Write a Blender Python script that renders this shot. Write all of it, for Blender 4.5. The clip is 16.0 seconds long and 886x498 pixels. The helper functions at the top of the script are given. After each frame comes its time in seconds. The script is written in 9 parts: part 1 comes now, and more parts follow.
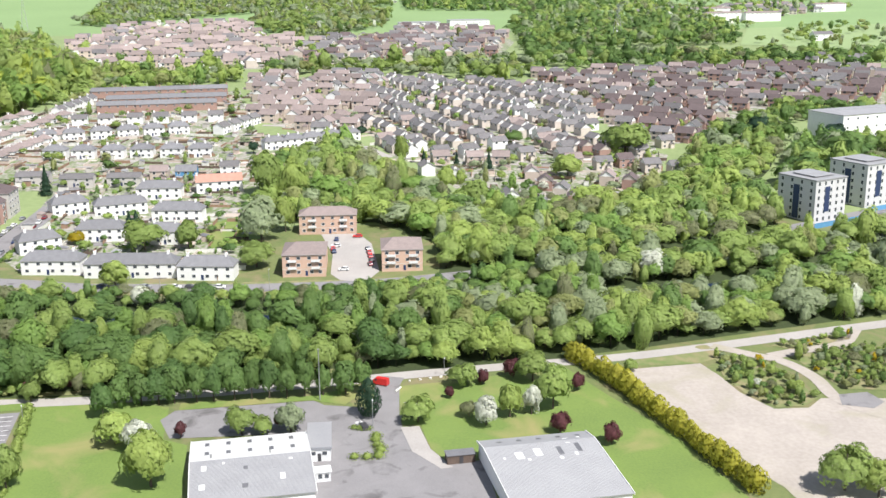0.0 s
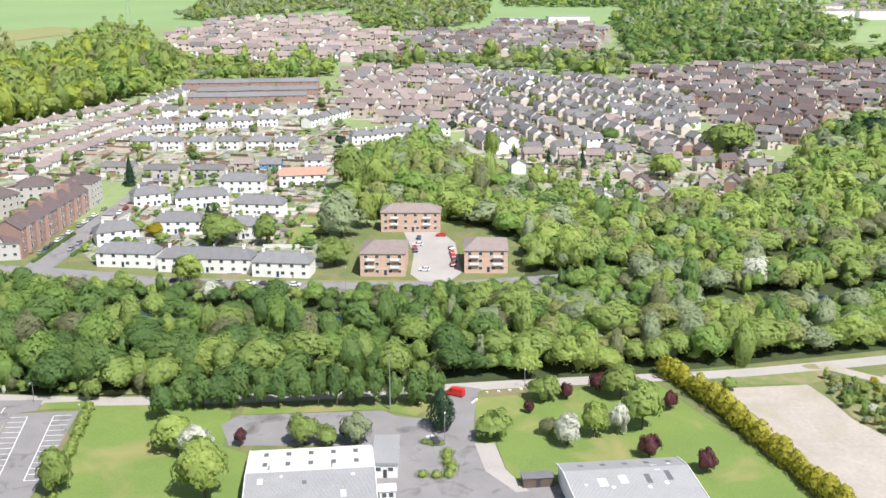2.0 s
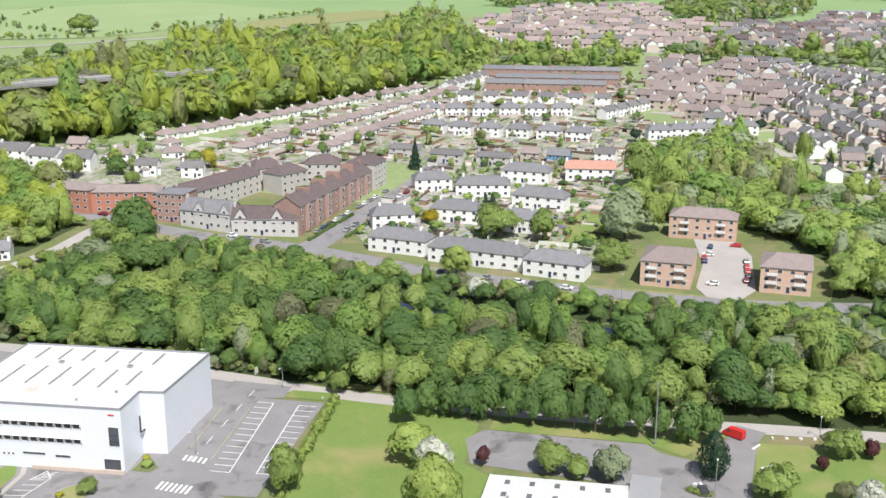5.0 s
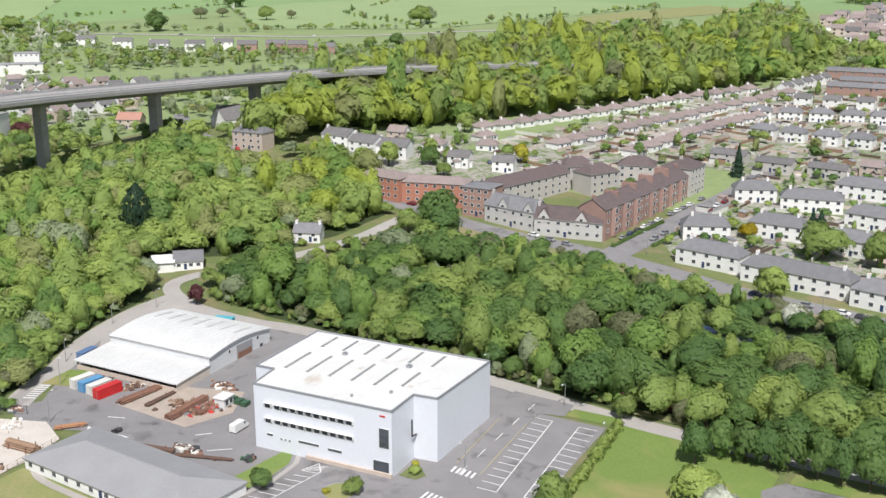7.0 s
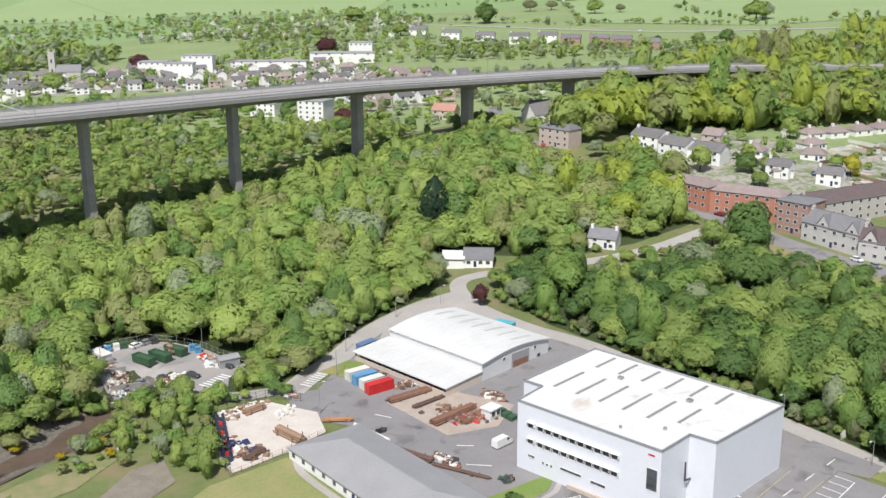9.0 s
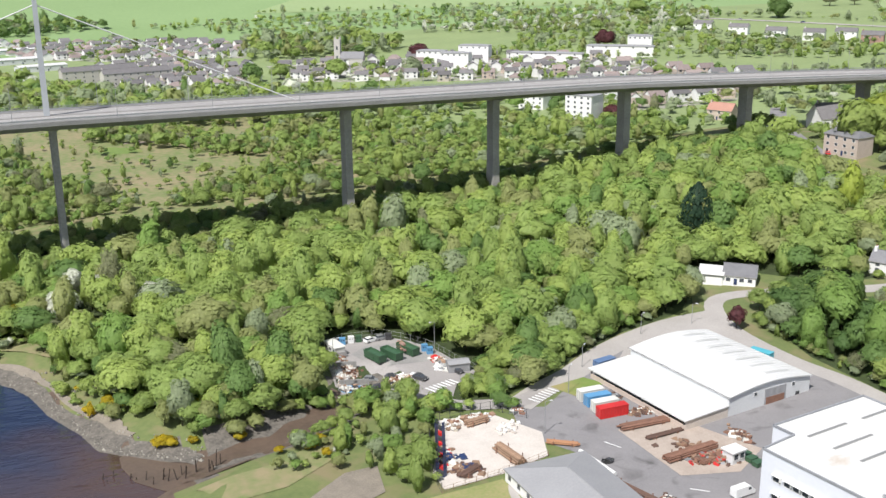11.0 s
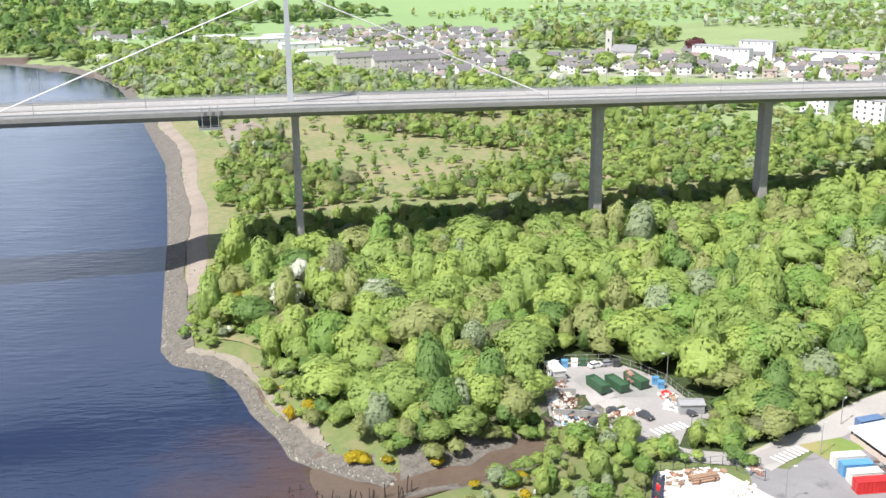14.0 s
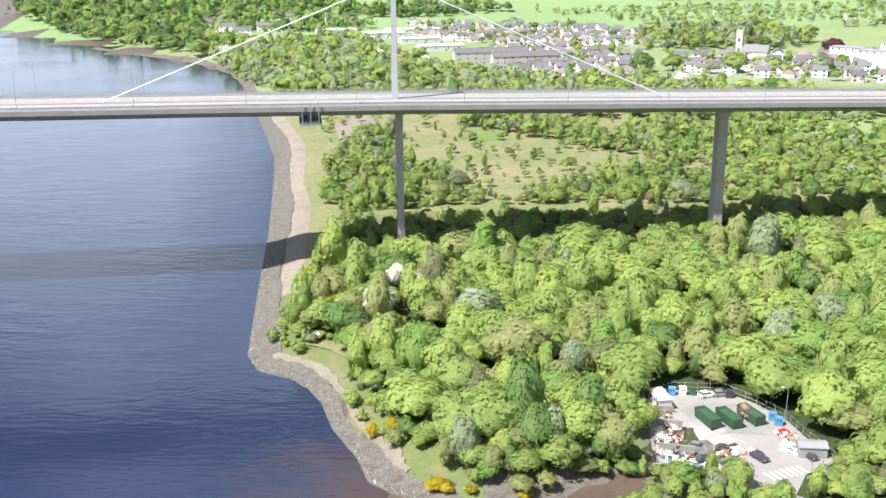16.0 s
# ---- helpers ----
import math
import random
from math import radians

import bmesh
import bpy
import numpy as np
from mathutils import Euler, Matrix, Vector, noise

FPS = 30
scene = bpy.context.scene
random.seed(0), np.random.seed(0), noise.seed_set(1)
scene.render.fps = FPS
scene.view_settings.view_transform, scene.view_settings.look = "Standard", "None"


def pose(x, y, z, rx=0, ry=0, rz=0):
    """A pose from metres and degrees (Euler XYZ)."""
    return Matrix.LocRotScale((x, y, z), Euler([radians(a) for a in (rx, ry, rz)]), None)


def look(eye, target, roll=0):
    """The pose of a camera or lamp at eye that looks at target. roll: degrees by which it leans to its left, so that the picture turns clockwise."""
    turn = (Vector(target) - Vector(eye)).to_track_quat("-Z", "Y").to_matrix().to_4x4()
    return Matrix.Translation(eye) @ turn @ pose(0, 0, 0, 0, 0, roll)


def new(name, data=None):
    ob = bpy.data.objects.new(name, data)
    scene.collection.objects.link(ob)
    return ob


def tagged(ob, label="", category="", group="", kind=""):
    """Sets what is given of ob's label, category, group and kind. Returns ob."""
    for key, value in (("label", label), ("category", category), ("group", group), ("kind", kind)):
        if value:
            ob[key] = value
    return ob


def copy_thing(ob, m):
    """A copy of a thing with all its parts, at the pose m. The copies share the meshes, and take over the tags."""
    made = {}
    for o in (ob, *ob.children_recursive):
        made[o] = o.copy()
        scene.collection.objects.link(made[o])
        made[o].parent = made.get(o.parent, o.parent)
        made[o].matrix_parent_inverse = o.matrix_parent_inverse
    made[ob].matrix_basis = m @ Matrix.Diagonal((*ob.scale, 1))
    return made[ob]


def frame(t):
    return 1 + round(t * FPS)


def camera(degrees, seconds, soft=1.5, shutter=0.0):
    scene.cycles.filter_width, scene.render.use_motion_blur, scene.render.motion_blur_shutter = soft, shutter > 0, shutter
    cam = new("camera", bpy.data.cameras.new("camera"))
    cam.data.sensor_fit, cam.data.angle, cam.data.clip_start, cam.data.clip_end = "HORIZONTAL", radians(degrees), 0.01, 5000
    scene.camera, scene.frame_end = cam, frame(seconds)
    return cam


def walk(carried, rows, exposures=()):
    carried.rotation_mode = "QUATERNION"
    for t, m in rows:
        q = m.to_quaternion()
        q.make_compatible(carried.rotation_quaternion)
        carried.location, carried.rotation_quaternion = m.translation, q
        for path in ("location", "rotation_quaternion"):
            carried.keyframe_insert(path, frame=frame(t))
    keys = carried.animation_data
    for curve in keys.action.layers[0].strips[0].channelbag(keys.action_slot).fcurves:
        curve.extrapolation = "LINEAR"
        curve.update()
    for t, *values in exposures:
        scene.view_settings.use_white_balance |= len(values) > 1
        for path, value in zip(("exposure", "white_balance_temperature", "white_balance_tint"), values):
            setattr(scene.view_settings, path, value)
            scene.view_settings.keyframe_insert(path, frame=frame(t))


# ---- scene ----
cam = camera(45.21, 16.0)
PATH = [
    (0, (0.02, 0.03, 125.69), (96.50, -6.22, 100.15), -0.42),
    (0.5, (5.34, -1.41, 124.68), (101.85, -7.22, 99.14), -0.45),
    (1, (10.61, -2.70, 123.29), (107.19, -7.15, 97.78), -0.40),
    (1.5, (16.11, -3.77, 122.05), (112.77, -6.00, 96.50), -0.34),
    (2, (21.52, -4.48, 120.84), (118.14, -1.84, 95.22), -0.31),
    (2.5, (27.12, -5.57, 119.65), (123.43, 2.47, 93.99), -0.24),
    (3, (32.48, -6.30, 118.48), (128.38, 5.61, 92.75), -0.22),
    (3.5, (37.55, -6.27, 117.33), (133.06, 8.27, 91.50), -0.06),
    (6, (63.75, -4.66, 115.38), (149.89, 38.62, 88.78), 0.03),
    (6.5, (68.70, -3.61, 114.76), (151.15, 46.30, 88.10), 0.03),
    (7, (73.64, -2.50, 114.63), (151.96, 53.58, 87.77), 0.03),
    (7.5, (78.64, -1.34, 114.43), (152.51, 60.40, 87.40), -0.09),
    (8, (83.51, 0.26, 114.28), (152.31, 67.55, 87.10), -0.18),
    (8.5, (88.19, 2.35, 114.11), (151.57, 74.72, 86.79), -0.25),
    (9, (92.77, 4.63, 113.70), (150.40, 81.65, 86.36), -0.32),
    (9.5, (97.09, 7.14, 113.47), (148.59, 88.34, 86.01), -0.39),
    (10, (101.25, 10.15, 113.18), (146.59, 94.90, 85.59), -0.44),
    (12.5, (118.60, 28.44, 111.20), (141.93, 121.50, 82.98), -0.58),
    (13, (121.15, 32.67, 110.55), (139.99, 126.73, 82.32), -0.58),
    (13.5, (123.68, 37.00, 110.11), (138.22, 131.80, 81.80), -0.56),
    (14, (125.92, 41.12, 109.90), (137.05, 136.35, 81.48), -0.53),
    (14.5, (127.75, 45.29, 109.34), (135.33, 140.86, 80.90), -0.50),
    (15, (129.42, 49.66, 108.97), (133.72, 145.41, 80.44), -0.42),
    (15.5, (130.94, 54.13, 108.61), (132.68, 149.93, 79.99), -0.35),
    (16, (132.25, 58.62, 108.13), (132.24, 154.41, 79.44), -0.28),
]
walk(cam, [(t, look(eye, target, roll)) for t, eye, target, roll in PATH],
     exposures=[(0, 0.57), (3.5, 0.5), (5.5, 0.3), (7.0, 0.13), (10.0, 0.17), (12.5, 0.61), (14.5, 0.82), (16.0, 0.9)])

# ---------------------------------------------------------------- world, sun
SHADOW = Vector((0.55, 0.42, -1.0)).normalized()          # the way the sunlight goes
world = bpy.data.worlds.new("world")
scene.world = world
world.use_nodes = True
wn = world.node_tree.nodes
sky = wn.new("ShaderNodeTexSky")
sky.sky_type = "NISHITA"
sky.sun_disc = False
sky.sun_elevation = math.asin(-SHADOW.z)
sky.sun_rotation = math.atan2(-SHADOW.x, -SHADOW.y)
sky.air_density, sky.dust_density, sky.ozone_density = 1.0, 1.5, 1.0
# broken white cloud over the whole sky
tc, cloud, ramp_, mix_ = wn.new("ShaderNodeTexCoord"), wn.new("ShaderNodeTexNoise"), wn.new("ShaderNodeMapRange"), wn.new("ShaderNodeMix")
cloud.inputs["Scale"].default_value, cloud.inputs["Detail"].default_value = 3.0, 5
ramp_.inputs["From Min"].default_value, ramp_.inputs["From Max"].default_value = 0.36, 0.62
mix_.data_type = "RGBA"
mix_.inputs["B"].default_value = (12.2, 13.9, 16.8, 1)
wl = world.node_tree.links
wl.new(tc.outputs["Generated"], cloud.inputs["Vector"])
wl.new(cloud.outputs["Fac"], ramp_.inputs["Value"])
sep_, low_, fac_ = wn.new("ShaderNodeSeparateXYZ"), wn.new("ShaderNodeMapRange"), wn.new("ShaderNodeMath")
low_.inputs["From Min"].default_value, low_.inputs["From Max"].default_value = 0.05, 0.75
low_.inputs["To Min"].default_value, low_.inputs["To Max"].default_value = 1.0, 0.25      # cloud crowds towards the horizon
fac_.operation = "MULTIPLY"
wl.new(tc.outputs["Generated"], sep_.inputs[0])
wl.new(sep_.outputs["Z"], low_.inputs["Value"])
wl.new(ramp_.outputs[0], fac_.inputs[0])
wl.new(low_.outputs[0], fac_.inputs[1])
wl.new(fac_.outputs[0], mix_.inputs["Factor"])
wl.new(sky.outputs[0], mix_.inputs["A"])
wl.new(mix_.outputs["Result"], wn["Background"].inputs[0])
wn["Background"].inputs[1].default_value = 0.053
sun = new("sun", bpy.data.lights.new("sun", "SUN"))
sun.data.energy, sun.data.angle, sun.data.color = 4.95, radians(0.6), (1.0, 0.97, 0.935)
sun.matrix_world = look((0, 0, 300), Vector((0, 0, 300)) + SHADOW)
scene.view_settings.exposure = 0.55


# ---------------------------------------------------------------- materials
def mat(name, col, col2=None, rough=0.85, scale=0.4, fine=6.0, bump=0.25, random_=0.0, island=0.0, metal=0.0, contrast=1.0, wave=0.0):
    """Two tones mixed by noise at two scales, a value jitter per object or per island, and a fine relief."""
    m = bpy.data.materials.new(name)
    m.use_nodes = True
    n, l = m.node_tree.nodes, m.node_tree.links
    b = n["Principled BSDF"]
    b.inputs["Roughness"].default_value, b.inputs["Metallic"].default_value = rough, metal
    col2 = col2 or tuple(c * 0.72 for c in col)
    geo = n.new("ShaderNodeNewGeometry")
    big, small = n.new("ShaderNodeTexNoise"), n.new("ShaderNodeTexNoise")
    big.inputs["Scale"].default_value, small.inputs["Scale"].default_value = scale, fine
    big.inputs["Detail"].default_value, small.inputs["Detail"].default_value = 3, 2
    for t in (big, small):
        l.new(geo.outputs["Position"], t.inputs["Vector"])
    add = n.new("ShaderNodeMath")
    add.operation = "MULTIPLY_ADD"
    add.inputs[1].default_value = 0.5
    l.new(small.outputs["Fac"], add.inputs[0])
    half = n.new("ShaderNodeMath")
    half.operation = "MULTIPLY"
    half.inputs[1].default_value = 0.5
    l.new(big.outputs["Fac"], half.inputs[0])
    l.new(half.outputs[0], add.inputs[2])
    ramp = n.new("ShaderNodeMapRange")
    ramp.inputs["From Min"].default_value, ramp.inputs["From Max"].default_value = 0.5 - 0.22 / contrast, 0.5 + 0.22 / contrast
    l.new(add.outputs[0], ramp.inputs["Value"])
    mix = n.new("ShaderNodeMix")
    mix.data_type = "RGBA"
    mix.inputs["A"].default_value, mix.inputs["B"].default_value = (*col2, 1), (*col, 1)
    l.new(ramp.outputs[0], mix.inputs["Factor"])
    out = mix.outputs["Result"]
    for amount, socket in ((random_, "object"), (island, "island")):
        if amount:
            src = n.new("ShaderNodeObjectInfo").outputs["Random"] if socket == "object" else geo.outputs["Random Per Island"]
            rng = n.new("ShaderNodeMapRange")
            rng.inputs["To Min"].default_value, rng.inputs["To Max"].default_value = 1 - amount, 1 + amount
            l.new(src, rng.inputs["Value"])
            hsv = n.new("ShaderNodeHueSaturation")
            l.new(rng.outputs[0], hsv.inputs["Value"])
            l.new(out, hsv.inputs["Color"])
            out = hsv.outputs[0]
    l.new(out, b.inputs["Base Color"])
    if bump:
        bp = n.new("ShaderNodeBump")
        bp.inputs["Strength"].default_value, bp.inputs["Distance"].default_value = bump, 0.1
        l.new(small.outputs["Fac"], bp.inputs["Height"])
        if wave:
            wv = n.new("ShaderNodeTexWave")
            wv.bands_direction = "Y"
            wv.inputs["Scale"].default_value = wave
            l.new(geo.outputs["Position"], wv.inputs["Vector"])
            l.new(wv.outputs["Fac"], bp.inputs["Height"])
        l.new(bp.outputs[0], b.inputs["Normal"])
    return m


def leaf(name, col, col2, island=0.12, gaps=0.42):
    """Foliage: two greens in drifts, each clump a little lighter or darker, frayed into sprays of small leaves."""
    m = mat(name, col, col2, rough=0.6, scale=0.1, fine=1.1, bump=0, island=island, random_=0.12)
    n, l = m.node_tree.nodes, m.node_tree.links
    b, out = n["Principled BSDF"], n["Material Output"]
    b.inputs["Specular IOR Level"].default_value = 0.2
    src = b.inputs["Base Color"].links[0].from_socket
    tr, ad, clear, cut = n.new("ShaderNodeBsdfTranslucent"), n.new("ShaderNodeMixShader"), n.new("ShaderNodeBsdfTransparent"), n.new("ShaderNodeMixShader")
    pos, spray, edge = n.new("ShaderNodeNewGeometry"), n.new("ShaderNodeTexNoise"), n.new("ShaderNodeMath")
    ad.inputs[0].default_value = 0.42
    spray.inputs["Scale"].default_value, spray.inputs["Detail"].default_value, spray.inputs["Roughness"].default_value = 6.0, 2, 0.55
    edge.operation = "GREATER_THAN"
    edge.inputs[1].default_value = gaps
    l.new(pos.outputs["Position"], spray.inputs["Vector"])
    l.new(spray.outputs["Fac"], edge.inputs[0])
    l.new(src, tr.inputs[0])
    l.new(b.outputs[0], ad.inputs[1])
    l.new(tr.outputs[0], ad.inputs[2])
    l.new(edge.outputs[0], cut.inputs[0])
    l.new(clear.outputs[0], cut.inputs[1])
    l.new(ad.outputs[0], cut.inputs[2])
    l.new(cut.outputs[0], out.inputs[0])
    return m


M = dict(
    meadow=mat("meadow", (0.16, 0.185, 0.065), (0.095, 0.13, 0.042), scale=0.06, fine=0.7, bump=0.3),
    pasture=mat("rough_pasture", (0.25, 0.31, 0.135), (0.17, 0.225, 0.09), scale=0.02, fine=0.3, bump=0.2),
    field2=mat("pale_pasture", (0.265, 0.345, 0.16), (0.215, 0.29, 0.125), scale=0.01, fine=0.2, bump=0.1),
    field=mat("hill_field", (0.22, 0.32, 0.135), (0.175, 0.265, 0.105), scale=0.006, fine=0.2, bump=0.1),
    marsh=mat("marsh", (0.255, 0.215, 0.12), (0.14, 0.185, 0.06), scale=0.035, fine=0.3, bump=0.5, contrast=2.0),
    # leafy floor, its colour darkened so gaps between crowns look shaded
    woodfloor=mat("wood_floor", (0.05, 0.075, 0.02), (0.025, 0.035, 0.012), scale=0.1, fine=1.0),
    lawn=mat("lawn", (0.165, 0.235, 0.052), (0.115, 0.175, 0.042), scale=0.07, fine=1.5, bump=0.15),
    dry=mat("dry_grass", (0.3, 0.26, 0.13), (0.17, 0.22, 0.06), scale=0.12, fine=1.5),
    gardens=mat("gardens_and_paving", (0.33, 0.305, 0.28), (0.13, 0.18, 0.065), scale=0.11, fine=0.5, contrast=3.0),
    asphalt=mat("asphalt", (0.245, 0.235, 0.24), (0.185, 0.178, 0.182), scale=0.15, fine=3, bump=0.1),
    oldroad=mat("pale_road", (0.4, 0.375, 0.355), (0.3, 0.28, 0.265), scale=0.12, fine=2, bump=0.1),
    weathered=mat("weathered_asphalt", (0.335, 0.314, 0.302), (0.255, 0.238, 0.23), scale=0.12, fine=2, bump=0.1),
    concrete=mat("concrete", (0.3, 0.292, 0.28), (0.21, 0.205, 0.197), scale=0.2, fine=2, bump=0.1),
    sand=mat("bare_ground", (0.42, 0.375, 0.335), (0.31, 0.275, 0.245), scale=0.09, fine=0.8, bump=0.5),
    beach=mat("sandy_shore", (0.31, 0.26, 0.215), (0.18, 0.15, 0.125), scale=0.1, fine=1.2, bump=0.4),
    stones=mat("shore_stones", (0.19, 0.17, 0.145), (0.06, 0.055, 0.048), scale=0.55, fine=1.5, bump=0.9),
    mud=mat("wet_mud", (0.14, 0.1, 0.075), (0.085, 0.062, 0.048), rough=0.45, scale=0.1, fine=1.0, bump=0.3),
    whitewall=mat("white_render", (0.78, 0.775, 0.76), (0.69, 0.685, 0.67), scale=0.5, fine=3, bump=0.05, random_=0.05, island=0.07),
    creamwall=mat("cream_render", (0.58, 0.52, 0.46), (0.48, 0.42, 0.37), scale=0.5, fine=3, bump=0.05, random_=0.05, island=0.12),
    greywall=mat("grey_harling", (0.5, 0.475, 0.445), (0.41, 0.39, 0.365), scale=0.4, fine=3, bump=0.1, random_=0.05, island=0.1),
    orangebrick=mat("orange_brick", (0.45, 0.205, 0.14), (0.36, 0.16, 0.11), scale=0.5, fine=4, bump=0.1),
    redbrick=mat("red_brick", (0.36, 0.23, 0.19), (0.28, 0.18, 0.15), scale=0.5, fine=4, bump=0.1, random_=0.05, island=0.15),
    tanbrick=mat("tan_brick", (0.52, 0.43, 0.37), (0.42, 0.35, 0.3), scale=0.5, fine=4, bump=0.1, random_=0.05, island=0.15),
    peachbrick=mat("peach_brick", (0.58, 0.4, 0.31), (0.48, 0.325, 0.25), scale=0.5, fine=4, bump=0.1, random_=0.05, island=0.15),
    paleharl=mat("pale_harling", (0.54, 0.525, 0.51), (0.45, 0.435, 0.425), scale=0.4, fine=3, bump=0.1),
    sandstone=mat("red_sandstone", (0.35, 0.225, 0.19), (0.26, 0.165, 0.14), scale=0.4, fine=3, bump=0.1, random_=0.06),
    slate=mat("slate", (0.2, 0.2, 0.21), (0.13, 0.13, 0.14), rough=0.6, scale=0.5, fine=4, bump=0.2, random_=0.1, island=0.22),
    browntile=mat("brown_tile", (0.28, 0.225, 0.21), (0.19, 0.155, 0.148), scale=0.5, fine=4, bump=0.2, random_=0.1, island=0.25),
    greytile=mat("grey_tile", (0.175, 0.167, 0.17), (0.11, 0.105, 0.108), scale=0.5, fine=4, bump=0.2, random_=0.1, island=0.25),
    darktile=mat("maroon_tile", (0.135, 0.102, 0.102), (0.088, 0.068, 0.069), scale=0.5, fine=4, bump=0.2, random_=0.1, island=0.2),
    redtile=mat("orange_tile", (0.43, 0.235, 0.18), (0.33, 0.175, 0.135), scale=0.5, fine=4, bump=0.2, random_=0.1, island=0.15),
    whiteroof=mat("white_membrane", (0.68, 0.68, 0.67), (0.58, 0.575, 0.56), rough=0.5, scale=0.1, fine=1.5, bump=0.05),
    cladding=mat("white_cladding", (0.68, 0.7, 0.76), (0.63, 0.65, 0.7), rough=0.45, scale=0.1, fine=1.0, bump=0.02),
    greysheet=mat("grey_sheeting", (0.34, 0.34, 0.35), (0.26, 0.26, 0.27), rough=0.55, scale=0.2, fine=2, bump=0.6, wave=1.1),
    darkmetal=mat("dark_metal", (0.06, 0.06, 0.065), rough=0.5),
    steel=mat("galvanised", (0.45, 0.46, 0.47), rough=0.45, metal=0.6),
    rust=mat("rusty_steel", (0.26, 0.135, 0.09), (0.15, 0.08, 0.06), scale=0.8, fine=4, random_=0.25),
    glass=mat("window_glass", (0.085, 0.095, 0.11), (0.05, 0.056, 0.066), rough=0.08, bump=0),
    frame=mat("white_frame", (0.75, 0.75, 0.74), rough=0.5),
    gutter=mat("gutter_grey", (0.32, 0.31, 0.3), rough=0.6),
    navy=mat("navy_panel", (0.03, 0.05, 0.13), rough=0.4),
    blue=mat("blue_paint", (0.12, 0.32, 0.55), rough=0.5, random_=0.1),
    red=mat("red_paint", (0.6, 0.03, 0.03), rough=0.4),
    green=mat("green_paint", (0.05, 0.115, 0.06), rough=0.5),
    white=mat("white_paint", (0.8, 0.8, 0.79), rough=0.4),
    yellow=mat("yellow_line", (0.5, 0.42, 0.2), rough=0.6),
    rubber=mat("rubber", (0.02, 0.02, 0.02)),
    timber=mat("timber", (0.32, 0.21, 0.14), (0.22, 0.14, 0.095), scale=0.8, fine=5, random_=0.25),
    bark=mat("bark", (0.11, 0.085, 0.06), (0.06, 0.045, 0.035), scale=0.8, fine=5),
    l_mid=leaf("leaves_mid_green", (0.31, 0.4, 0.12), (0.235, 0.325, 0.095)),
    l_bright=leaf("leaves_yellow_green", (0.37, 0.455, 0.13), (0.285, 0.375, 0.105)),
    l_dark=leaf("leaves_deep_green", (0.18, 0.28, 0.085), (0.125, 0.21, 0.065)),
    l_pale=leaf("leaves_pale_green", (0.34, 0.395, 0.24), (0.26, 0.32, 0.18)),
    l_fresh=leaf("leaves_fresh_green", (0.25, 0.375, 0.1), (0.19, 0.3, 0.08)),
    l_olive=leaf("leaves_olive_green", (0.33, 0.36, 0.145), (0.255, 0.29, 0.11)),
    # l_deep: a darker green with cloud shade put into its colour
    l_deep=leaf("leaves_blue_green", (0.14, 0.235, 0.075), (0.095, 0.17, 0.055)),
    # l_lime: yellow-green leaves, brightened for sunshine on the hill wood
    l_lime=leaf("leaves_lime_green", (0.41, 0.48, 0.095), (0.32, 0.4, 0.075)),
    l_bare=leaf("bare_twigs", (0.27, 0.285, 0.155), (0.2, 0.22, 0.115), gaps=0.48),
    l_white=leaf("white_blossom", (0.76, 0.77, 0.7), (0.55, 0.58, 0.45)),
    l_copper=leaf("copper_leaves", (0.17, 0.065, 0.07), (0.1, 0.04, 0.045)),
    l_gorse=leaf("gorse_flowers", (0.6, 0.42, 0.02), (0.3, 0.28, 0.03)),
    l_gold=leaf("golden_conifer", (0.53, 0.49, 0.07), (0.33, 0.34, 0.05)),
    l_fir=leaf("fir_needles", (0.055, 0.11, 0.065), (0.035, 0.07, 0.04)),
)


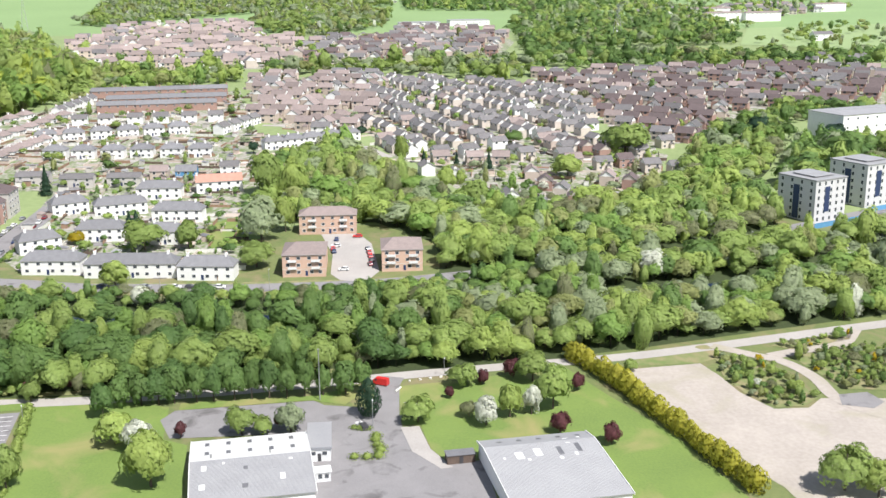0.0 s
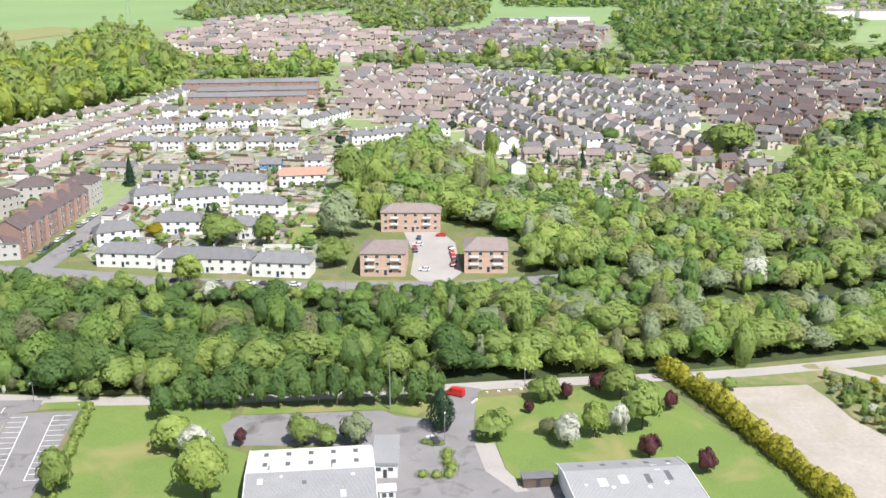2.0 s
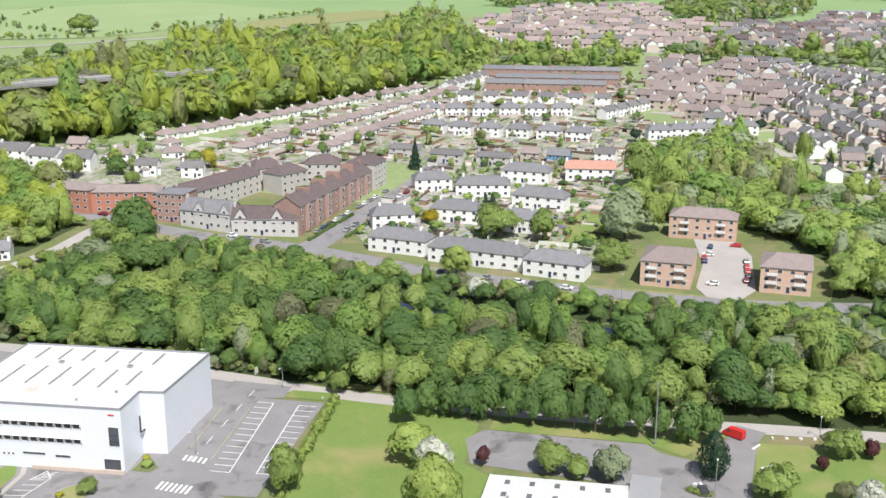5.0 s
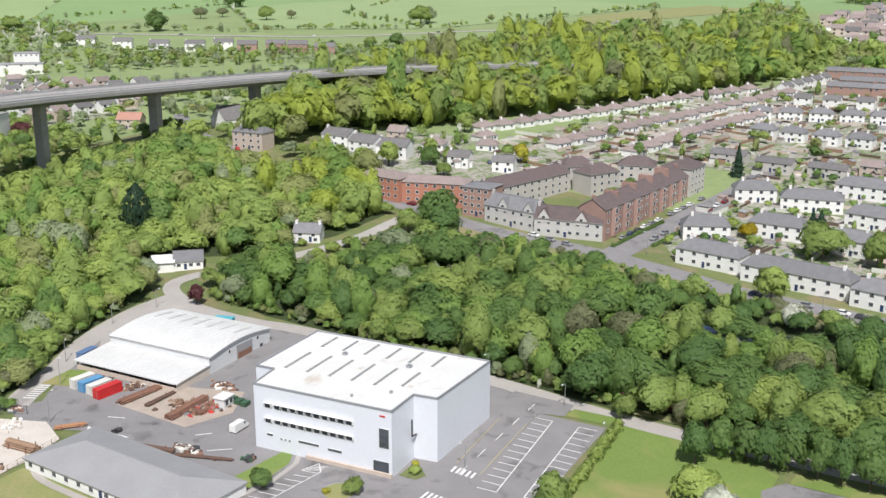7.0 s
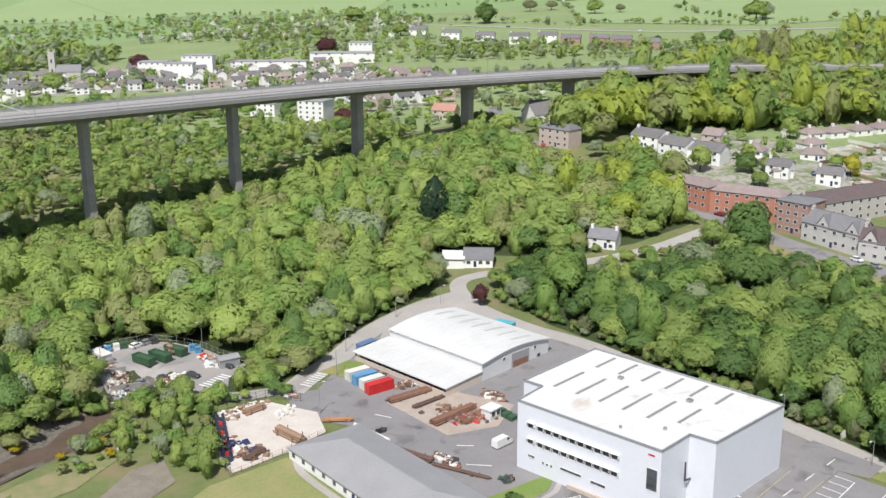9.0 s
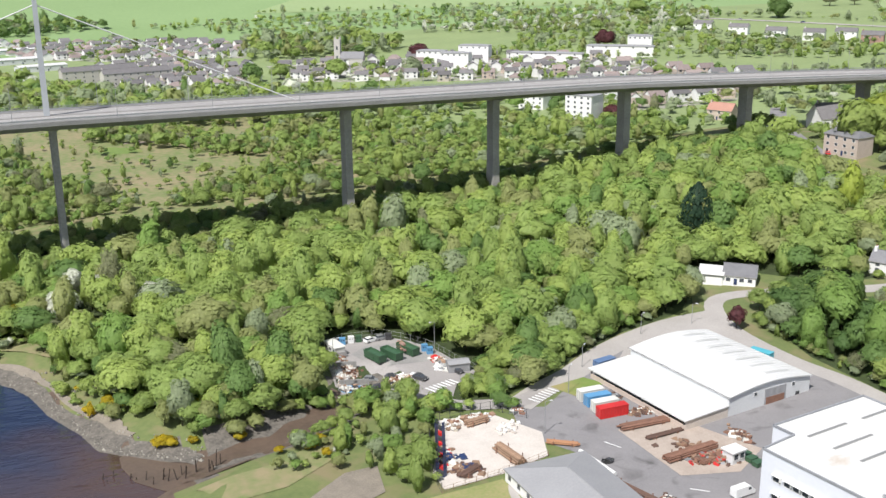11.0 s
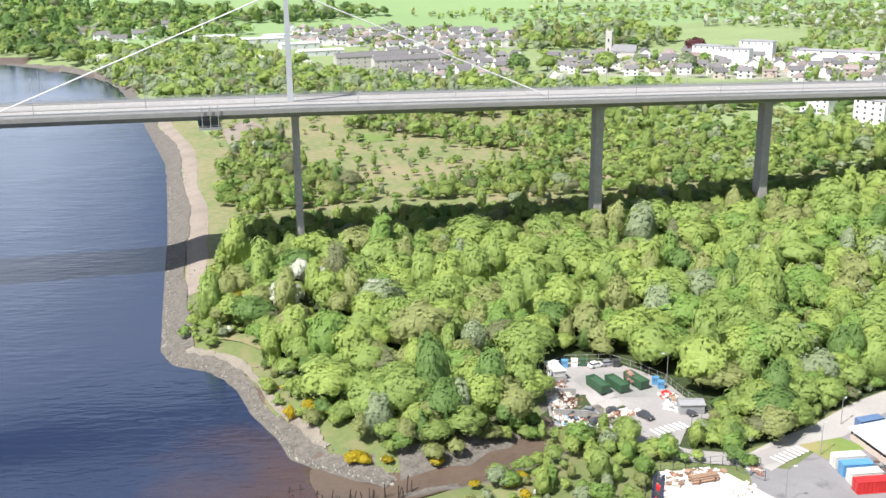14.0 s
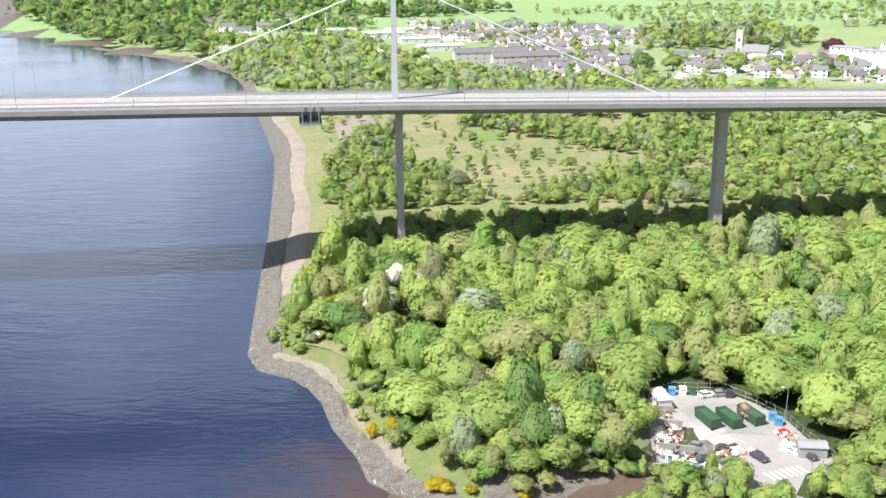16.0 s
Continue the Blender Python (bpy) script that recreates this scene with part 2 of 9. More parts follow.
def water_material():
    """Dark tidal water with long low ripples, browner where the creek brings its silt."""
    m = bpy.data.materials.new("river_water")
    m.use_nodes = True
    n, l = m.node_tree.nodes, m.node_tree.links
    b = n["Principled BSDF"]
    b.inputs["Roughness"].default_value = 0.1
    b.inputs["IOR"].default_value = 1.55
    geo, mp = n.new("ShaderNodeNewGeometry"), n.new("ShaderNodeMapping")
    mp.inputs["Rotation"].default_value = (0, 0, 0.35)
    mp.inputs["Scale"].default_value = (0.32, 1.0, 1.0)
    l.new(geo.outputs["Position"], mp.inputs["Vector"])
    ripple, swell, calm, tint = (n.new("ShaderNodeTexNoise") for _ in range(4))
    for t, sc, det in ((ripple, 0.55, 3), (swell, 0.16, 1), (calm, 0.014, 2), (tint, 0.05, 4)):
        t.inputs["Scale"].default_value, t.inputs["Detail"].default_value = sc, det
        l.new(mp.outputs[0] if t in (ripple, swell) else geo.outputs["Position"], t.inputs["Vector"])
    rough, both, add = n.new("ShaderNodeMapRange"), n.new("ShaderNodeMath"), n.new("ShaderNodeMath")
    rough.inputs["From Min"].default_value, rough.inputs["From Max"].default_value = 0.35, 0.65
    rough.inputs["To Min"].default_value, rough.inputs["To Max"].default_value = 0.25, 1.0
    both.operation, add.operation = "MULTIPLY", "ADD"
    l.new(calm.outputs["Fac"], rough.inputs["Value"])
    l.new(ripple.outputs["Fac"], add.inputs[0])
    l.new(swell.outputs["Fac"], add.inputs[1])
    l.new(add.outputs[0], both.inputs[0])
    l.new(rough.outputs[0], both.inputs[1])
    bp = n.new("ShaderNodeBump")
    bp.inputs["Strength"].default_value, bp.inputs["Distance"].default_value = 0.8, 0.22
    l.new(both.outputs[0], bp.inputs["Height"])
    l.new(bp.outputs[0], b.inputs["Normal"])
    # silt spreads from the creek's mouth
    away, silt, mixed = n.new("ShaderNodeVectorMath"), n.new("ShaderNodeMapRange"), n.new("ShaderNodeMix")
    away.operation = "DISTANCE"
    away.inputs[1].default_value = (124, 238, 0)
    wob = n.new("ShaderNodeMath")
    wob.operation = "MULTIPLY_ADD"
    wob.inputs[1].default_value = 46
    silt.inputs["From Min"].default_value, silt.inputs["From Max"].default_value = 66, 32
    mixed.data_type = "RGBA"
    mixed.inputs["A"].default_value, mixed.inputs["B"].default_value = (0.016, 0.027, 0.064, 1), (0.06, 0.034, 0.03, 1)
    l.new(geo.outputs["Position"], away.inputs[0])
    l.new(tint.outputs["Fac"], wob.inputs[0])
    l.new(away.outputs["Value"], wob.inputs[2])
    l.new(wob.outputs[0], silt.inputs["Value"])
    l.new(silt.outputs[0], mixed.inputs["Factor"])
    l.new(mixed.outputs["Result"], b.inputs["Base Color"])
    return m


M["water"] = water_material()


def stain(m, col, scale, low, high):
    """Brown run-off stains of irregular shape over a material."""
    n, l = m.node_tree.nodes, m.node_tree.links
    b = n["Principled BSDF"]
    src = b.inputs["Base Color"].links[0].from_socket
    geo, t, r, x = n.new("ShaderNodeNewGeometry"), n.new("ShaderNodeTexNoise"), n.new("ShaderNodeMapRange"), n.new("ShaderNodeMix")
    t.inputs["Scale"].default_value, t.inputs["Detail"].default_value, t.inputs["Distortion"].default_value = scale, 5, 0.6
    r.inputs["From Min"].default_value, r.inputs["From Max"].default_value = low, high
    x.data_type = "RGBA"
    x.inputs["B"].default_value = (*col, 1)
    l.new(geo.outputs["Position"], t.inputs["Vector"])
    l.new(t.outputs["Fac"], r.inputs["Value"])
    l.new(r.outputs[0], x.inputs["Factor"])
    l.new(src, x.inputs["A"])
    l.new(x.outputs["Result"], b.inputs["Base Color"])


stain(M["whiteroof"], (0.42, 0.32, 0.22), 0.14, 0.6, 0.78)
stain(M["lawn"], (0.27, 0.24, 0.1), 0.045, 0.5, 0.7)
stain(M["meadow"], (0.2, 0.17, 0.09), 0.09, 0.5, 0.68)
stain(M["asphalt"], (0.09, 0.085, 0.085), 0.16, 0.56, 0.75)
stain(M["sand"], (0.3, 0.28, 0.2), 0.05, 0.52, 0.75)


# ---------------------------------------------------------------- mesh helpers
class Geo:
    """Collects boxes, prisms and sheets into one mesh."""

    def __init__(self):
        self.v, self.f, self.m, self.mats = [], [], [], []

    def slot(self, key):
        if key not in self.mats:
            self.mats.append(key)
        return self.mats.index(key)

    def add(self, verts, faces, key):
        k, s = len(self.v), self.slot(key)
        self.v += [tuple(p) for p in verts]
        self.f += [tuple(i + k for i in f) for f in faces]
        self.m += [s] * len(faces)
        return self

    def box(self, x0, x1, y0, y1, z0, z1, key, m=None):
        p = [Vector((x, y, z)) for z in (z0, z1) for x, y in ((x0, y0), (x1, y0), (x1, y1), (x0, y1))]
        if m is not None:
            p = [m @ q for q in p]
        return self.add(p, [(3, 2, 1, 0), (4, 5, 6, 7), (0, 1, 5, 4), (1, 2, 6, 5), (2, 3, 7, 6), (3, 0, 4, 7)], key)

    def prism(self, outline, z0, z1, key, top=None):
        """An upright prism over a counter-clockwise outline."""
        n = len(outline)
        p = [(x, y, z0) for x, y in outline] + [(x, y, z1) for x, y in outline]
        self.add(p, [tuple(reversed(range(n)))] + [(i, (i + 1) % n, n + (i + 1) % n, n + i) for i in range(n)], key)
        return self.add(p[n:], [tuple(range(n))], top or key)

    def tube(self, a, b, r0, r1, key, n=6):
        a, b = Vector(a), Vector(b)
        q = (b - a).to_track_quat("Z", "Y")
        ring = [Vector((math.cos(i * math.tau / n), math.sin(i * math.tau / n), 0)) for i in range(n)]
        p = [a + q @ (r * r0) for r in ring] + [b + q @ (r * r1) for r in ring]
        return self.add(p, [(i, (i + 1) % n, n + (i + 1) % n, n + i) for i in range(n)] + [tuple(reversed(range(n))), tuple(range(n, 2 * n))], key)

    def mesh(self, name):
        me = bpy.data.meshes.new(name)
        me.from_pydata(self.v, [], self.f)
        for k in self.mats:
            me.materials.append(M[k])
        me.polygons.foreach_set("material_index", self.m)
        me.update()
        return me


def part(name, geo, parent, label="", m=None):
    """Links a Geo or a mesh as one object under a thing or a part."""
    ob = new(name, geo.mesh(name) if isinstance(geo, Geo) else geo)
    ob.parent = parent
    if m is not None:
        ob.matrix_local = m
    return tagged(ob, label)


def thing(name, m, label, category, group="", kind=""):
    ob = new(name)
    ob.matrix_world = m
    return tagged(ob, label, category, group, kind)


def solid(name, geo, label, category, m=None, group="", kind=""):
    ob = new(name, geo.mesh(name))
    if m is not None:
        ob.matrix_world = m
    return tagged(ob, label, category, group, kind)


# ---------------------------------------------------------------- the lie of the land
SHORE = [(-420, 1400), (-216, 1109), (-109, 1010), (-41, 917), (-14, 844), (23, 696), (50, 579), (60, 507), (69, 436), (74, 389), (78, 352),
         (81.5, 322), (86, 312), (96, 306), (104, 293), (108.5, 278), (115, 264), (118, 254), (127, 246), (138, 238), (126, 226), (118, 200), (105, 120), (90, 0), (70, -700)]
SHORE_A = np.array(SHORE, float)
GX = [-4900, 150, 240, 290, 320, 360, 430, 520, 600, 800, 1200, 2000, 3000, 4900]
GZ = [3.2, 3.4, 3.8, 5.2, 6.2, 9, 12, 15, 20, 26, 34, 50, 110, 230]


def river_side(x, y):
    """Metres from the waterline, positive on land."""
    p = np.stack([np.asarray(x, float), np.asarray(y, float)], -1)
    best = np.full(p.shape[:-1], 1e9)
    for a, b in zip(SHORE_A[:-1], SHORE_A[1:]):
        d = b - a
        s = np.clip(((p - a) @ d) / (d @ d), 0, 1)
        best = np.minimum(best, np.hypot(*np.moveaxis(p - a - s[..., None] * d, -1, 0)))
    edge = np.interp(p[..., 1], SHORE_A[::-1, 1], SHORE_A[::-1, 0])
    return np.where(p[..., 0] > edge, best, -best)


def ground(x, y):
    """Height of the ground, vectorised."""
    x, y = np.asarray(x, float), np.asarray(y, float)
    land = np.interp(x, GX, GZ) + 0.07 * np.maximum(0, y - 1250) + 13 * np.exp(-((x - 460) ** 2 + (y - 370) ** 2) / 12800)
    d = river_side(x, y)
    s = np.clip((d + 1) / 15, 0, 1)
    far_bank = np.clip((-x - 700) / 300, 0, 1) * 40
    bed = 0.25 + np.maximum(0, creek_distance(x, y) - 4.5) * 0.55
    land = np.where((x < 200) & (y > 200) & (y < 290), np.minimum(land, bed), land)
    return np.where(d > -1, 0.0 + (land - 0.0) * s * s * (3 - 2 * s) - 0.15 * (1 - s), np.maximum(-4, d * 0.25) + far_bank)


CREEK = np.array([(116, 249), (134, 237), (150, 240), (170, 249), (184, 262)], float)


def creek_distance(x, y):
    p = np.stack([np.asarray(x, float), np.asarray(y, float)], -1)
    best = np.full(p.shape[:-1], 1e9)
    for a, b in zip(CREEK[:-1], CREEK[1:]):
        d = b - a
        s = np.clip(((p - a) @ d) / (d @ d), 0, 1)
        best = np.minimum(best, np.hypot(*np.moveaxis(p - a - s[..., None] * d, -1, 0)))
    return best


def gz(x, y):
    if x > 240:
        return float(np.interp(x, GX, GZ)) + 0.07 * max(0.0, y - 1250) + 13 * math.exp(-((x - 460) ** 2 + (y - 370) ** 2) / 12800)
    return float(ground(x, y))


def at(x, y, turn=0.0, up=0.0):
    return pose(x, y, gz(x, y) + up, 0, 0, turn)


def steps(a, b, near_a, near_b, d):
    """Grid lines, d apart between near_a and near_b and ever wider outside."""
    out = list(np.arange(near_a, near_b + 0.1, d))
    s = d
    while out[-1] < b:
        s *= 1.25
        out.append(min(b, out[-1] + s))
    s = d
    while out[0] > a:
        s *= 1.25
        out.insert(0, max(a, out[0] - s))
    return np.array(out)


def inside(poly, x, y):
    """Which points lie in a polygon."""
    x, y = np.asarray(x, float), np.asarray(y, float)
    hit = np.zeros(x.shape, bool)
    for (x0, y0), (x1, y1) in zip(poly, poly[1:] + poly[:1]):
        cross = (y0 > y) != (y1 > y)
        hit ^= cross & (x < (x1 - x0) * (y - y0) / (y1 - y0 + 1e-12) + x0)
    return hit


MARSH = [(95, 455), (300, 470), (330, 520), (300, 640), (260, 740), (90, 760), (60, 690), (75, 560)]


def build_ground():
    xs, ys = steps(-4900, 4900, -40, 640, 5), steps(-4900, 4900, -320, 760, 6)
    X, Y = np.meshgrid(xs, ys, indexing="ij")
    Z = ground(X, Y)
    nx, ny = X.shape
    me = bpy.data.meshes.new("ground")
    idx = np.arange(nx * ny).reshape(nx, ny)
    quads = np.stack([idx[:-1, :-1], idx[1:, :-1], idx[1:, 1:], idx[:-1, 1:]], -1).reshape(-1, 4)
    me.from_pydata(np.stack([X, Y, Z], -1).reshape(-1, 3).tolist(), [], quads.tolist())
    cx, cy = (X[:-1, :-1] + X[1:, 1:]) / 2, (Y[:-1, :-1] + Y[1:, 1:]) / 2
    d = river_side(cx, cy)
    k = np.zeros(cx.shape, int)
    k[(cy > 470) | (cx > 470)] = 5
    k[(cy > 1150) | (cx > 1500)] = 1
    k[inside(MARSH, cx, cy)] = 2
    k[(creek_distance(cx, cy) < 9)] = 3
    k[d < 3] = 4
    for key in ("meadow", "field", "marsh", "stones", "mud", "pasture"):
        me.materials.append(M[key])
    me.polygons.foreach_set("material_index", k.ravel())
    me.polygons.foreach_set("use_smooth", np.ones(k.size, bool))
    me.update()
    return tagged(new("ground", me), "rolling ground of rough grass, scrub and far green hill fields", "ground", kind="structure")


def sheet(name, outline, key, label, category, up=0.06, cell=8.0, kind="structure"):
    """A thin surface draped over the ground inside an outline."""
    bm = bmesh.new()
    face = bm.faces.new([bm.verts.new((x, y, 0)) for x, y in outline])
    xs, ys = [p[0] for p in outline], [p[1] for p in outline]
    for axis, lo, hi in ((0, min(xs), max(xs)), (1, min(ys), max(ys))):
        c = lo + cell
        while c < hi:
            co, no = [0, 0, 0], [0, 0, 0]
            co[axis], no[axis] = c, 1
            bmesh.ops.bisect_plane(bm, geom=bm.verts[:] + bm.edges[:] + bm.faces[:], plane_co=co, plane_no=no)
            c += cell
    bmesh.ops.triangulate(bm, faces=bm.faces[:])
    pts = np.array([v.co[:2] for v in bm.verts])
    for v, z in zip(bm.verts, ground(pts[:, 0], pts[:, 1])):
        v.co.z = z + up
    bm.normal_update()
    if sum(f.normal.z for f in bm.faces) < 0:
        bmesh.ops.reverse_faces(bm, faces=bm.faces[:])
    me = bpy.data.meshes.new(name)
    bm.to_mesh(me)
    bm.free()
    me.materials.append(M[key])
    return tagged(new(name, me), label, category, kind=kind)


def resample(line, step):
    p = [Vector(q) for q in line]
    out = [p[0]]
    for a, b in zip(p[:-1], p[1:]):
        n = max(1, int((b - a).length / step))
        out += [a.lerp(b, (i + 1) / n) for i in range(n)]
    return out


def smooth_line(line, n=6):
    """A Catmull-Rom curve through the points."""
    p = [Vector(q) for q in line]
    p = [2 * p[0] - p[1]] + p + [2 * p[-1] - p[-2]]
    out = []
    for i in range(1, len(p) - 2):
        a, b, c, d = p[i - 1 : i + 3]
        for j in range(n):
            t = j / n
            out.append(0.5 * (2 * b + (c - a) * t + (2 * a - 5 * b + 4 * c - d) * t * t + (3 * b - a - 3 * c + d) * t ** 3))
    return out + [p[-2]]


def ribbon(name, line, width, key, label, category, up=0.08, kind="structure", curve=True):
    """A road or strip along a line, draped over the ground."""
    p = resample(smooth_line(line) if curve and len(line) > 2 else line, 5.0)
    g = Geo()
    vs = []
    for i, q in enumerate(p):
        d = (p[min(i + 1, len(p) - 1)] - p[max(i - 1, 0)]).normalized()
        n = Vector((-d.y, d.x))
        for s in (-0.5, -0.17, 0.17, 0.5):
            a = q + n * s * width
            vs.append((a.x, a.y, gz(a.x, a.y) + up))
    g.add(vs, [(i * 4 + j, i * 4 + j + 4, i * 4 + j + 5, i * 4 + j + 1)[::-1] for i in range(len(p) - 1) for j in range(3)], key)
    return solid(name, g, label, category, kind=kind)


build_ground()
g = Geo()
g.add([(-4900, -4900, 0), (160, -4900, 0), (160, 1500, 0), (-4900, 1500, 0)], [(0, 1, 2, 3)], "water")
solid("water", g, "broad dark blue tidal river with small ripples", "river", kind="structure")


# ---------------------------------------------------------------- trees
RNG = np.random.default_rng(7)


def lobes(rng, w, h, plume=False):
    """The lobes of a crown of width w and height h: centres and radii about its middle. A plume is upright and narrows to its tip."""
    k = 34
    if plume:
        z = rng.uniform(-0.42, 0.42, k)
        a, out = rng.uniform(0, math.tau, k), w * (0.06 + 0.26 * np.sqrt(np.clip(0.46 - z, 0, 1)))
        q = np.stack([np.cos(a) * out, np.sin(a) * out, z * h], -1)
        return q, w * (0.09 + 0.11 * np.sqrt(np.clip(0.5 - z, 0, 1))) * rng.uniform(0.8, 1.25, k)
    u = rng.normal(size=(k, 3))
    u[:, 2] = np.abs(u[:, 2]) * 1.1 - 0.35
    u /= np.linalg.norm(u, axis=1, keepdims=True)
    squash = rng.uniform(0.8, 1.2, 2)
    return u * [w * 0.34 * squash[0], w * 0.34 / squash[0], h * 0.32 * squash[1]] * rng.uniform(0.8, 1.22, (k, 1)), w * rng.uniform(0.1, 0.18, k)


def dome(q, r, d):
    """How far the lobes reach along each way d, and the way their skin faces there."""
    along = d @ q.T
    miss = r[None] ** 2 - ((q ** 2).sum(1)[None] - along ** 2)
    t = np.where(miss > 0, along + np.sqrt(np.maximum(miss, 0)), 0)
    i = t.argmax(1)
    t = np.maximum(t.max(1), r.mean() * 1.6)
    n = (d * t[:, None] - q[i]) / r[i, None]
    n = n * 0.35 + d * 0.65 + [0, 0, 0.15]
    return t, n / np.linalg.norm(n, axis=1, keepdims=True)


def body(q, r, w, h, cols, rings, shrink=0.93):
    """The closed leafy body of a crown under its outer leaves."""
    v, f = [], []
    for j in range(rings):
        e = -0.95 + 2.35 * j / (rings - 1)
        for i in range(cols):
            a = (i + 0.5 * (j % 2)) * math.tau / cols
            v.append((math.cos(a) * math.cos(e), math.sin(a) * math.cos(e), math.sin(e)))
    v.append((0, 0, 1))
    d = np.array(v)
    t, n = dome(q, r, d)
    for j in range(rings - 1):
        for i in range(cols):
            a, b = j * cols + i, j * cols + (i + 1) % cols
            c, e = a + cols, b + cols
            f += [(a, b, c), (b, e, c)] if j % 2 == 0 else [(a, b, e), (a, e, c)]
    top = (rings - 1) * cols
    f += [(top + i, top + (i + 1) % cols, len(v) - 1) for i in range(cols)]
    return d * t[:, None] * shrink * [1, 1, h / w] + [0, 0, h * 0.5], np.array(f), n


def leaves(rng, w, h, n, size, shape="round", form=None):
    """Leaf clumps of one crown of width w and height h standing on z = 0: corner points, three for each clump, and the way each clump faces."""
    if shape in ("round", "plume"):
        q, r = form
        i = rng.choice(len(r), n * 5, p=r ** 2 / (r ** 2).sum())
        d = rng.normal(size=(n * 5, 3)) + [0, 0, 0.7]
        d /= np.linalg.norm(d, axis=1, keepdims=True)
        p = q[i] + d * r[i, None] * rng.uniform(0.94, 1.05, (n * 5, 1))
        deep = (np.linalg.norm(p[:, None] - q[None], axis=2) < r[None] * 0.78).any(1) | (((p - q.mean(0)) * d).sum(1) < -0.05 * w)
        keep = np.nonzero(~deep)[0][:n]
        p, d, n = p[keep], d[keep], len(keep)
        u = p / np.linalg.norm(p, axis=1, keepdims=True)
        d = d * 0.32 + u * 0.68 + [0, 0, 0.1]
        p = p * [1, 1, h / w] + [0, 0, h * 0.5]
    elif shape == "cone":
        t = rng.uniform(0, 1, n) ** 0.6
        a = rng.uniform(0, math.tau, n)
        r = w * 0.5 * t * rng.uniform(0.6, 1.08, n) * (0.8 + 0.2 * np.cos(t * 40))
        p = np.stack([r * np.cos(a), r * np.sin(a), h * (1 - t)], -1)
        d = np.stack([np.cos(a), np.sin(a), np.full(n, 0.5)], -1)
    else:
        t = rng.uniform(0.03, 1, n)
        a = rng.uniform(0, math.tau, n)
        r = w * 0.5 * np.sin(np.clip(t, 0, 1) ** 0.75 * math.pi) ** 0.7 * rng.uniform(0.7, 1.1, n)
        p = np.stack([r * np.cos(a), r * np.sin(a), h * t], -1)
        d = np.stack([np.cos(a), np.sin(a), (t - 0.4) * 1.6], -1)
    d /= np.linalg.norm(d, axis=1, keepdims=True)
    soft = d + rng.normal(size=(n, 3)) * 0.13
    soft /= np.linalg.norm(soft, axis=1, keepdims=True)
    d = d + rng.normal(size=(n, 3)) * 0.22
    d /= np.linalg.norm(d, axis=1, keepdims=True)
    side = np.cross(d, rng.normal(size=(n, 3)))
    side /= np.linalg.norm(side, axis=1, keepdims=True) + 1e-9
    up = np.cross(d, side)
    s = size * rng.uniform(0.6, 1.3, (n, 1))
    return np.stack([p - side * s * 0.55 - up * s * 0.4, p + side * s * 0.55 - up * s * 0.35, p + up * s * 0.62], 1), np.repeat(soft, 3, 0)


def core(w, h):
    """A small dark-seated body inside the crown: an eight-sided spindle."""
    v, f = [(0, 0, h * 0.12), (0, 0, h * 0.86)], []
    for i in range(7):
        a = i * math.tau / 7
        v += [(math.cos(a) * w * 0.3, math.sin(a) * w * 0.3, h * 0.35), (math.cos(a + 0.4) * w * 0.27, math.sin(a + 0.4) * w * 0.27, h * 0.66)]
    for i in range(7):
        a, b, c, d = 2 + 2 * i, 3 + 2 * i, 2 + 2 * ((i + 1) % 7), 3 + 2 * ((i + 1) % 7)
        f += [(0, c, a), (a, c, b), (c, d, b), (b, d, 1)]
    return np.array(v), np.array(f)


class Soup:
    """Many triangles joined into one mesh, with a material for each."""

    def __init__(self, keys):
        self.keys, self.v, self.f, self.m, self.n, self.d = list(keys), [], [], [], 0, []

    def add(self, v, f, key, d=None):
        if d is None:
            d = v - [*v[:, :2].mean(0), v[:, 2].min() * 0.5 + v[:, 2].max() * 0.5]
            d = d * [1, 1, 0.5] / (np.linalg.norm(d * [1, 1, 0.5], axis=1, keepdims=True) + 1e-9)
        self.d.append(d)
        self.v.append(v)
        self.f.append(f + self.n)
        self.m.append(np.full(len(f), self.keys.index(key)))
        self.n += len(v)

    def mesh(self, name):
        v, f, m = np.concatenate(self.v), np.concatenate(self.f), np.concatenate(self.m)
        me = bpy.data.meshes.new(name)
        me.vertices.add(len(v))
        me.vertices.foreach_set("co", v.astype(np.float32).ravel())
        me.loops.add(f.size)
        me.loops.foreach_set("vertex_index", f.astype(np.int32).ravel())
        me.polygons.add(len(f))
        me.polygons.foreach_set("loop_start", np.arange(0, f.size, 3, dtype=np.int32))
        me.polygons.foreach_set("material_index", m.astype(np.int32))
        for k in self.keys:
            me.materials.append(M[k])
        me.update(calc_edges=True)
        at_ = me.attributes.new("custom_normal", "FLOAT_VECTOR", "POINT")
        at_.data.foreach_set("vector", np.concatenate(self.d).astype(np.float32).ravel())
        return me


LEVELS = ((300, 600, 0.6, 9, 6), (440, 300, 0.84, 8, 5), (700, 84, 1.5, 6, 4), (1200, 30, 2.6, 5, 3), (9000, 12, 3.8, 4, 3))
TEMPLATES = {}


def template(level, shape, i):
    key = (level, shape, i)
    if key not in TEMPLATES:
        _, n, size, cols, rings = LEVELS[level]
        form = lobes(RNG, 8.0, 8.0, shape == "plume")
        inner = body(*form, 8.0, 8.0, cols, rings) if shape in ("round", "plume") else (CORE_V * 0.93, CORE_F, None)
        TEMPLATES[key] = (*leaves(RNG, 8.0, 8.0, n, size * (1.2 if shape == "column" else 1.0), shape, form), *inner)
    return TEMPLATES[key]


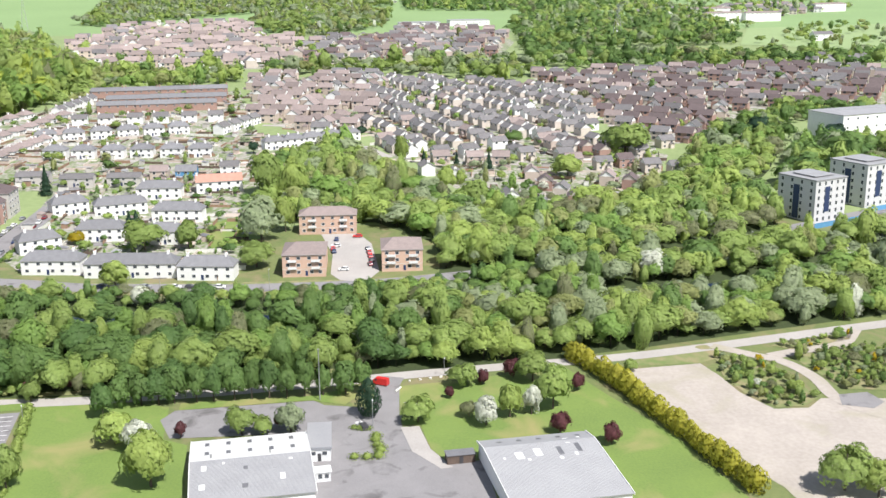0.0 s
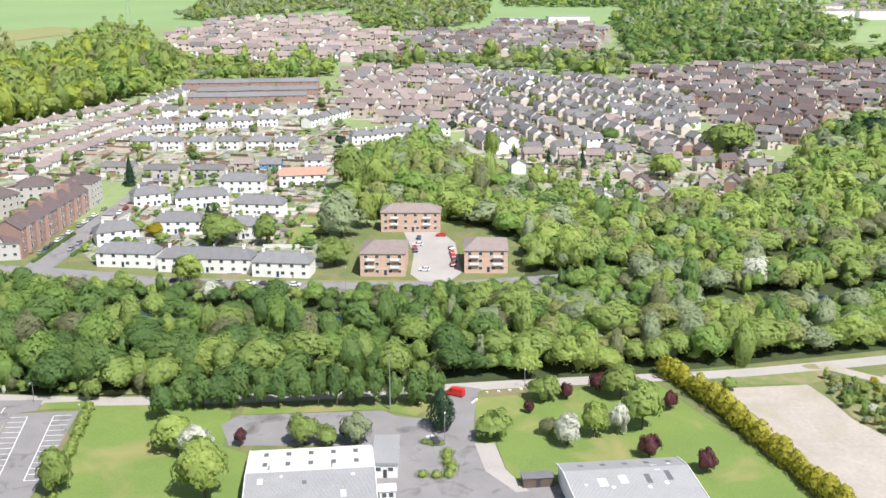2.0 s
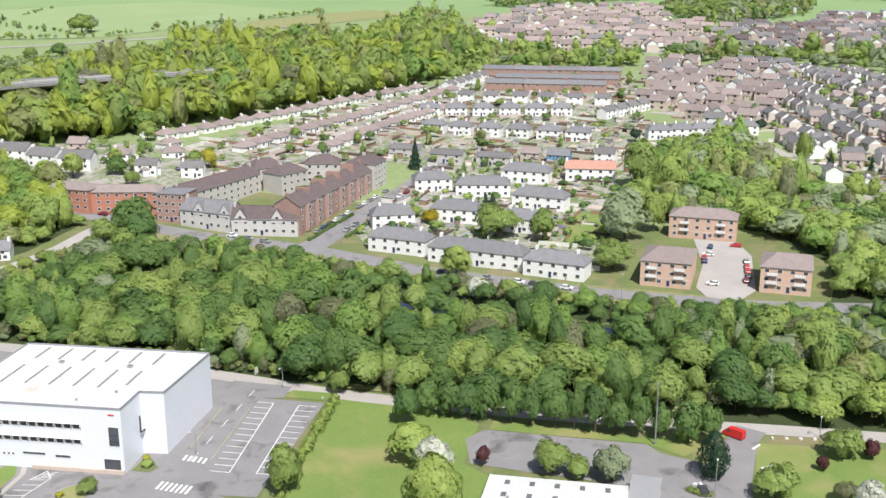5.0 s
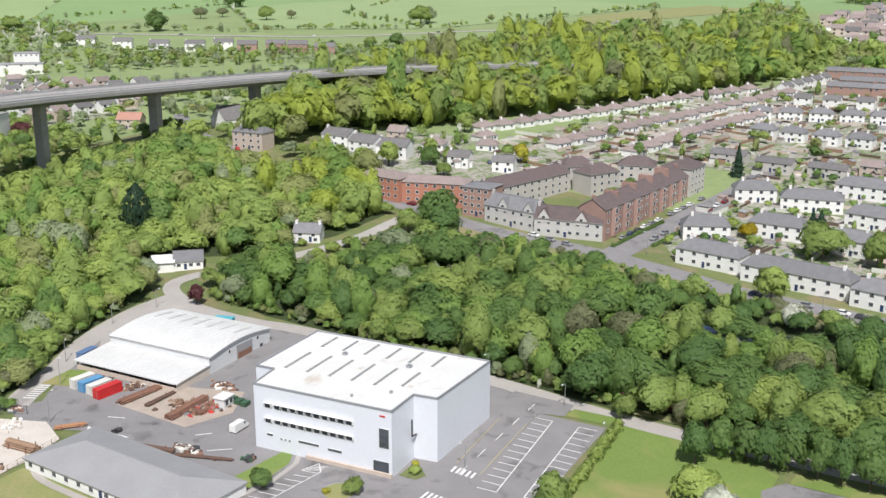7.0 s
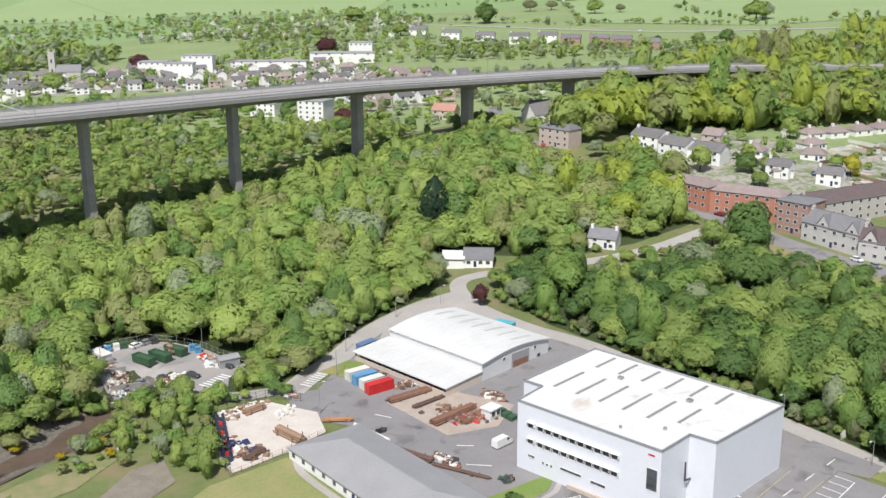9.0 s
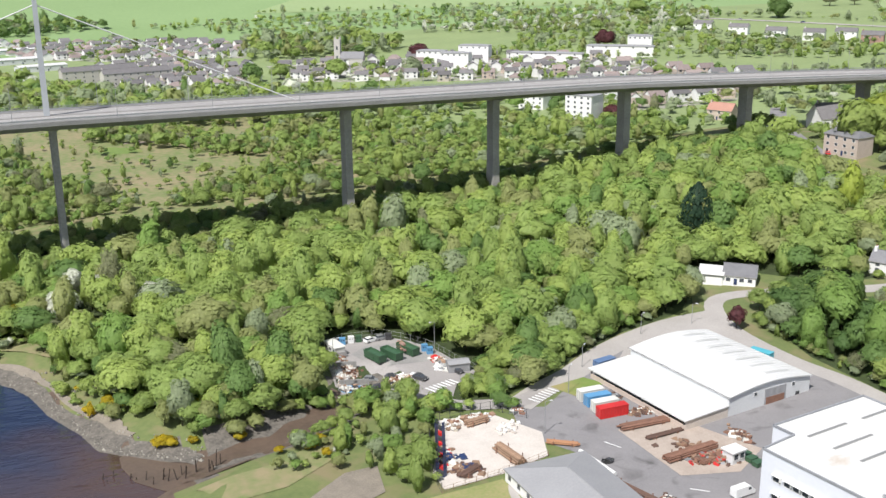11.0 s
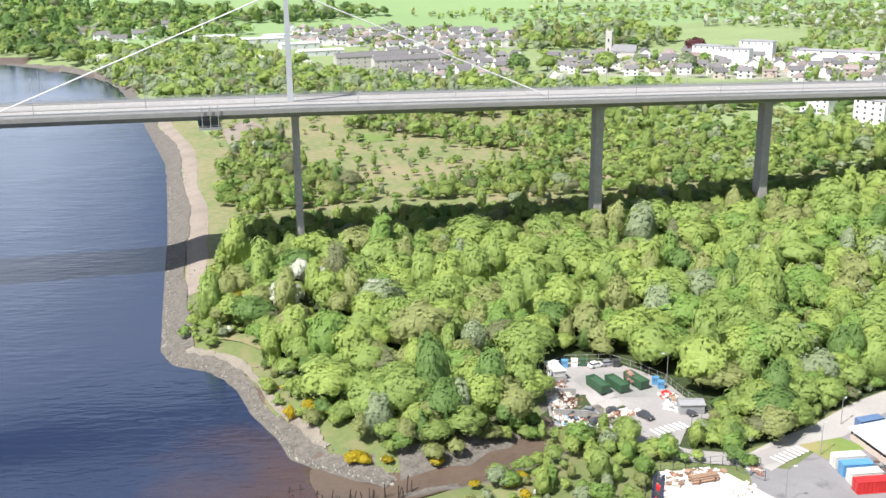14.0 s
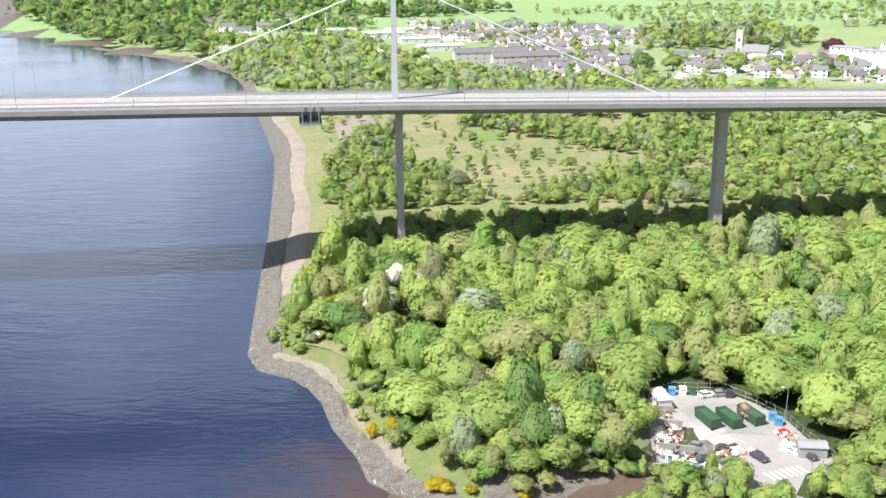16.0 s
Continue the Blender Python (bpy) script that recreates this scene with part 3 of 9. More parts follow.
LEAFSET = ("l_mid", "l_bright", "l_dark", "l_pale", "l_bare", "l_white", "l_copper", "l_gorse", "l_fir", "l_fresh", "l_olive", "l_deep", "l_lime", "bark")
CORE_V, CORE_F = core(8.0, 8.0)


def near_path(x, y):
    """Distance from the flight line, which runs from the origin to (132, 58)."""
    t = max(0.0, min(1.0, (x * 132 + y * 58) / (132 ** 2 + 58 ** 2)))
    return math.hypot(x - 132 * t, y - 58 * t)


def plant(soup, rng, x, y, w, h, key, shape="round", sink=0.12):
    """One tree of a wood: crown of leaf clumps on a short tapered trunk."""
    d = near_path(x, y)
    level = next(i for i, (far, *_) in enumerate(LEVELS) if d < far)
    level = min(level + (1 if w < 6.0 else 0) + (1 if w < 3.4 else 0), 4)
    t, face, inner, inner_f, inner_d = template(level, shape, int(rng.integers(0, 7)))
    a = rng.uniform(0, math.tau)
    c, s = math.cos(a), math.sin(a)
    rot = np.array([[c, s, 0], [-s, c, 0], [0, 0, 1]])
    q = rng.uniform(0.78, 1.22)
    sc = np.array([w / 8 * q, w / 8 / q, h / 8])
    base = np.array([x, y, gz(x, y) - sink * h * 0.3 + (0.1 * h if shape in ("round", "plume") else 0)])
    v = (t.reshape(-1, 3) @ rot) * sc + base
    soup.add(v, np.arange(len(v)).reshape(-1, 3), key, face @ rot)
    soup.add((inner @ rot) * sc + base, inner_f, key, None if inner_d is None else inner_d @ rot)
    if level < 2:
        b, n = np.array([x, y, gz(x, y) - 0.2]), 5
        ring = np.array([[math.cos(i * math.tau / n), math.sin(i * math.tau / n), 0] for i in range(n)])
        tv = np.concatenate([b + ring * 0.035 * h * 0.6, b + ring * 0.02 * h * 0.6 + [0, 0, h * 0.5]])
        soup.add(tv, np.array([q for i in range(n) for q in ((i, (i + 1) % n, n + i), ((i + 1) % n, n + (i + 1) % n, n + i))]), "bark")


MIX_MIXED = (("l_mid", 0.3), ("l_bright", 0.14), ("l_dark", 0.12), ("l_pale", 0.12), ("l_bare", 0.1), ("l_fresh", 0.12), ("l_olive", 0.1), ("l_white", 0.02))
MIX_BRIGHT = (("l_mid", 0.42), ("l_bright", 0.24), ("l_dark", 0.07), ("l_pale", 0.04), ("l_bare", 0.015), ("l_fresh", 0.1), ("l_olive", 0.13))
# fresh yellow-green, with the hill wood's sunshine between clouds put into the colour
MIX_SUNNY = (("l_mid", 0.14), ("l_bright", 0.25), ("l_lime", 0.42), ("l_fresh", 0.12), ("l_olive", 0.1), ("l_bare", 0.05))
# pale leaves weighted up: distance haze put into the far woods' colour
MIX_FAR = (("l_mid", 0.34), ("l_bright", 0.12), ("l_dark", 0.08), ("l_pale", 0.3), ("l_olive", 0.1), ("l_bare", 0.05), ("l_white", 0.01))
# dark leaves weighted up: cloud shade put into the canal wood's colour
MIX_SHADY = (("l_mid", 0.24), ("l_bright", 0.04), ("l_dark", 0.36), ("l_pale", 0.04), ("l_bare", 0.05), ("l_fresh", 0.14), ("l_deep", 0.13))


def wood(name, poly, spacing, size, mixture, label, holes=(), seed=1, shrub=0.0, avoid=(), bare=0.0, tall=1.0):
    """A wood over an outline: jittered rows of trees, none inside the holes."""
    rng = np.random.default_rng(seed)
    soup = Soup(LEAFSET)
    xs, ys = [p[0] for p in poly], [p[1] for p in poly]
    names, odds = [m[0] for m in mixture], np.array([m[1] for m in mixture])
    gx, gy = np.meshgrid(np.arange(min(xs), max(xs), spacing), np.arange(min(ys), max(ys), spacing * 0.87), indexing="ij")
    gx = gx + (np.arange(gx.shape[1]) % 2) * spacing * 0.5
    gx, gy = (gx + rng.uniform(-0.36, 0.36, gx.shape) * spacing).ravel(), (gy + rng.uniform(-0.36, 0.36, gy.shape) * spacing).ravel()
    ok = inside(poly, gx, gy)
    for hole in holes:
        ok &= ~inside(hole, gx, gy)
    for line, half in avoid:
        pts = [np.array(q, float) for q in line]
        for a, b in zip(pts[:-1], pts[1:]):
            e = b - a
            s = np.clip(((gx - a[0]) * e[0] + (gy - a[1]) * e[1]) / (e @ e), 0, 1)
            ok &= np.hypot(gx - a[0] - s * e[0], gy - a[1] - s * e[1]) > half
    ok &= rng.uniform(size=gx.shape) >= bare
    count = 0
    for x, y in zip(gx[ok], gy[ok]):
        key = names[int(np.searchsorted(np.cumsum(odds / odds.sum()), rng.uniform()))]
        f = rng.uniform(0.6, 1.05) if rng.uniform() < 0.7 else rng.uniform(1.05, 1.45) * (0.45 if rng.uniform() < shrub else 1.0)
        w = size * f * rng.uniform(0.9, 1.15)
        shape = ("plume", "round", "round", "round", "round")[int(rng.integers(0, 5))]
        if shape == "plume":
            plant(soup, rng, x, y, w * 0.72, w * rng.uniform(0.95, 1.25) * tall, key, shape)
        else:
            plant(soup, rng, x, y, w, w * rng.uniform(0.66, 0.95) * tall, key, shape)
        count += 1
    if count:
        tagged(new(name, soup.mesh(name)), label, "woodland", kind="stuff")


# ---------------------------------------------------------------- the bridge
DECK = [(-420, 325), (-190, 356), (0, 383), (60, 392), (117, 400), (225.5, 418), (293, 427), (361, 434), (429, 435.5), (497.6, 433), (565, 425), (633, 409), (700, 388), (760, 365)]
DECK_Z = ((-420, 56.5), (-40, 58), (117, 56.3), (225, 53.6), (293, 52.2), (361, 50.8), (429, 48.7), (498, 47.1), (565, 45.2), (633, 43), (760, 38))


def deck_z(x):
    return float(np.interp(x, [p[0] for p in DECK_Z], [p[1] for p in DECK_Z]))


def sweep(line, section, key, closed=True):
    """A cross-section of (across, height) carried along the deck's line."""
    g, n = Geo(), len(section)
    vs = []
    for i, q in enumerate(line):
        d = (line[min(i + 1, len(line) - 1)] - line[max(i - 1, 0)]).normalized()
        for s, z in section:
            vs.append((q.x - d.y * s, q.y + d.x * s, deck_z(q.x) + z))
    r = range(n if closed else n - 1)
    f = [(i * n + j, (i + 1) * n + j, (i + 1) * n + (j + 1) % n, i * n + (j + 1) % n) for i in range(len(line) - 1) for j in r]
    if closed:
        f += [tuple(range(n)), tuple(reversed(range((len(line) - 1) * n, len(line) * n)))]
    return g.add(vs, f, key)


def deck_at(x):
    line = smooth_line(DECK, 12)
    i = min(range(len(line) - 1), key=lambda k: abs(line[k].x - x))
    d = (line[i + 1] - line[i]).normalized()
    t = (x - line[i].x) / d.x
    q = line[i] + d * t
    return q, d


def build_bridge():
    line = resample(smooth_line(DECK, 12), 9)
    bridge = thing("road_bridge", pose(117, 400, 0), "long pale concrete and steel road bridge on tall slab piers", "bridge")
    inv = bridge.matrix_world.inverted()

    def put(name, geo, label="", parent=bridge):
        ob = part(name, geo, parent, label, inv if parent is bridge else None)
        return ob

    put("girder", sweep(line, [(-15.6, -0.15), (-15.6, -1.1), (-10.5, -1.9), (-8.2, -3.6), (8.2, -3.6), (10.5, -1.9), (15.6, -1.1), (15.6, -0.15)][::-1], "concrete"), "grey steel box girder with sloping flanks")
    put("carriageway", sweep(line, [(-12.2, -0.1), (-12.2, 0.06), (-1.2, 0.12), (-1.2, -0.1)][::-1], "bridgeroad"), "pale grey worn carriageway")
    put("carriageway", sweep(line, [(1.2, -0.1), (1.2, 0.12), (12.2, 0.06), (12.2, -0.1)][::-1], "bridgeroad"))
    put("central_reserve", sweep(line, [(-1.2, -0.1), (-1.2, 0.3), (1.2, 0.3), (1.2, -0.1)][::-1], "concrete"))
    for s in (-1, 1):
        a, b = min(s * 12.2, s * 15.5), max(s * 12.2, s * 15.5)
        put("footway", sweep(line, [(a, -0.12), (b, -0.12), (b, 0.25), (a, 0.25)], "concrete"))
        for z in (0.55, 0.9, 1.3):
            put("rail", sweep(line, [(s * 15.3 - 0.05, z - 0.05), (s * 15.3 + 0.05, z - 0.05), (s * 15.3 + 0.05, z + 0.05), (s * 15.3 - 0.05, z + 0.05)], "steel"))
        for z in (0.6, 0.85):
            put("crash_barrier", sweep(line, [(s * 12.3 - 0.05, z - 0.12), (s * 12.3 + 0.05, z - 0.12), (s * 12.3 + 0.05, z + 0.12), (s * 12.3 - 0.05, z + 0.12)], "steel"))
        posts = Geo()
        for q, d in ((line[i].lerp(line[i + 1], k / 4), (line[i + 1] - line[i]).normalized()) for i in range(len(line) - 1) for k in range(4)):
            for a, h in ((15.3, 1.3), (12.3, 0.9)):
                x, y, z = q.x - d.y * s * a, q.y + d.x * s * a, deck_z(q.x)
                posts.box(x - 0.05, x + 0.05, y - 0.05, y + 0.05, z, z + h, "steel")
        tagged(put("railing", posts), kind="stuff")
    for s in (-8.55, -4.85, 4.85, 8.55):
        marks = Geo()
        for i in range(0, len(line) - 1):
            a, b = line[i], line[i].lerp(line[i + 1], 0.42)
            d = (b - a).normalized()
            n = Vector((-d.y, d.x))
            w = [a + n * (s - 0.1), b + n * (s - 0.1), b + n * (s + 0.1), a + n * (s + 0.1)]
            marks.add([(p.x, p.y, deck_z(p.x) + 0.14) for p in w], [(0, 1, 2, 3)], "white")
        tagged(put("lane_marking", marks), kind="stuff")
    # piers: a slab that narrows downwards under the spans, a slender one under the mast
    for x, w0, w1, t in ((-190, 5.0, 3.4, 2.4), (118.2, 3.4, 2.4, 2.3), (227.4, 5.4, 4.2, 3.2), (295.2, 6.0, 4.8, 3.4), (363.4, 6.6, 5.6, 3.6), (431.2, 7.0, 6.4, 3.6), (499.8, 7.2, 6.8, 3.6), (567, 7.2, 7, 3.6), (635, 7.2, 7, 3.6)):
        q, d = deck_at(x)
        ang = math.degrees(math.atan2(d.y, d.x))
        base, top = min(gz(q.x, q.y), 3) - 3 if x < 60 else gz(q.x, q.y) - 1, deck_z(q.x) - 3.5
        g = Geo()
        hs = [(base, w0 * 1.0, t), (base + (top - base) * 0.5, w1, t * 0.94), (top - 1.6, w1 * 1.02, t * 0.98), (top - 1.5, w1 * 1.5, t * 1.35), (top, w1 * 1.6, t * 1.5)]
        hs = [(z, b, a) for z, a, b in hs]
        vs = [(sx * a / 2, sy * b / 2, z) for z, a, b in hs for sx, sy in ((-1, -1), (1, -1), (1, 1), (-1, 1))]
        f = [(i * 4 + j, i * 4 + (j + 1) % 4, i * 4 + 4 + (j + 1) % 4, i * 4 + 4 + j) for i in range(len(hs) - 1) for j in range(4)]
        g.add(vs, f + [(3, 2, 1, 0), tuple(range(4 * len(hs) - 4, 4 * len(hs)))], "pierconcrete")
        part("pier", g, bridge, "weathered grey concrete pier", inv @ pose(q.x, q.y, 0, 0, 0, ang))
    # mast and stays
    for x in (117, -190):
        q, d = deck_at(x)
        z = deck_z(q.x)
        g = Geo()
        g.add([(sx * a, sy * b, h) for h, a, b in ((z - 1, 1.0, 0.9), (z + 39, 0.75, 0.6)) for sx, sy in ((-1, -1), (1, -1), (1, 1), (-1, 1))],
              [(0, 1, 5, 4), (1, 2, 6, 5), (2, 3, 7, 6), (3, 0, 4, 7), (4, 5, 6, 7)], "maststeel")
        part("mast", g, bridge, "slender grey steel mast", inv @ pose(q.x, q.y, 0))
        for dx in (-90, 90):
            e, _ = deck_at(x + dx)
            part("stay_cable", Geo().tube((q.x, q.y, z + 37), (e.x, e.y, deck_z(e.x) + 0.3), 0.21, 0.21, "white", 8), bridge, "pale steel stay cable", inv)
    # lamp columns
    for i, x in enumerate(range(-160, 640, 33)):
        q, d = deck_at(x)
        z = deck_z(q.x)
        for s in (-1, 1):
            a = Vector((q.x - d.y * s * 13.2, q.y + d.x * s * 13.2, z))
            g = Geo().tube(a, a + Vector((0, 0, 11)), 0.11, 0.07, "steel")
            tip = a + Vector((d.y * s * 1.8, -d.x * s * 1.8, 11.3))
            g.tube(a + Vector((0, 0, 11)), tip, 0.06, 0.05, "steel").tube(tip, tip + Vector((d.y * s * 0.8, -d.x * s * 0.8, 0)), 0.14, 0.12, "steel")
            part("lamp_column", g, bridge, "", inv)
    # maintenance gantry under the near edge
    q, d = deck_at(90)
    g = Geo()
    m = pose(q.x, q.y, deck_z(90), 0, 0, math.degrees(math.atan2(d.y, d.x)))
    for x in (-2.5, 0, 2.5):
        g.box(x - 0.12, x + 0.12, -16.4, -16.1, -5.2, 2.2, "steel", m)
    g.box(-3.5, 3.5, -17, 16.5, -5.3, -5.0, "steel", m)
    for z in (-4.6, -4.1):
        g.box(-3.5, 3.5, -17, -16.9, z, z + 0.1, "steel", m)
    part("maintenance_gantry", g, bridge, "grey steel inspection gantry hung below the deck", inv)


M["bridgeroad"] = mat("bridge_asphalt", (0.35, 0.335, 0.328), (0.28, 0.268, 0.26), scale=0.1, fine=1.5, bump=0.05)
M["pierconcrete"] = mat("pier_concrete", (0.4, 0.38, 0.36), (0.27, 0.26, 0.245), scale=0.15, fine=1.2, bump=0.1)
M["maststeel"] = mat("mast_paint", (0.42, 0.44, 0.46), (0.34, 0.36, 0.38), rough=0.5)
build_bridge()


# ---------------------------------------------------------------- houses
def window(w, h):
    """A framed window facing -y, its centre at the origin: a proud frame round a recessed pane."""
    t, g = 0.1, Geo()
    a, b = (w / 2 + t, h / 2 + t), (w / 2, h / 2)
    ring = lambda q, y: [(-q[0], y, -q[1]), (q[0], y, -q[1]), (q[0], y, q[1]), (-q[0], y, q[1])]
    v = ring(a, 0.06) + ring(a, -0.09) + ring(b, -0.09) + ring(b, -0.03)
    f = [(k + i, k + (i + 1) % 4, k + 4 + (i + 1) % 4, k + 4 + i) for k in (0, 4, 8) for i in range(4)]
    g.add(v, f, "frame")
    g.f.append((12, 13, 14, 15))
    g.m.append(g.slot("glass"))
    return g.mesh("window")


WIN = {}


def win(w, h):
    if (w, h) not in WIN:
        WIN[w, h] = window(w, h)
    return WIN[w, h]


def gable_roof(L, W, eave, rise, key, over=0.35, thick=0.22, hip=0.0):
    """A pitched roof with thickness; the ridge runs along x. hip: how far the ridge ends are drawn in."""
    g = Geo()
    a, b, h = L / 2 + over, W / 2 + over, rise + rise * over / (W / 2)
    z0 = eave - rise * over / (W / 2)
    e = [(-a, -b, z0), (a, -b, z0), (a, b, z0), (-a, b, z0), (-a + hip, 0, z0 + h), (a - hip, 0, z0 + h)]
    top = [(x, y, z + thick) for x, y, z in e]
    faces = [(0, 1, 5, 4), (2, 3, 4, 5), (3, 0, 4), (1, 2, 5)] if hip else [(0, 1, 5, 4), (2, 3, 4, 5)]
    g.add(top, faces, key)
    g.add(e, [tuple(reversed(f)) for f in faces], "gutter")
    rim = [(0, 1), (1, 2), (2, 3), (3, 0)] if hip else [(0, 1), (1, 5), (5, 2), (2, 3), (3, 4), (4, 0)]
    for i, j in rim:
        g.add([e[i], e[j], top[j], top[i]], [(0, 1, 2, 3)], "gutter")
    r = [Vector(top[4]), Vector(top[5])]
    g.tube(r[0], r[1], 0.13, 0.13, key, 5)
    return g


def gable_wall(L, W, eave, rise, key, hip=False, gable=None):
    """Four walls, with pointed ends unless the roof is hipped."""
    g = Geo().box(-L / 2, L / 2, -W / 2, W / 2, -1.5, eave, key)
    if not hip:
        for x in (-L / 2, L / 2):
            s = 1 if x > 0 else -1
            g.add([(x, -W / 2, eave), (x, W / 2, eave), (x, 0, eave + rise), (x - s * 0.3, -W / 2, eave), (x - s * 0.3, W / 2, eave), (x - s * 0.3, 0, eave + rise)],
                  [(0, 1, 2), (5, 4, 3), (0, 3, 4, 1), (1, 4, 5, 2), (2, 5, 3, 0)], gable or key)
    return g


def make_house(name, label, category, L, W, eave, rise, wall, roof, hip=0.0, floors=2, bays=2, chimneys=1, detail=2, gable=None, porch=False):
    """A house on its own ground, ridge along x, front to -y."""
    root = thing(name, pose(0, 0, 0), label, category)
    part("wall", gable_wall(L, W, eave, rise, wall, hip > 0, gable), root)
    part("roof", gable_roof(L, W, eave, rise, roof, hip=hip), root)
    for i in range(chimneys):
        x = (-L / 2 + 0.6 + hip * 0.9) if i == 0 else (L / 2 - 0.6 - hip * 0.9)
        g = Geo().box(x - 0.45, x + 0.45, -0.7, 0.7, eave + rise * 0.6, eave + rise + 1.2, wall)
        for k in (-0.35, 0.35):
            g.tube((x, k, eave + rise + 1.2), (x, k, eave + rise + 1.6), 0.14, 0.12, "redtile", 6)
        part("chimney", g, root)
    step = eave / floors
    for side, turn in ((-1, 0), (1, 180)):
        for f in range(floors):
            for b in range(bays):
                x = -L / 2 + (b + 0.5) * L / bays
                z = f * step + step * 0.58
                if f == 0 and b == bays // 2 and detail > 1 and side == -1:
                    d = Geo().box(-0.5, 0.5, -0.06, 0.05, 0, 2.05, "navy").box(-0.6, 0.6, -0.09, 0.05, 2.05, 2.15, "frame")
                    part("door", d, root, m=pose(x - 1.1, side * W / 2, 0.1))
                    x += 0.8
                if detail > 1 or (f == floors - 1):
                    part("window", win(1.3, 1.15), root, m=pose(x, side * W / 2, z, 0, 0, turn))
    if porch:
        part("porch", gable_roof(2.4, 2.6, 2.5, 0.9, roof, 0.2), root, m=pose(L * 0.2, -W / 2 - 0.7, 0, 0, 0, 90))
        part("porch_wall", Geo().box(-1.1, 1.1, -1.6, 0, -1, 2.5, wall), root, m=pose(L * 0.2, -W / 2, 0))
    return root


HOUSES = {
    "white_semi": dict(name="semi_detached_house", label="white-rendered semi-detached house with grey slate hipped roof", L=13, W=8, eave=5.2, rise=2.6, wall="whitewall", roof="slate", hip=3.2, bays=3, chimneys=2),
    "white_house": dict(name="house", label="white-rendered two-storey house with grey tiled gable roof", L=10, W=7.5, eave=5.0, rise=2.3, wall="whitewall", roof="greytile", chimneys=1),
    "grey_house": dict(name="house", label="tan brick house with pale gable and grey tiled roof", L=9.5, W=7.2, eave=4.9, rise=2.5, wall="creamwall", roof="greytile", gable="whitewall", chimneys=0, porch=True),
    "brown_house": dict(name="house", label="brick house with brown concrete tile gable roof", L=9.5, W=7.6, eave=4.9, rise=2.6, wall="tanbrick", roof="browntile", gable="whitewall", chimneys=0, porch=True),
    "red_house": dict(name="house", label="red brick house with dark brown tiled roof", L=9.0, W=7.6, eave=4.9, rise=2.7, wall="redbrick", roof="darktile", gable="creamwall", chimneys=0, porch=True),
    "bungalow": dict(name="bungalow", label="white bungalow with pinkish brown hipped roof", L=11, W=8.5, eave=2.9, rise=2.6, wall="whitewall", roof="browntile", hip=4, floors=1, bays=2, chimneys=1),
    "terrace": dict(name="terraced_houses", label="red brick terrace with grey slate roof", L=30, W=8, eave=5.6, rise=2.4, wall="redbrick", roof="slate", floors=2, bays=5, chimneys=2),
    "cottage": dict(name="cottages", label="grey harled cottage pair with low grey roof", L=17, W=7.5, eave=4.6, rise=1.8, wall="greywall", roof="greytile", floors=2, bays=3, chimneys=1),
}
BUILT = {}


def put_house(kind, x, y, turn, detail=2, group=""):
    m = at(x, y, turn)
    key = (kind, detail)
    if key in BUILT:
        return copy_thing(BUILT[key], m)
    BUILT[key] = ob = make_house(category="house", detail=detail, **HOUSES[kind])
    ob.matrix_world = m
    return ob


def row(a, b, n, kind, turn=None, detail=2, jitter=0.6, seed=0):
    """n houses along a line."""
    rng = random.Random(seed + int(a[0] * 7 + a[1]))
    t = math.degrees(math.atan2(b[1] - a[1], b[0] - a[0])) if turn is None else turn
    for i in range(n):
        f = (i + 0.5) / n
        put_house(kind, a[0] + (b[0] - a[0]) * f + rng.uniform(-jitter, jitter), a[1] + (b[1] - a[1]) * f + rng.uniform(-jitter, jitter), t + rng.uniform(-2, 2), detail)


def far_house(g, kind, x, y, turn, grow=1.0):
    """One house of a far estate, added to a joined mesh: walls, roof, front gable and dark windows."""
    h = HOUSES[kind]
    m = at(x, y, turn) @ Matrix.Scale(grow, 4)
    L, W, e, r = h["L"], h["W"], h["eave"], h["rise"]
    g.box(-L / 2, L / 2, -W / 2, W / 2, -1, e, h["wall"], m)
    hip, o = h.get("hip", 0), 0.35
    if not hip:
        for q in (-L / 2, L / 2):
            g.add([m @ Vector(p) for p in ((q, -W / 2, e), (q, W / 2, e), (q, 0, e + r))], [(0, 1, 2)], h.get("gable") or h["wall"])
    a, b, z = L / 2 + o, W / 2 + o, e - 0.1
    v = [(-a, -b, z), (a, -b, z), (a, b, z), (-a, b, z), (-a + hip, 0, e + r + 0.2), (a - hip, 0, e + r + 0.2)]
    g.add([m @ Vector(p) for p in v], [(0, 1, 5, 4), (2, 3, 4, 5)] + ([(3, 0, 4), (1, 2, 5)] if hip else []), h["roof"])
    for s in (-1, 1):
        for f in range(h.get("floors", 2)):
            for c in (-0.27, 0.27):
                g.box(c * L - 0.8, c * L + 0.8, s * W / 2 - 0.05, s * W / 2 + 0.05, f * 2.5 + 0.9, f * 2.5 + 2.2, "glass", m)
    if h.get("porch"):
        g.box(0.5, 3.1, -W / 2 - 1.6, -W / 2, -1, 2.5, h["wall"], m)
        g.add([m @ Vector(p) for p in ((0.3, -W / 2 - 1.8, 2.4), (3.3, -W / 2 - 1.8, 2.4), (3.3, -W / 2, 3.4), (0.3, -W / 2, 3.4))], [(0, 1, 2, 3)], h["roof"])


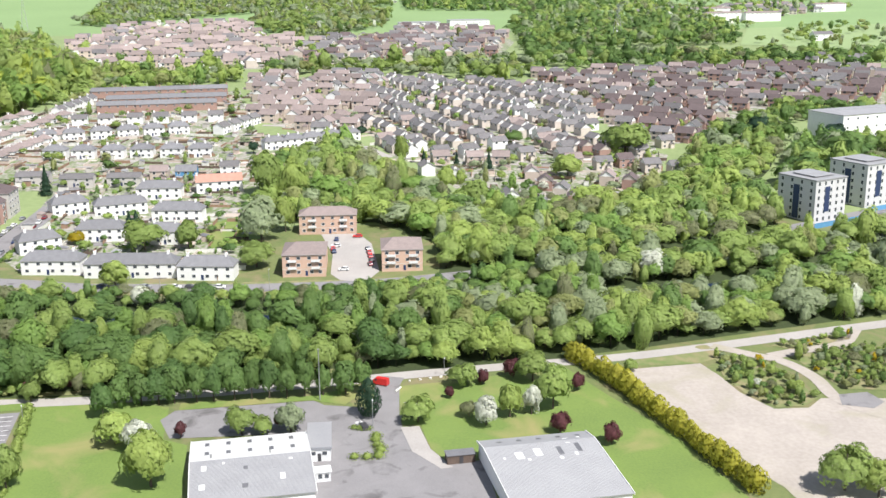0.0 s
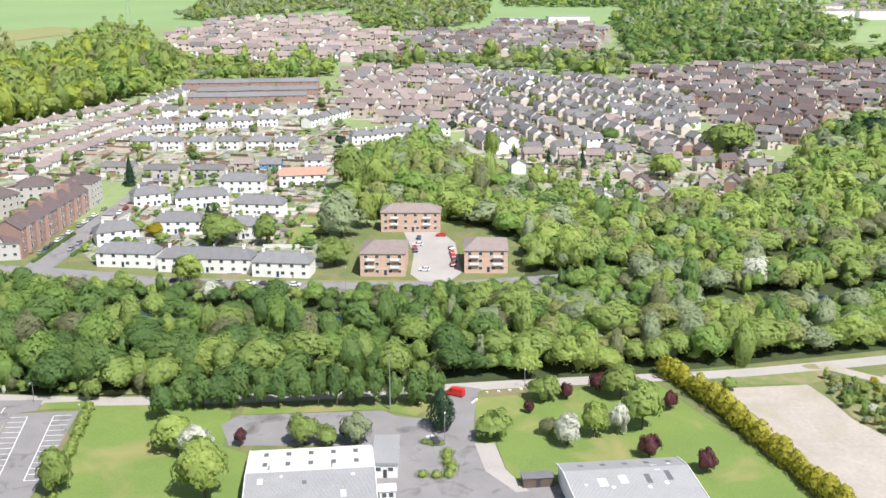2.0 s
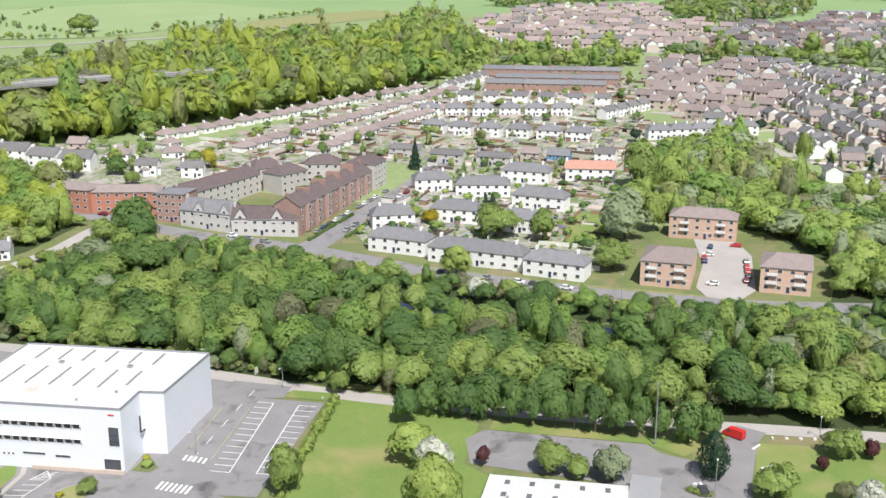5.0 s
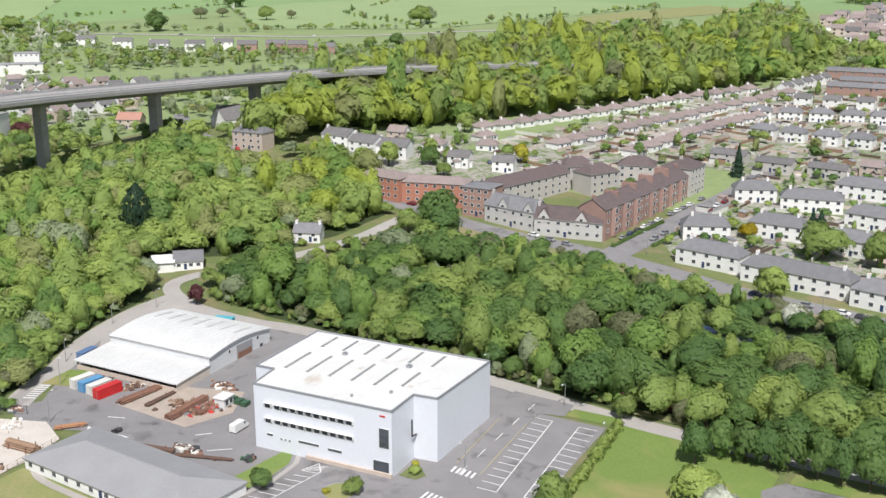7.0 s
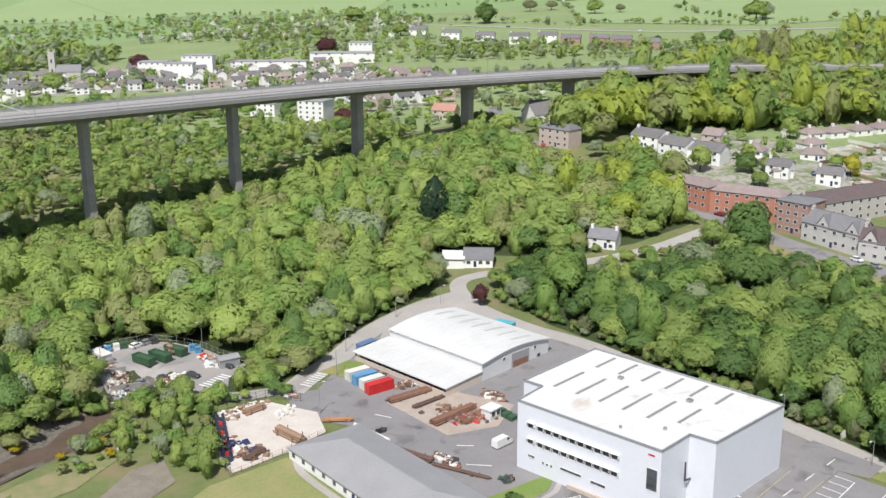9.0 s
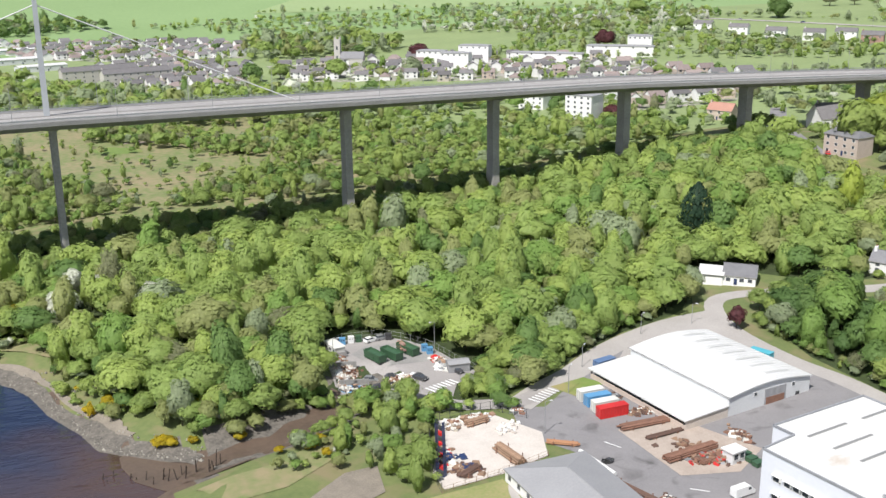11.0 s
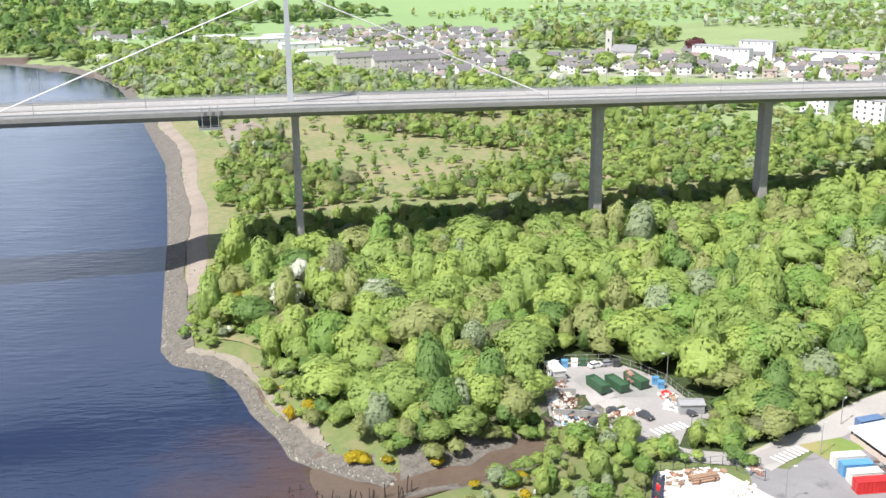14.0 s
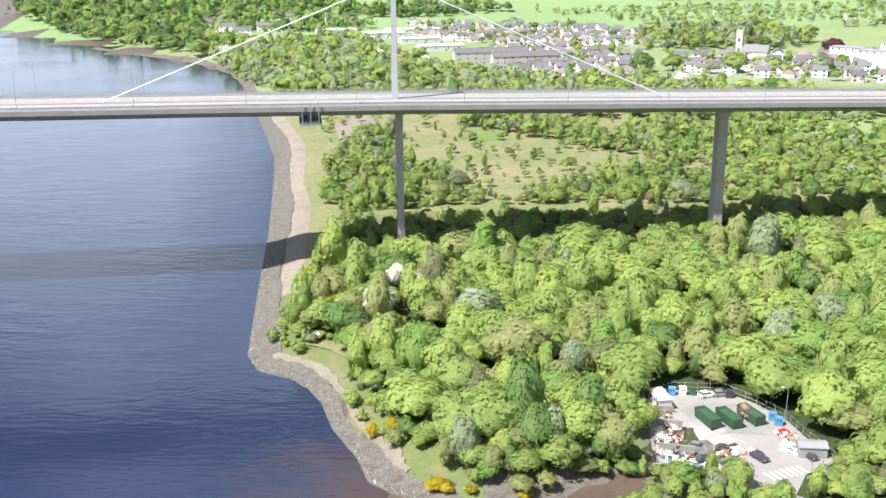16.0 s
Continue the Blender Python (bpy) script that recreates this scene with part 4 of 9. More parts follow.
def estate(poly, angle, kinds, rows_apart=19.0, apart=11.0, seed=0, detail=1, skip=0.08, turned=0.25, holes=(), stuff="", grow=1.0):
    """Rows of houses back to back over an outline, with a street between each two."""
    rng, joined = random.Random(seed), Geo()
    c, s = math.cos(radians(angle)), math.sin(radians(angle))
    us = [x * c + y * s for x, y in poly]
    vs = [-x * s + y * c for x, y in poly]
    v, k = min(vs), 0
    while v < max(vs):
        u, run = min(us), []
        bend = rng.uniform(-0.06, 0.06)
        while u < max(us):
            vv = v + bend * (u - sum(us) / len(us)) + rng.uniform(-1.6, 1.6)
            x, y = u * c - vv * s, u * s + vv * c
            if inside(poly, x, y) and not any(inside(h, x, y) for h in holes):
                run.append((x, y))
                if rng.random() > skip:
                    t = angle + (90 if rng.random() < turned else 0) + (180 if k % 2 else 0) + rng.uniform(-5, 5)
                    kind = rng.choices([q[0] for q in kinds], [q[1] for q in kinds])[0]
                    if stuff:
                        far_house(joined, kind, x, y, t, grow)
                    else:
                        put_house(kind, x, y, t, detail)
            u += apart * rng.uniform(0.9, 1.25)
        if k % 2 == 0 and len(run) > 3:
            off = rows_apart * 0.58
            ribbon("road", [(run[0][0] - s * off, run[0][1] + c * off), (run[len(run) // 2][0] - s * off, run[len(run) // 2][1] + c * off), (run[-1][0] - s * off, run[-1][1] + c * off)], 5.5, "oldroad", "pale asphalt estate street", "road", up=0.1)
        v += rows_apart * (1.15 if k % 2 == 0 else 0.85)
        k += 1
    if stuff:
        solid("housing_estate", joined, stuff, "houses", kind="stuff")


EST_BROWN = [(973, 111), (1005, 5), (927, -10), (689, 4), (672, 36), (752, 83)]
EST_GREY = [(874, 4), (967, -21), (915, -117), (839, -157), (753, -161), (629, -129), (600, -120), (600, -63), (598, -12), (689, 4)]
EST_RED = [(974, -145), (1013, -320), (1010, -430), (958, -471), (745, -369), (754, -273), (709, -242), (640, -205), (620, -150), (753, -161), (856, -155)]
EST_FAR_L = [(1320, 363), (1617, 369), (1709, 199), (1409, 136), (1390, 60), (1062, 88), (1060, 197), (1083, 261)]
EST_FAR_R = [(1390, 60), (1371, -23), (1580, -36), (1477, -172), (1325, -176), (1127, -132), (1101, -24), (1062, 88)]
estate(EST_BROWN, 75, (("brown_house", 5), ("bungalow", 1), ("white_house", 1)), rows_apart=23, apart=14, seed=1, stuff="distant estate of brick houses with brown tiled roofs", grow=1.2)
estate(EST_GREY, 20, (("grey_house", 6), ("white_house", 3), ("brown_house", 1)), rows_apart=21, apart=13, seed=2, turned=0.4)
estate(EST_RED, 60, (("red_house", 5), ("brown_house", 2), ("grey_house", 3)), rows_apart=23, apart=14, seed=3, stuff="distant estate of red brick houses with dark roofs", grow=1.2)
# extra pale bungalows put the haze over this far estate into its colour
estate(EST_FAR_L, 100, (("brown_house", 4), ("bungalow", 4), ("grey_house", 1)), rows_apart=30, apart=18, seed=4, stuff="far estate of pale brick houses with pinkish roofs", grow=1.45)
estate(EST_FAR_R, 80, (("grey_house", 4), ("red_house", 3), ("brown_house", 2)), rows_apart=30, apart=18, seed=5, stuff="far estate of houses with grey roofs", grow=1.45)


estate([(1590, -470), (1640, -560), (1900, -860), (2060, -760), (1800, -420)], 70, (("white_house", 5), ("brown_house", 2), ("grey_house", 2)), rows_apart=34, apart=20, seed=31, stuff="far pale houses on the rising ground", grow=1.3)
estate([(1010, -430), (1040, -500), (1090, -520), (1080, -430)], 60, (("white_house", 3), ("grey_house", 2)), rows_apart=24, apart=16, seed=32, stuff="pale houses beyond the red estate", grow=1.2)


# ---------------------------------------------------------------- woods
RECYCLE = [(174, 262), (176, 286), (185, 292.5), (198, 291.5), (206.5, 283), (211, 274), (213, 263), (215, 254.5), (206, 247), (201, 239), (193, 236), (188, 242), (174, 251)]
YARD = [(180, 199), (190, 232), (206, 234), (216, 236), (238, 252), (262, 262), (262, 150), (180, 150)]
MAIN_ROAD = [(478, -242), (444, -177), (425, -151), (406, -98), (401, -63), (396, -38), (388, 0), (386, 44), (387, 64), (389, 86), (391, 110), (397, 133), (403, 167), (404, 208), (408, 246), (409, 275), (408, 334), (425, 379), (446, 420), (480, 470), (520, 520)]
LANE = [(340, -205), (334, -173), (326, -137), (319, -106), (313, -77), (308, -37), (304, -8), (299.6, 19), (295, 55), (292.3, 99), (294, 134), (294, 170), (293.6, 205), (289.7, 227), (290, 253), (300, 272), (320, 268), (345, 254), (368, 248), (393, 248), (408, 246)]
CANAL_N = [(352, 30), (352, 45), (355, 60), (356, 76), (358, 92), (355, 110)]
CANAL_S = [(366, -85), (371, -120), (375, -138), (383, -159), (394, -181), (406, -208), (425, -240)]
W_MAIN = [(92, 332), (104, 322), (117, 296), (124, 268), (146, 256), (172, 256), (186, 240), (206, 235), (222, 240.8), (243, 254.5), (262, 263), (280, 267), (292, 273), (303, 292), (318, 293), (330, 276), (345, 262), (366, 256), (398, 256), (402, 330), (416, 372), (436, 410), (380, 452), (300, 455), (200, 450), (96, 434), (96, 380)]
MAY_TREES = ((114.0, 341.5, 11.0, 10.0), (118.0, 362.0, 8.0, 11.0), (124.5, 355.0, 7.0, 10.0), (139.5, 341.0, 7.5, 10.0), (102, 344.5, 4.6, 5.0))
MAY_GAPS = [[(x - 0.6 * w, y - 0.85 * w), (x + 0.6 * w, y - 0.85 * w), (x + 0.6 * w, y + 0.5 * w), (x - 0.6 * w, y + 0.5 * w)] for x, y, w, _ in MAY_TREES]
CLEARING = [(121, 326), (136, 331), (139, 319), (124, 313)]
W_BRIDGE = [(92, 384), (117, 382), (225, 400), (293, 409), (361, 416), (436, 414), (380, 452), (300, 455), (200, 450), (96, 434)]
W_VERGE = [(386, -24), (378, 5), (374, 40), (376, 64), (378, 90), (384, 133), (390, 167), (389, 200), (380, 224), (340, 232), (336, 250), (366, 244), (400, 243), (408, 222), (405, 167), (398, 130), (393, 64), (393, 0), (398, -24)]
W_CREEK = [(150, 232), (160, 238), (176, 246), (190, 236), (187, 215), (180, 199), (172, 205), (168, 222)]
W_CANAL = [(303, 258), (296, 225), (297, 200), (297, 130), (296, 100), (299, 50), (305, 5), (311, -45), (319, -80), (331, -130), (345, -190), (372, -230), (440, -225), (425, -165), (403, -115), (396, -60), (380, 10), (381, 60), (386, 140), (390, 180), (388, 225), (388, 241), (366, 241), (345, 246), (322, 262)]
W_CANAL_E = [(357, -60), (361, 0), (360, 60), (362, 110), (362, 180), (366, 243), (392, 243), (402, 200), (392, 120), (388, 40), (398, -60)]
W_BANK = [(396, -24), (410, -110), (430, -145), (452, -180), (520, -190), (560, -215), (600, -235), (620, -190), (560, -172), (505, -128), (486, -110), (486, -60), (505, -50), (530, -20), (580, 0), (640, 20), (600, 50), (560, 55), (515, 58), (476, 46), (474, 0), (440, -24), (420, -26)]
W_HILL = [(418, 363), (470, 384), (610, 487), (693, 516), (834, 515), (979, 502), (1068, 398), (1042, 287), (939, 255), (798, 250), (698, 287), (585, 318), (545, 326), (504, 345), (458, 352)]
W_LODGE = [(406, 336), (433, 320), (420, 290), (412, 262), (376, 272), (378, 305)]
W_NORTH = [(257, 661), (283, 611), (359, 569), (440, 550), (430, 470), (330, 462), (245, 462), (262, 528), (227, 615)]
W_NORTH2 = [(257, 661), (181, 680), (120, 740), (22, 760), (-41, 919), (-160, 1219), (-32, 1095), (35, 1190), (91, 1000), (150, 880), (219, 815), (278, 825), (360, 720), (400, 640), (330, 620)]
ROADS = ((MAIN_ROAD, 6.5), (LANE, 4.6))
MIX_MAY = MIX_MIXED + (("l_white", 0.3),)
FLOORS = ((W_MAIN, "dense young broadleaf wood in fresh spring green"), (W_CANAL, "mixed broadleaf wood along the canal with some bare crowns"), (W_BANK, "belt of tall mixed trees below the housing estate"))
# floor sheets carry the shade between the crowns in their dark colour
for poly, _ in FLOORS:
    sheet("ground", poly, "woodfloor", "leafy woodland floor, darkened as shade between crowns", "ground", up=0.03, cell=6)
wood("woodland", W_MAIN, 6.5, 10.2, MIX_BRIGHT, "dense young broadleaf wood in fresh spring green", holes=MAY_GAPS + [W_BRIDGE, CLEARING, RECYCLE, [(168, 264), (176, 244), (196, 232), (214, 234), (222, 262)], [(303, 272), (318, 270), (326, 280), (322, 292), (306, 292)], [(349, 256), (360, 253), (366, 262), (356, 271), (350, 268)]], seed=3, shrub=0.12, avoid=ROADS)
wood("scrub", [(168, 264), (176, 244), (196, 232), (214, 234), (222, 262)], 3.8, 4.6, MIX_BRIGHT, "low trees round the recycling centre", seed=15, shrub=0.3, holes=[RECYCLE, YARD], avoid=(([(199, 250), (196.6, 242.5), (199.5, 237.5), (207, 234.5), (214, 233), (222, 236)], 4.2),))
for i, poly in enumerate(([(201.8, 241), (206, 247), (213, 252.5), (218, 248), (212, 239.5), (205, 238.5)], [(186, 234), (192, 232.8), (206, 233), (211, 229.5), (213, 230.5), (207, 232.6), (198.5, 235.5), (193.5, 239.5), (188, 241)])):
    wood("scrub", poly, 3.0, 4.4, MIX_BRIGHT, "bushes beside the recycling centre's road", seed=70 + i, shrub=0.2)
for i, (poly, sp, sz) in enumerate((([(297, 252), (297, 100), (300.5, 100), (300.5, 250)], 2.6, 3.4), ([(206, 236), (222, 241.8), (243, 255.4), (262, 263.8), (280, 268), (280, 271), (262, 267), (243, 258.5), (222, 245)], 2.8, 4.0), ([(212, 240), (222, 244), (243, 258), (246, 268), (222, 268), (218, 256)], 4.6, 7.5))):
    wood("scrub", poly, sp, sz, MIX_MIXED, "undergrowth along the road's edge", seed=90 + i, shrub=0.3)
wood("scrub", [(172, 251), (184, 241), (192, 235.5), (197, 239), (190, 246.5), (176, 256)], 3.2, 4.6, MIX_BRIGHT, "bushes in front of the recycling centre", seed=18, shrub=0.2)
wood("woodland", W_CREEK, 5.0, 5.5, MIX_BRIGHT, "low scrub and saplings beside the creek", seed=13, shrub=0.4, holes=[YARD])
SOUTH_HALF = [(250, -260), (450, -260), (450, -8), (250, -8)]
NORTH_HALF = [(250, -8), (450, -8), (450, 300), (250, 300)]
# the canal wood's cloud shade comes from its dark leaf mixture
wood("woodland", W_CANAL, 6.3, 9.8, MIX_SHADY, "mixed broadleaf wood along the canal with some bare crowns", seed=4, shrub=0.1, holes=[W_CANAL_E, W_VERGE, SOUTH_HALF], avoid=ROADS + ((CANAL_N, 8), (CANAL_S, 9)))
wood("woodland", W_CANAL, 6.3, 9.6, MIX_MIXED + (("l_pale", 0.1), ("l_bright", 0.12)), "paler willows and broadleaf trees along the canal", seed=24, shrub=0.15, holes=[W_CANAL_E, W_VERGE, NORTH_HALF], avoid=ROADS + ((CANAL_N, 8), (CANAL_S, 9)))
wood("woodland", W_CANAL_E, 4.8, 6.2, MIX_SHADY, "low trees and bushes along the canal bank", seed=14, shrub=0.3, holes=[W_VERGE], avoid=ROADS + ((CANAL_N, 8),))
wood("scrub", W_BRIDGE, 4.8, 6.2, MIX_BRIGHT, "low young trees beneath the bridge", seed=16, shrub=0.3, holes=MAY_GAPS, avoid=ROADS)
sheet("ground", W_VERGE, "marsh", "rough grass between the canal and the road", "verge", up=0.06, cell=10)
wood("scrub", W_VERGE, 4.4, 3.2, MIX_MIXED, "low bushes between the canal and the road", seed=17, shrub=0.4, bare=0.45, avoid=ROADS)
sheet("ground", CLEARING, "marsh", "grassy clearing in the wood", "clearing", up=0.08)
wood("woodland", W_BANK, 7.0, 10.0, MIX_BRIGHT + (("l_bare", 0.07), ("l_pale", 0.08)), "belt of tall mixed trees below the housing estate", seed=5, avoid=ROADS)
for i, poly in enumerate(([(585, -330), (612, -335), (618, -255), (600, -240)], [(640, -210), (700, -245), (745, -290), (740, -360), (705, -330), (690, -262), (640, -240)])):
    wood("woodland", poly, 8.0, 9.5, MIX_SHADY, "dark trees beside the works building", seed=130 + i, shrub=0.2)
for i, poly in enumerate(([(500, -196), (560, -220), (600, -245), (618, -258), (604, -335), (560, -350), (530, -300), (512, -250)], [(600, -190), (640, -205), (690, -250), (640, -262), (612, -240)], [(655, -335), (745, -372), (760, -420), (690, -420), (620, -370)])):
    wood("woodland", poly, 8.5, 11.5, MIX_SHADY, "dark trees round the works and the towers", seed=135 + i, shrub=0.15, avoid=ROADS)
wood("woodland", W_HILL, 9.6, 15.0, MIX_SUNNY, "bright green hanging wood on the hillside", seed=6, avoid=ROADS, tall=1.3)
wood("woodland", W_LODGE, 7.5, 11.0, MIX_SUNNY, "tall bright green trees by the canal bridge", seed=7, avoid=ROADS)
wood("scrub", [(94, 432), (91, 470), (87, 520), (84, 580), (92, 600), (98, 520), (106, 465), (110, 440)], 4.2, 4.2, MIX_BRIGHT + (("l_white", 0.04),), "low green bushes above the beach", seed=82, shrub=0.4, bare=0.2)
wood("scrub", [(84, 330), (90, 318), (98, 316), (96, 345), (97, 380), (98, 412), (92, 416), (88, 375)], 3.4, 3.4, MIX_BRIGHT, "low bushes along the top of the shore", seed=83, shrub=0.4, bare=0.2)
wood("woodland", W_NORTH, 7.0, 7.0, MIX_BRIGHT, "scrubby wood beyond the bridge", seed=8, shrub=0.2)
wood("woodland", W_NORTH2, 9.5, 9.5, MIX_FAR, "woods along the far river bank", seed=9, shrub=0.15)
wood("scrub", MARSH, 9.0, 4.2, MIX_BRIGHT, "scattered low bushes on the marsh", seed=10, shrub=0.7, bare=0.5)
for i, poly in enumerate(([(84, 470), (112, 462), (150, 470), (140, 510), (112, 560), (105, 620), (88, 640), (80, 560)], [(150, 470), (240, 466), (250, 510), (225, 540), (190, 500)], [(225, 560), (262, 528), (227, 615), (190, 660), (150, 690), (140, 650), (190, 600)])):
    wood("scrub", poly, 5.4, 6.8, MIX_BRIGHT + (("l_bare", 0.1),), "thicket of willow bushes on the marsh edge", seed=80 + i, shrub=0.5, bare=0.08)
for i, poly in enumerate(([(436, 380), (450, 384), (462, 400), (445, 408)], [(430, 420), (462, 434), (470, 452), (440, 460), (425, 440)], [(505, 345), (560, 338), (600, 470), (540, 440), (500, 405), (470, 384), (470, 355)])):
    wood("woodland", poly, 9.0 if i == 2 else 7.0, 14.0 if i == 2 else 7.0, MIX_SUNNY if i == 2 else MIX_BRIGHT, "trees round the hall beneath the viaduct", seed=110 + i, shrub=0.2, avoid=ROADS, tall=1.3 if i == 2 else 1.0)
sheet("ground", [(425, 232), (470, 232), (545, 196), (545, 250), (500, 292), (470, 262), (418, 258)], "gardens", "gardens and car parks behind the tenements", "gardens", up=0.05)
HILL_ROAD = [(740, 1180), (841, 989), (924, 775), (1027, 685), (1160, 600), (1320, 560)]
ribbon("road", HILL_ROAD, 11, "oldroad", "pale dual carriageway along the foot of the hill", "road", up=0.4)
for i, (poly, key) in enumerate((([(960, 900), (1060, 720), (1500, 640), (1700, 1000), (1250, 1250)], "field2"), ([(400, 1420), (900, 1250), (1150, 1500), (700, 1800)], "field2"), ([(1180, 590), (1500, 500), (1560, 600), (1300, 660)], "dry"))):
    sheet("ground", poly, key, "pasture on the hillside", "field", up=0.4, cell=60)
for i, line in enumerate(([(960, 900), (1060, 720), (1500, 640)], [(960, 900), (1250, 1250), (1300, 1500)], [(1060, 720), (1180, 960), (1500, 1100)], [(400, 1420), (900, 1250), (1250, 1250)], [(900, 1250), (1150, 1500)])):
    pts = [p for p in resample(line, 30)]
    strip = [(p.x, p.y) for p in pts] + [(p.x + 9, p.y + 7) for p in reversed(pts)]
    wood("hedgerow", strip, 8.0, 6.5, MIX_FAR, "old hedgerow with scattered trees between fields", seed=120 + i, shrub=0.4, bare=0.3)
W_SLOPE = [(422, 282), (434, 290), (438, 335), (428, 342), (418, 320)]
sheet("ground", [(418, 258), (470, 262), (500, 292), (530, 296), (520, 335), (470, 352), (440, 340), (424, 300)], "gardens", "gardens and paving on the slope", "gardens", up=0.05)
wood("woodland", W_SLOPE, 7.0, 9.0, MIX_BRIGHT, "tall bright green trees below the white houses", seed=84, avoid=ROADS)
wood("garden_shrubs", [(470, 262), (500, 292), (530, 296), (520, 335), (475, 348), (472, 300)], 8.0, 5.0, MIX_MIXED, "garden trees and bushes on the slope", seed=85, shrub=0.4, bare=0.3)
for i, (poly, mixture, label) in enumerate((
        ([(1555, 518), (1360, 400), (1060, 270), (1040, 255), (1020, 117), (941, 112), (912, 160), (900, 225), (817, 222), (826, 262), (900, 310), (1050, 300), (1100, 420)], MIX_BRIGHT, "far hillside wood above the houses"),
        ([(1060, 82), (1075, -23), (1100, -128), (1042, -166), (980, -150), (916, -107), (983, -63), (1014, 10), (985, 105)], MIX_FAR, "belt of trees between two estates"),
        ([(1286, -177), (1140, -261), (1125, -385), (1105, -542), (1010, -490), (1020, -347), (1020, -184), (1060, -160)], MIX_SHADY, "dark belt of trees beyond the estate"),
        ([(1956, -279), (1651, -350), (1903, -596), (1252, -435), (1236, -283), (1300, -186), (1500, -190)], MIX_SHADY, "far wood on rising ground"),
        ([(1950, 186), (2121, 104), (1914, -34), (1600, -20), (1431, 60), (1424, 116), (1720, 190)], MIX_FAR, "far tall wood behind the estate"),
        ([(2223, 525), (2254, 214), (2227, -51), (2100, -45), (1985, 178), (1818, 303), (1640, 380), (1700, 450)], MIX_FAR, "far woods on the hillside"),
        ([(2300, -60), (2400, -500), (2000, -560), (1960, -280), (2000, -60)], MIX_SHADY, "dark woods near the skyline"),
        ([(336, 1149), (429, 1155), (467, 1078), (450, 980), (400, 940), (340, 985), (310, 1010)], MIX_FAR, "round green trees behind the church"),
        ([(234, 1386), (375, 1363), (644, 1315), (900, 1180), (880, 1060), (640, 1140), (537, 1180), (352, 1265)], MIX_FAR, "hawthorn scrub below the hill fields"),
        ([(-400, 1500), (-160, 1230), (35, 1210), (60, 1260), (-60, 1420), (-300, 1620)], MIX_SHADY, "woods on the far river shore"),
        ([(640, 1140), (880, 1060), (760, 960), (688, 943), (600, 1010), (520, 1130)], MIX_MAY, "hawthorn scrub in white blossom on the slope"),
        ([(622, 730), (710, 845), (735, 830), (780, 745), (795, 690), (840, 690), (855, 660), (928, 618), (857, 570), (791, 635), (751, 617)], MIX_FAR, "scrub and trees below the hill road"),
        ([(815, 1078), (899, 963), (937, 852), (952, 858), (914, 974), (830, 1090)], MIX_FAR, "tall hedge of trees at the foot of the hill"),
        ([(283, 611), (359, 569), (395, 560), (425, 590), (440, 550), (470, 590), (430, 640), (400, 690), (330, 730), (270, 760)], MIX_BRIGHT, "trees round the white flats"),
        ([(430, 470), (455, 465), (512, 570), (480, 600), (448, 545)], MIX_FAR, "trees beside the viaduct piers"),
        ([(-149, 1456), (-69, 1470), (18, 1427), (79, 1417), (156, 1431), (232, 1388), (100, 1330), (19, 1350), (-46, 1361), (-109, 1281)], MIX_SHADY, "woods behind the far town"),
        ([(-440, 1460), (-230, 1165), (-190, 1112), (-110, 1045), (-75, 990), (-60, 1060), (-110, 1150), (-160, 1240), (-300, 1480)], MIX_SHADY, "woods down to the far river shore"),
        ([(480, 880), (579, 766), (622, 730), (710, 845), (735, 830), (760, 960), (688, 943), (600, 1010), (540, 930)], MIX_FAR, "scattered scrub on rough pasture"),
        ([(500, 470), (560, 470), (620, 560), (600, 640), (520, 560)], MIX_FAR, "scrub and garden trees beyond the hall"),
        ([(560, 500), (640, 520), (600, 470), (540, 440), (505, 420)], MIX_FAR, "trees behind the hall"),
        ([(690, 640), (760, 610), (900, 560), (1000, 520), (1000, 545), (860, 640), (800, 640)], MIX_FAR, "trees above the viaduct"),
        ([(560, 560), (610, 500), (690, 525), (680, 600), (620, 640)], MIX_FAR, "trees by the viaduct's end"),
)):
    low = "scrub" in label or "hedge" in label or "viaduct" in label or "flats" in label or "hall" in label
    wood("woodland", poly, 12.0, 7.5 if low else 12.5, mixture, label, seed=20 + i, shrub=0.3 if low else 0.2, bare=0.25 if low else 0.1)
wood("woodland", [(1500, -420), (1620, -560), (1950, -900), (2250, -760), (1950, -300)], 27.0, 13.0, MIX_FAR, "scattered trees among far houses on the skyline", seed=47, bare=0.2)
wood("woodland", [(1130, -440), (1260, -450), (1560, -640), (1560, -760), (1180, -580)], 26.0, 9.5, MIX_FAR, "scattered trees on open parkland", seed=48, bare=0.35)
wood("woodland", [(1280, -200), (1500, -200), (1950, -290), (1700, -480), (1560, -560), (1300, -440)], 19.0, 10.0, MIX_FAR, "broken woods and hedges below the skyline", seed=49, bare=0.3)
for i, (poly, sp, sz) in enumerate(((EST_GREY, 15, 5.5), (EST_BROWN, 20, 7), (EST_RED, 20, 7), (EST_FAR_L, 34, 10), (EST_FAR_R, 34, 10), ([(480, 250), (537, 290), (600, 280), (760, 255), (850, 220), (900, 110), (650, 65), (560, 110), (540, 190)], 16, 5.5))):
    wood("garden_shrubs", poly, sp, sz, MIX_MIXED, "garden trees and bushes between the houses", seed=40 + i, shrub=0.5, bare=0.35)


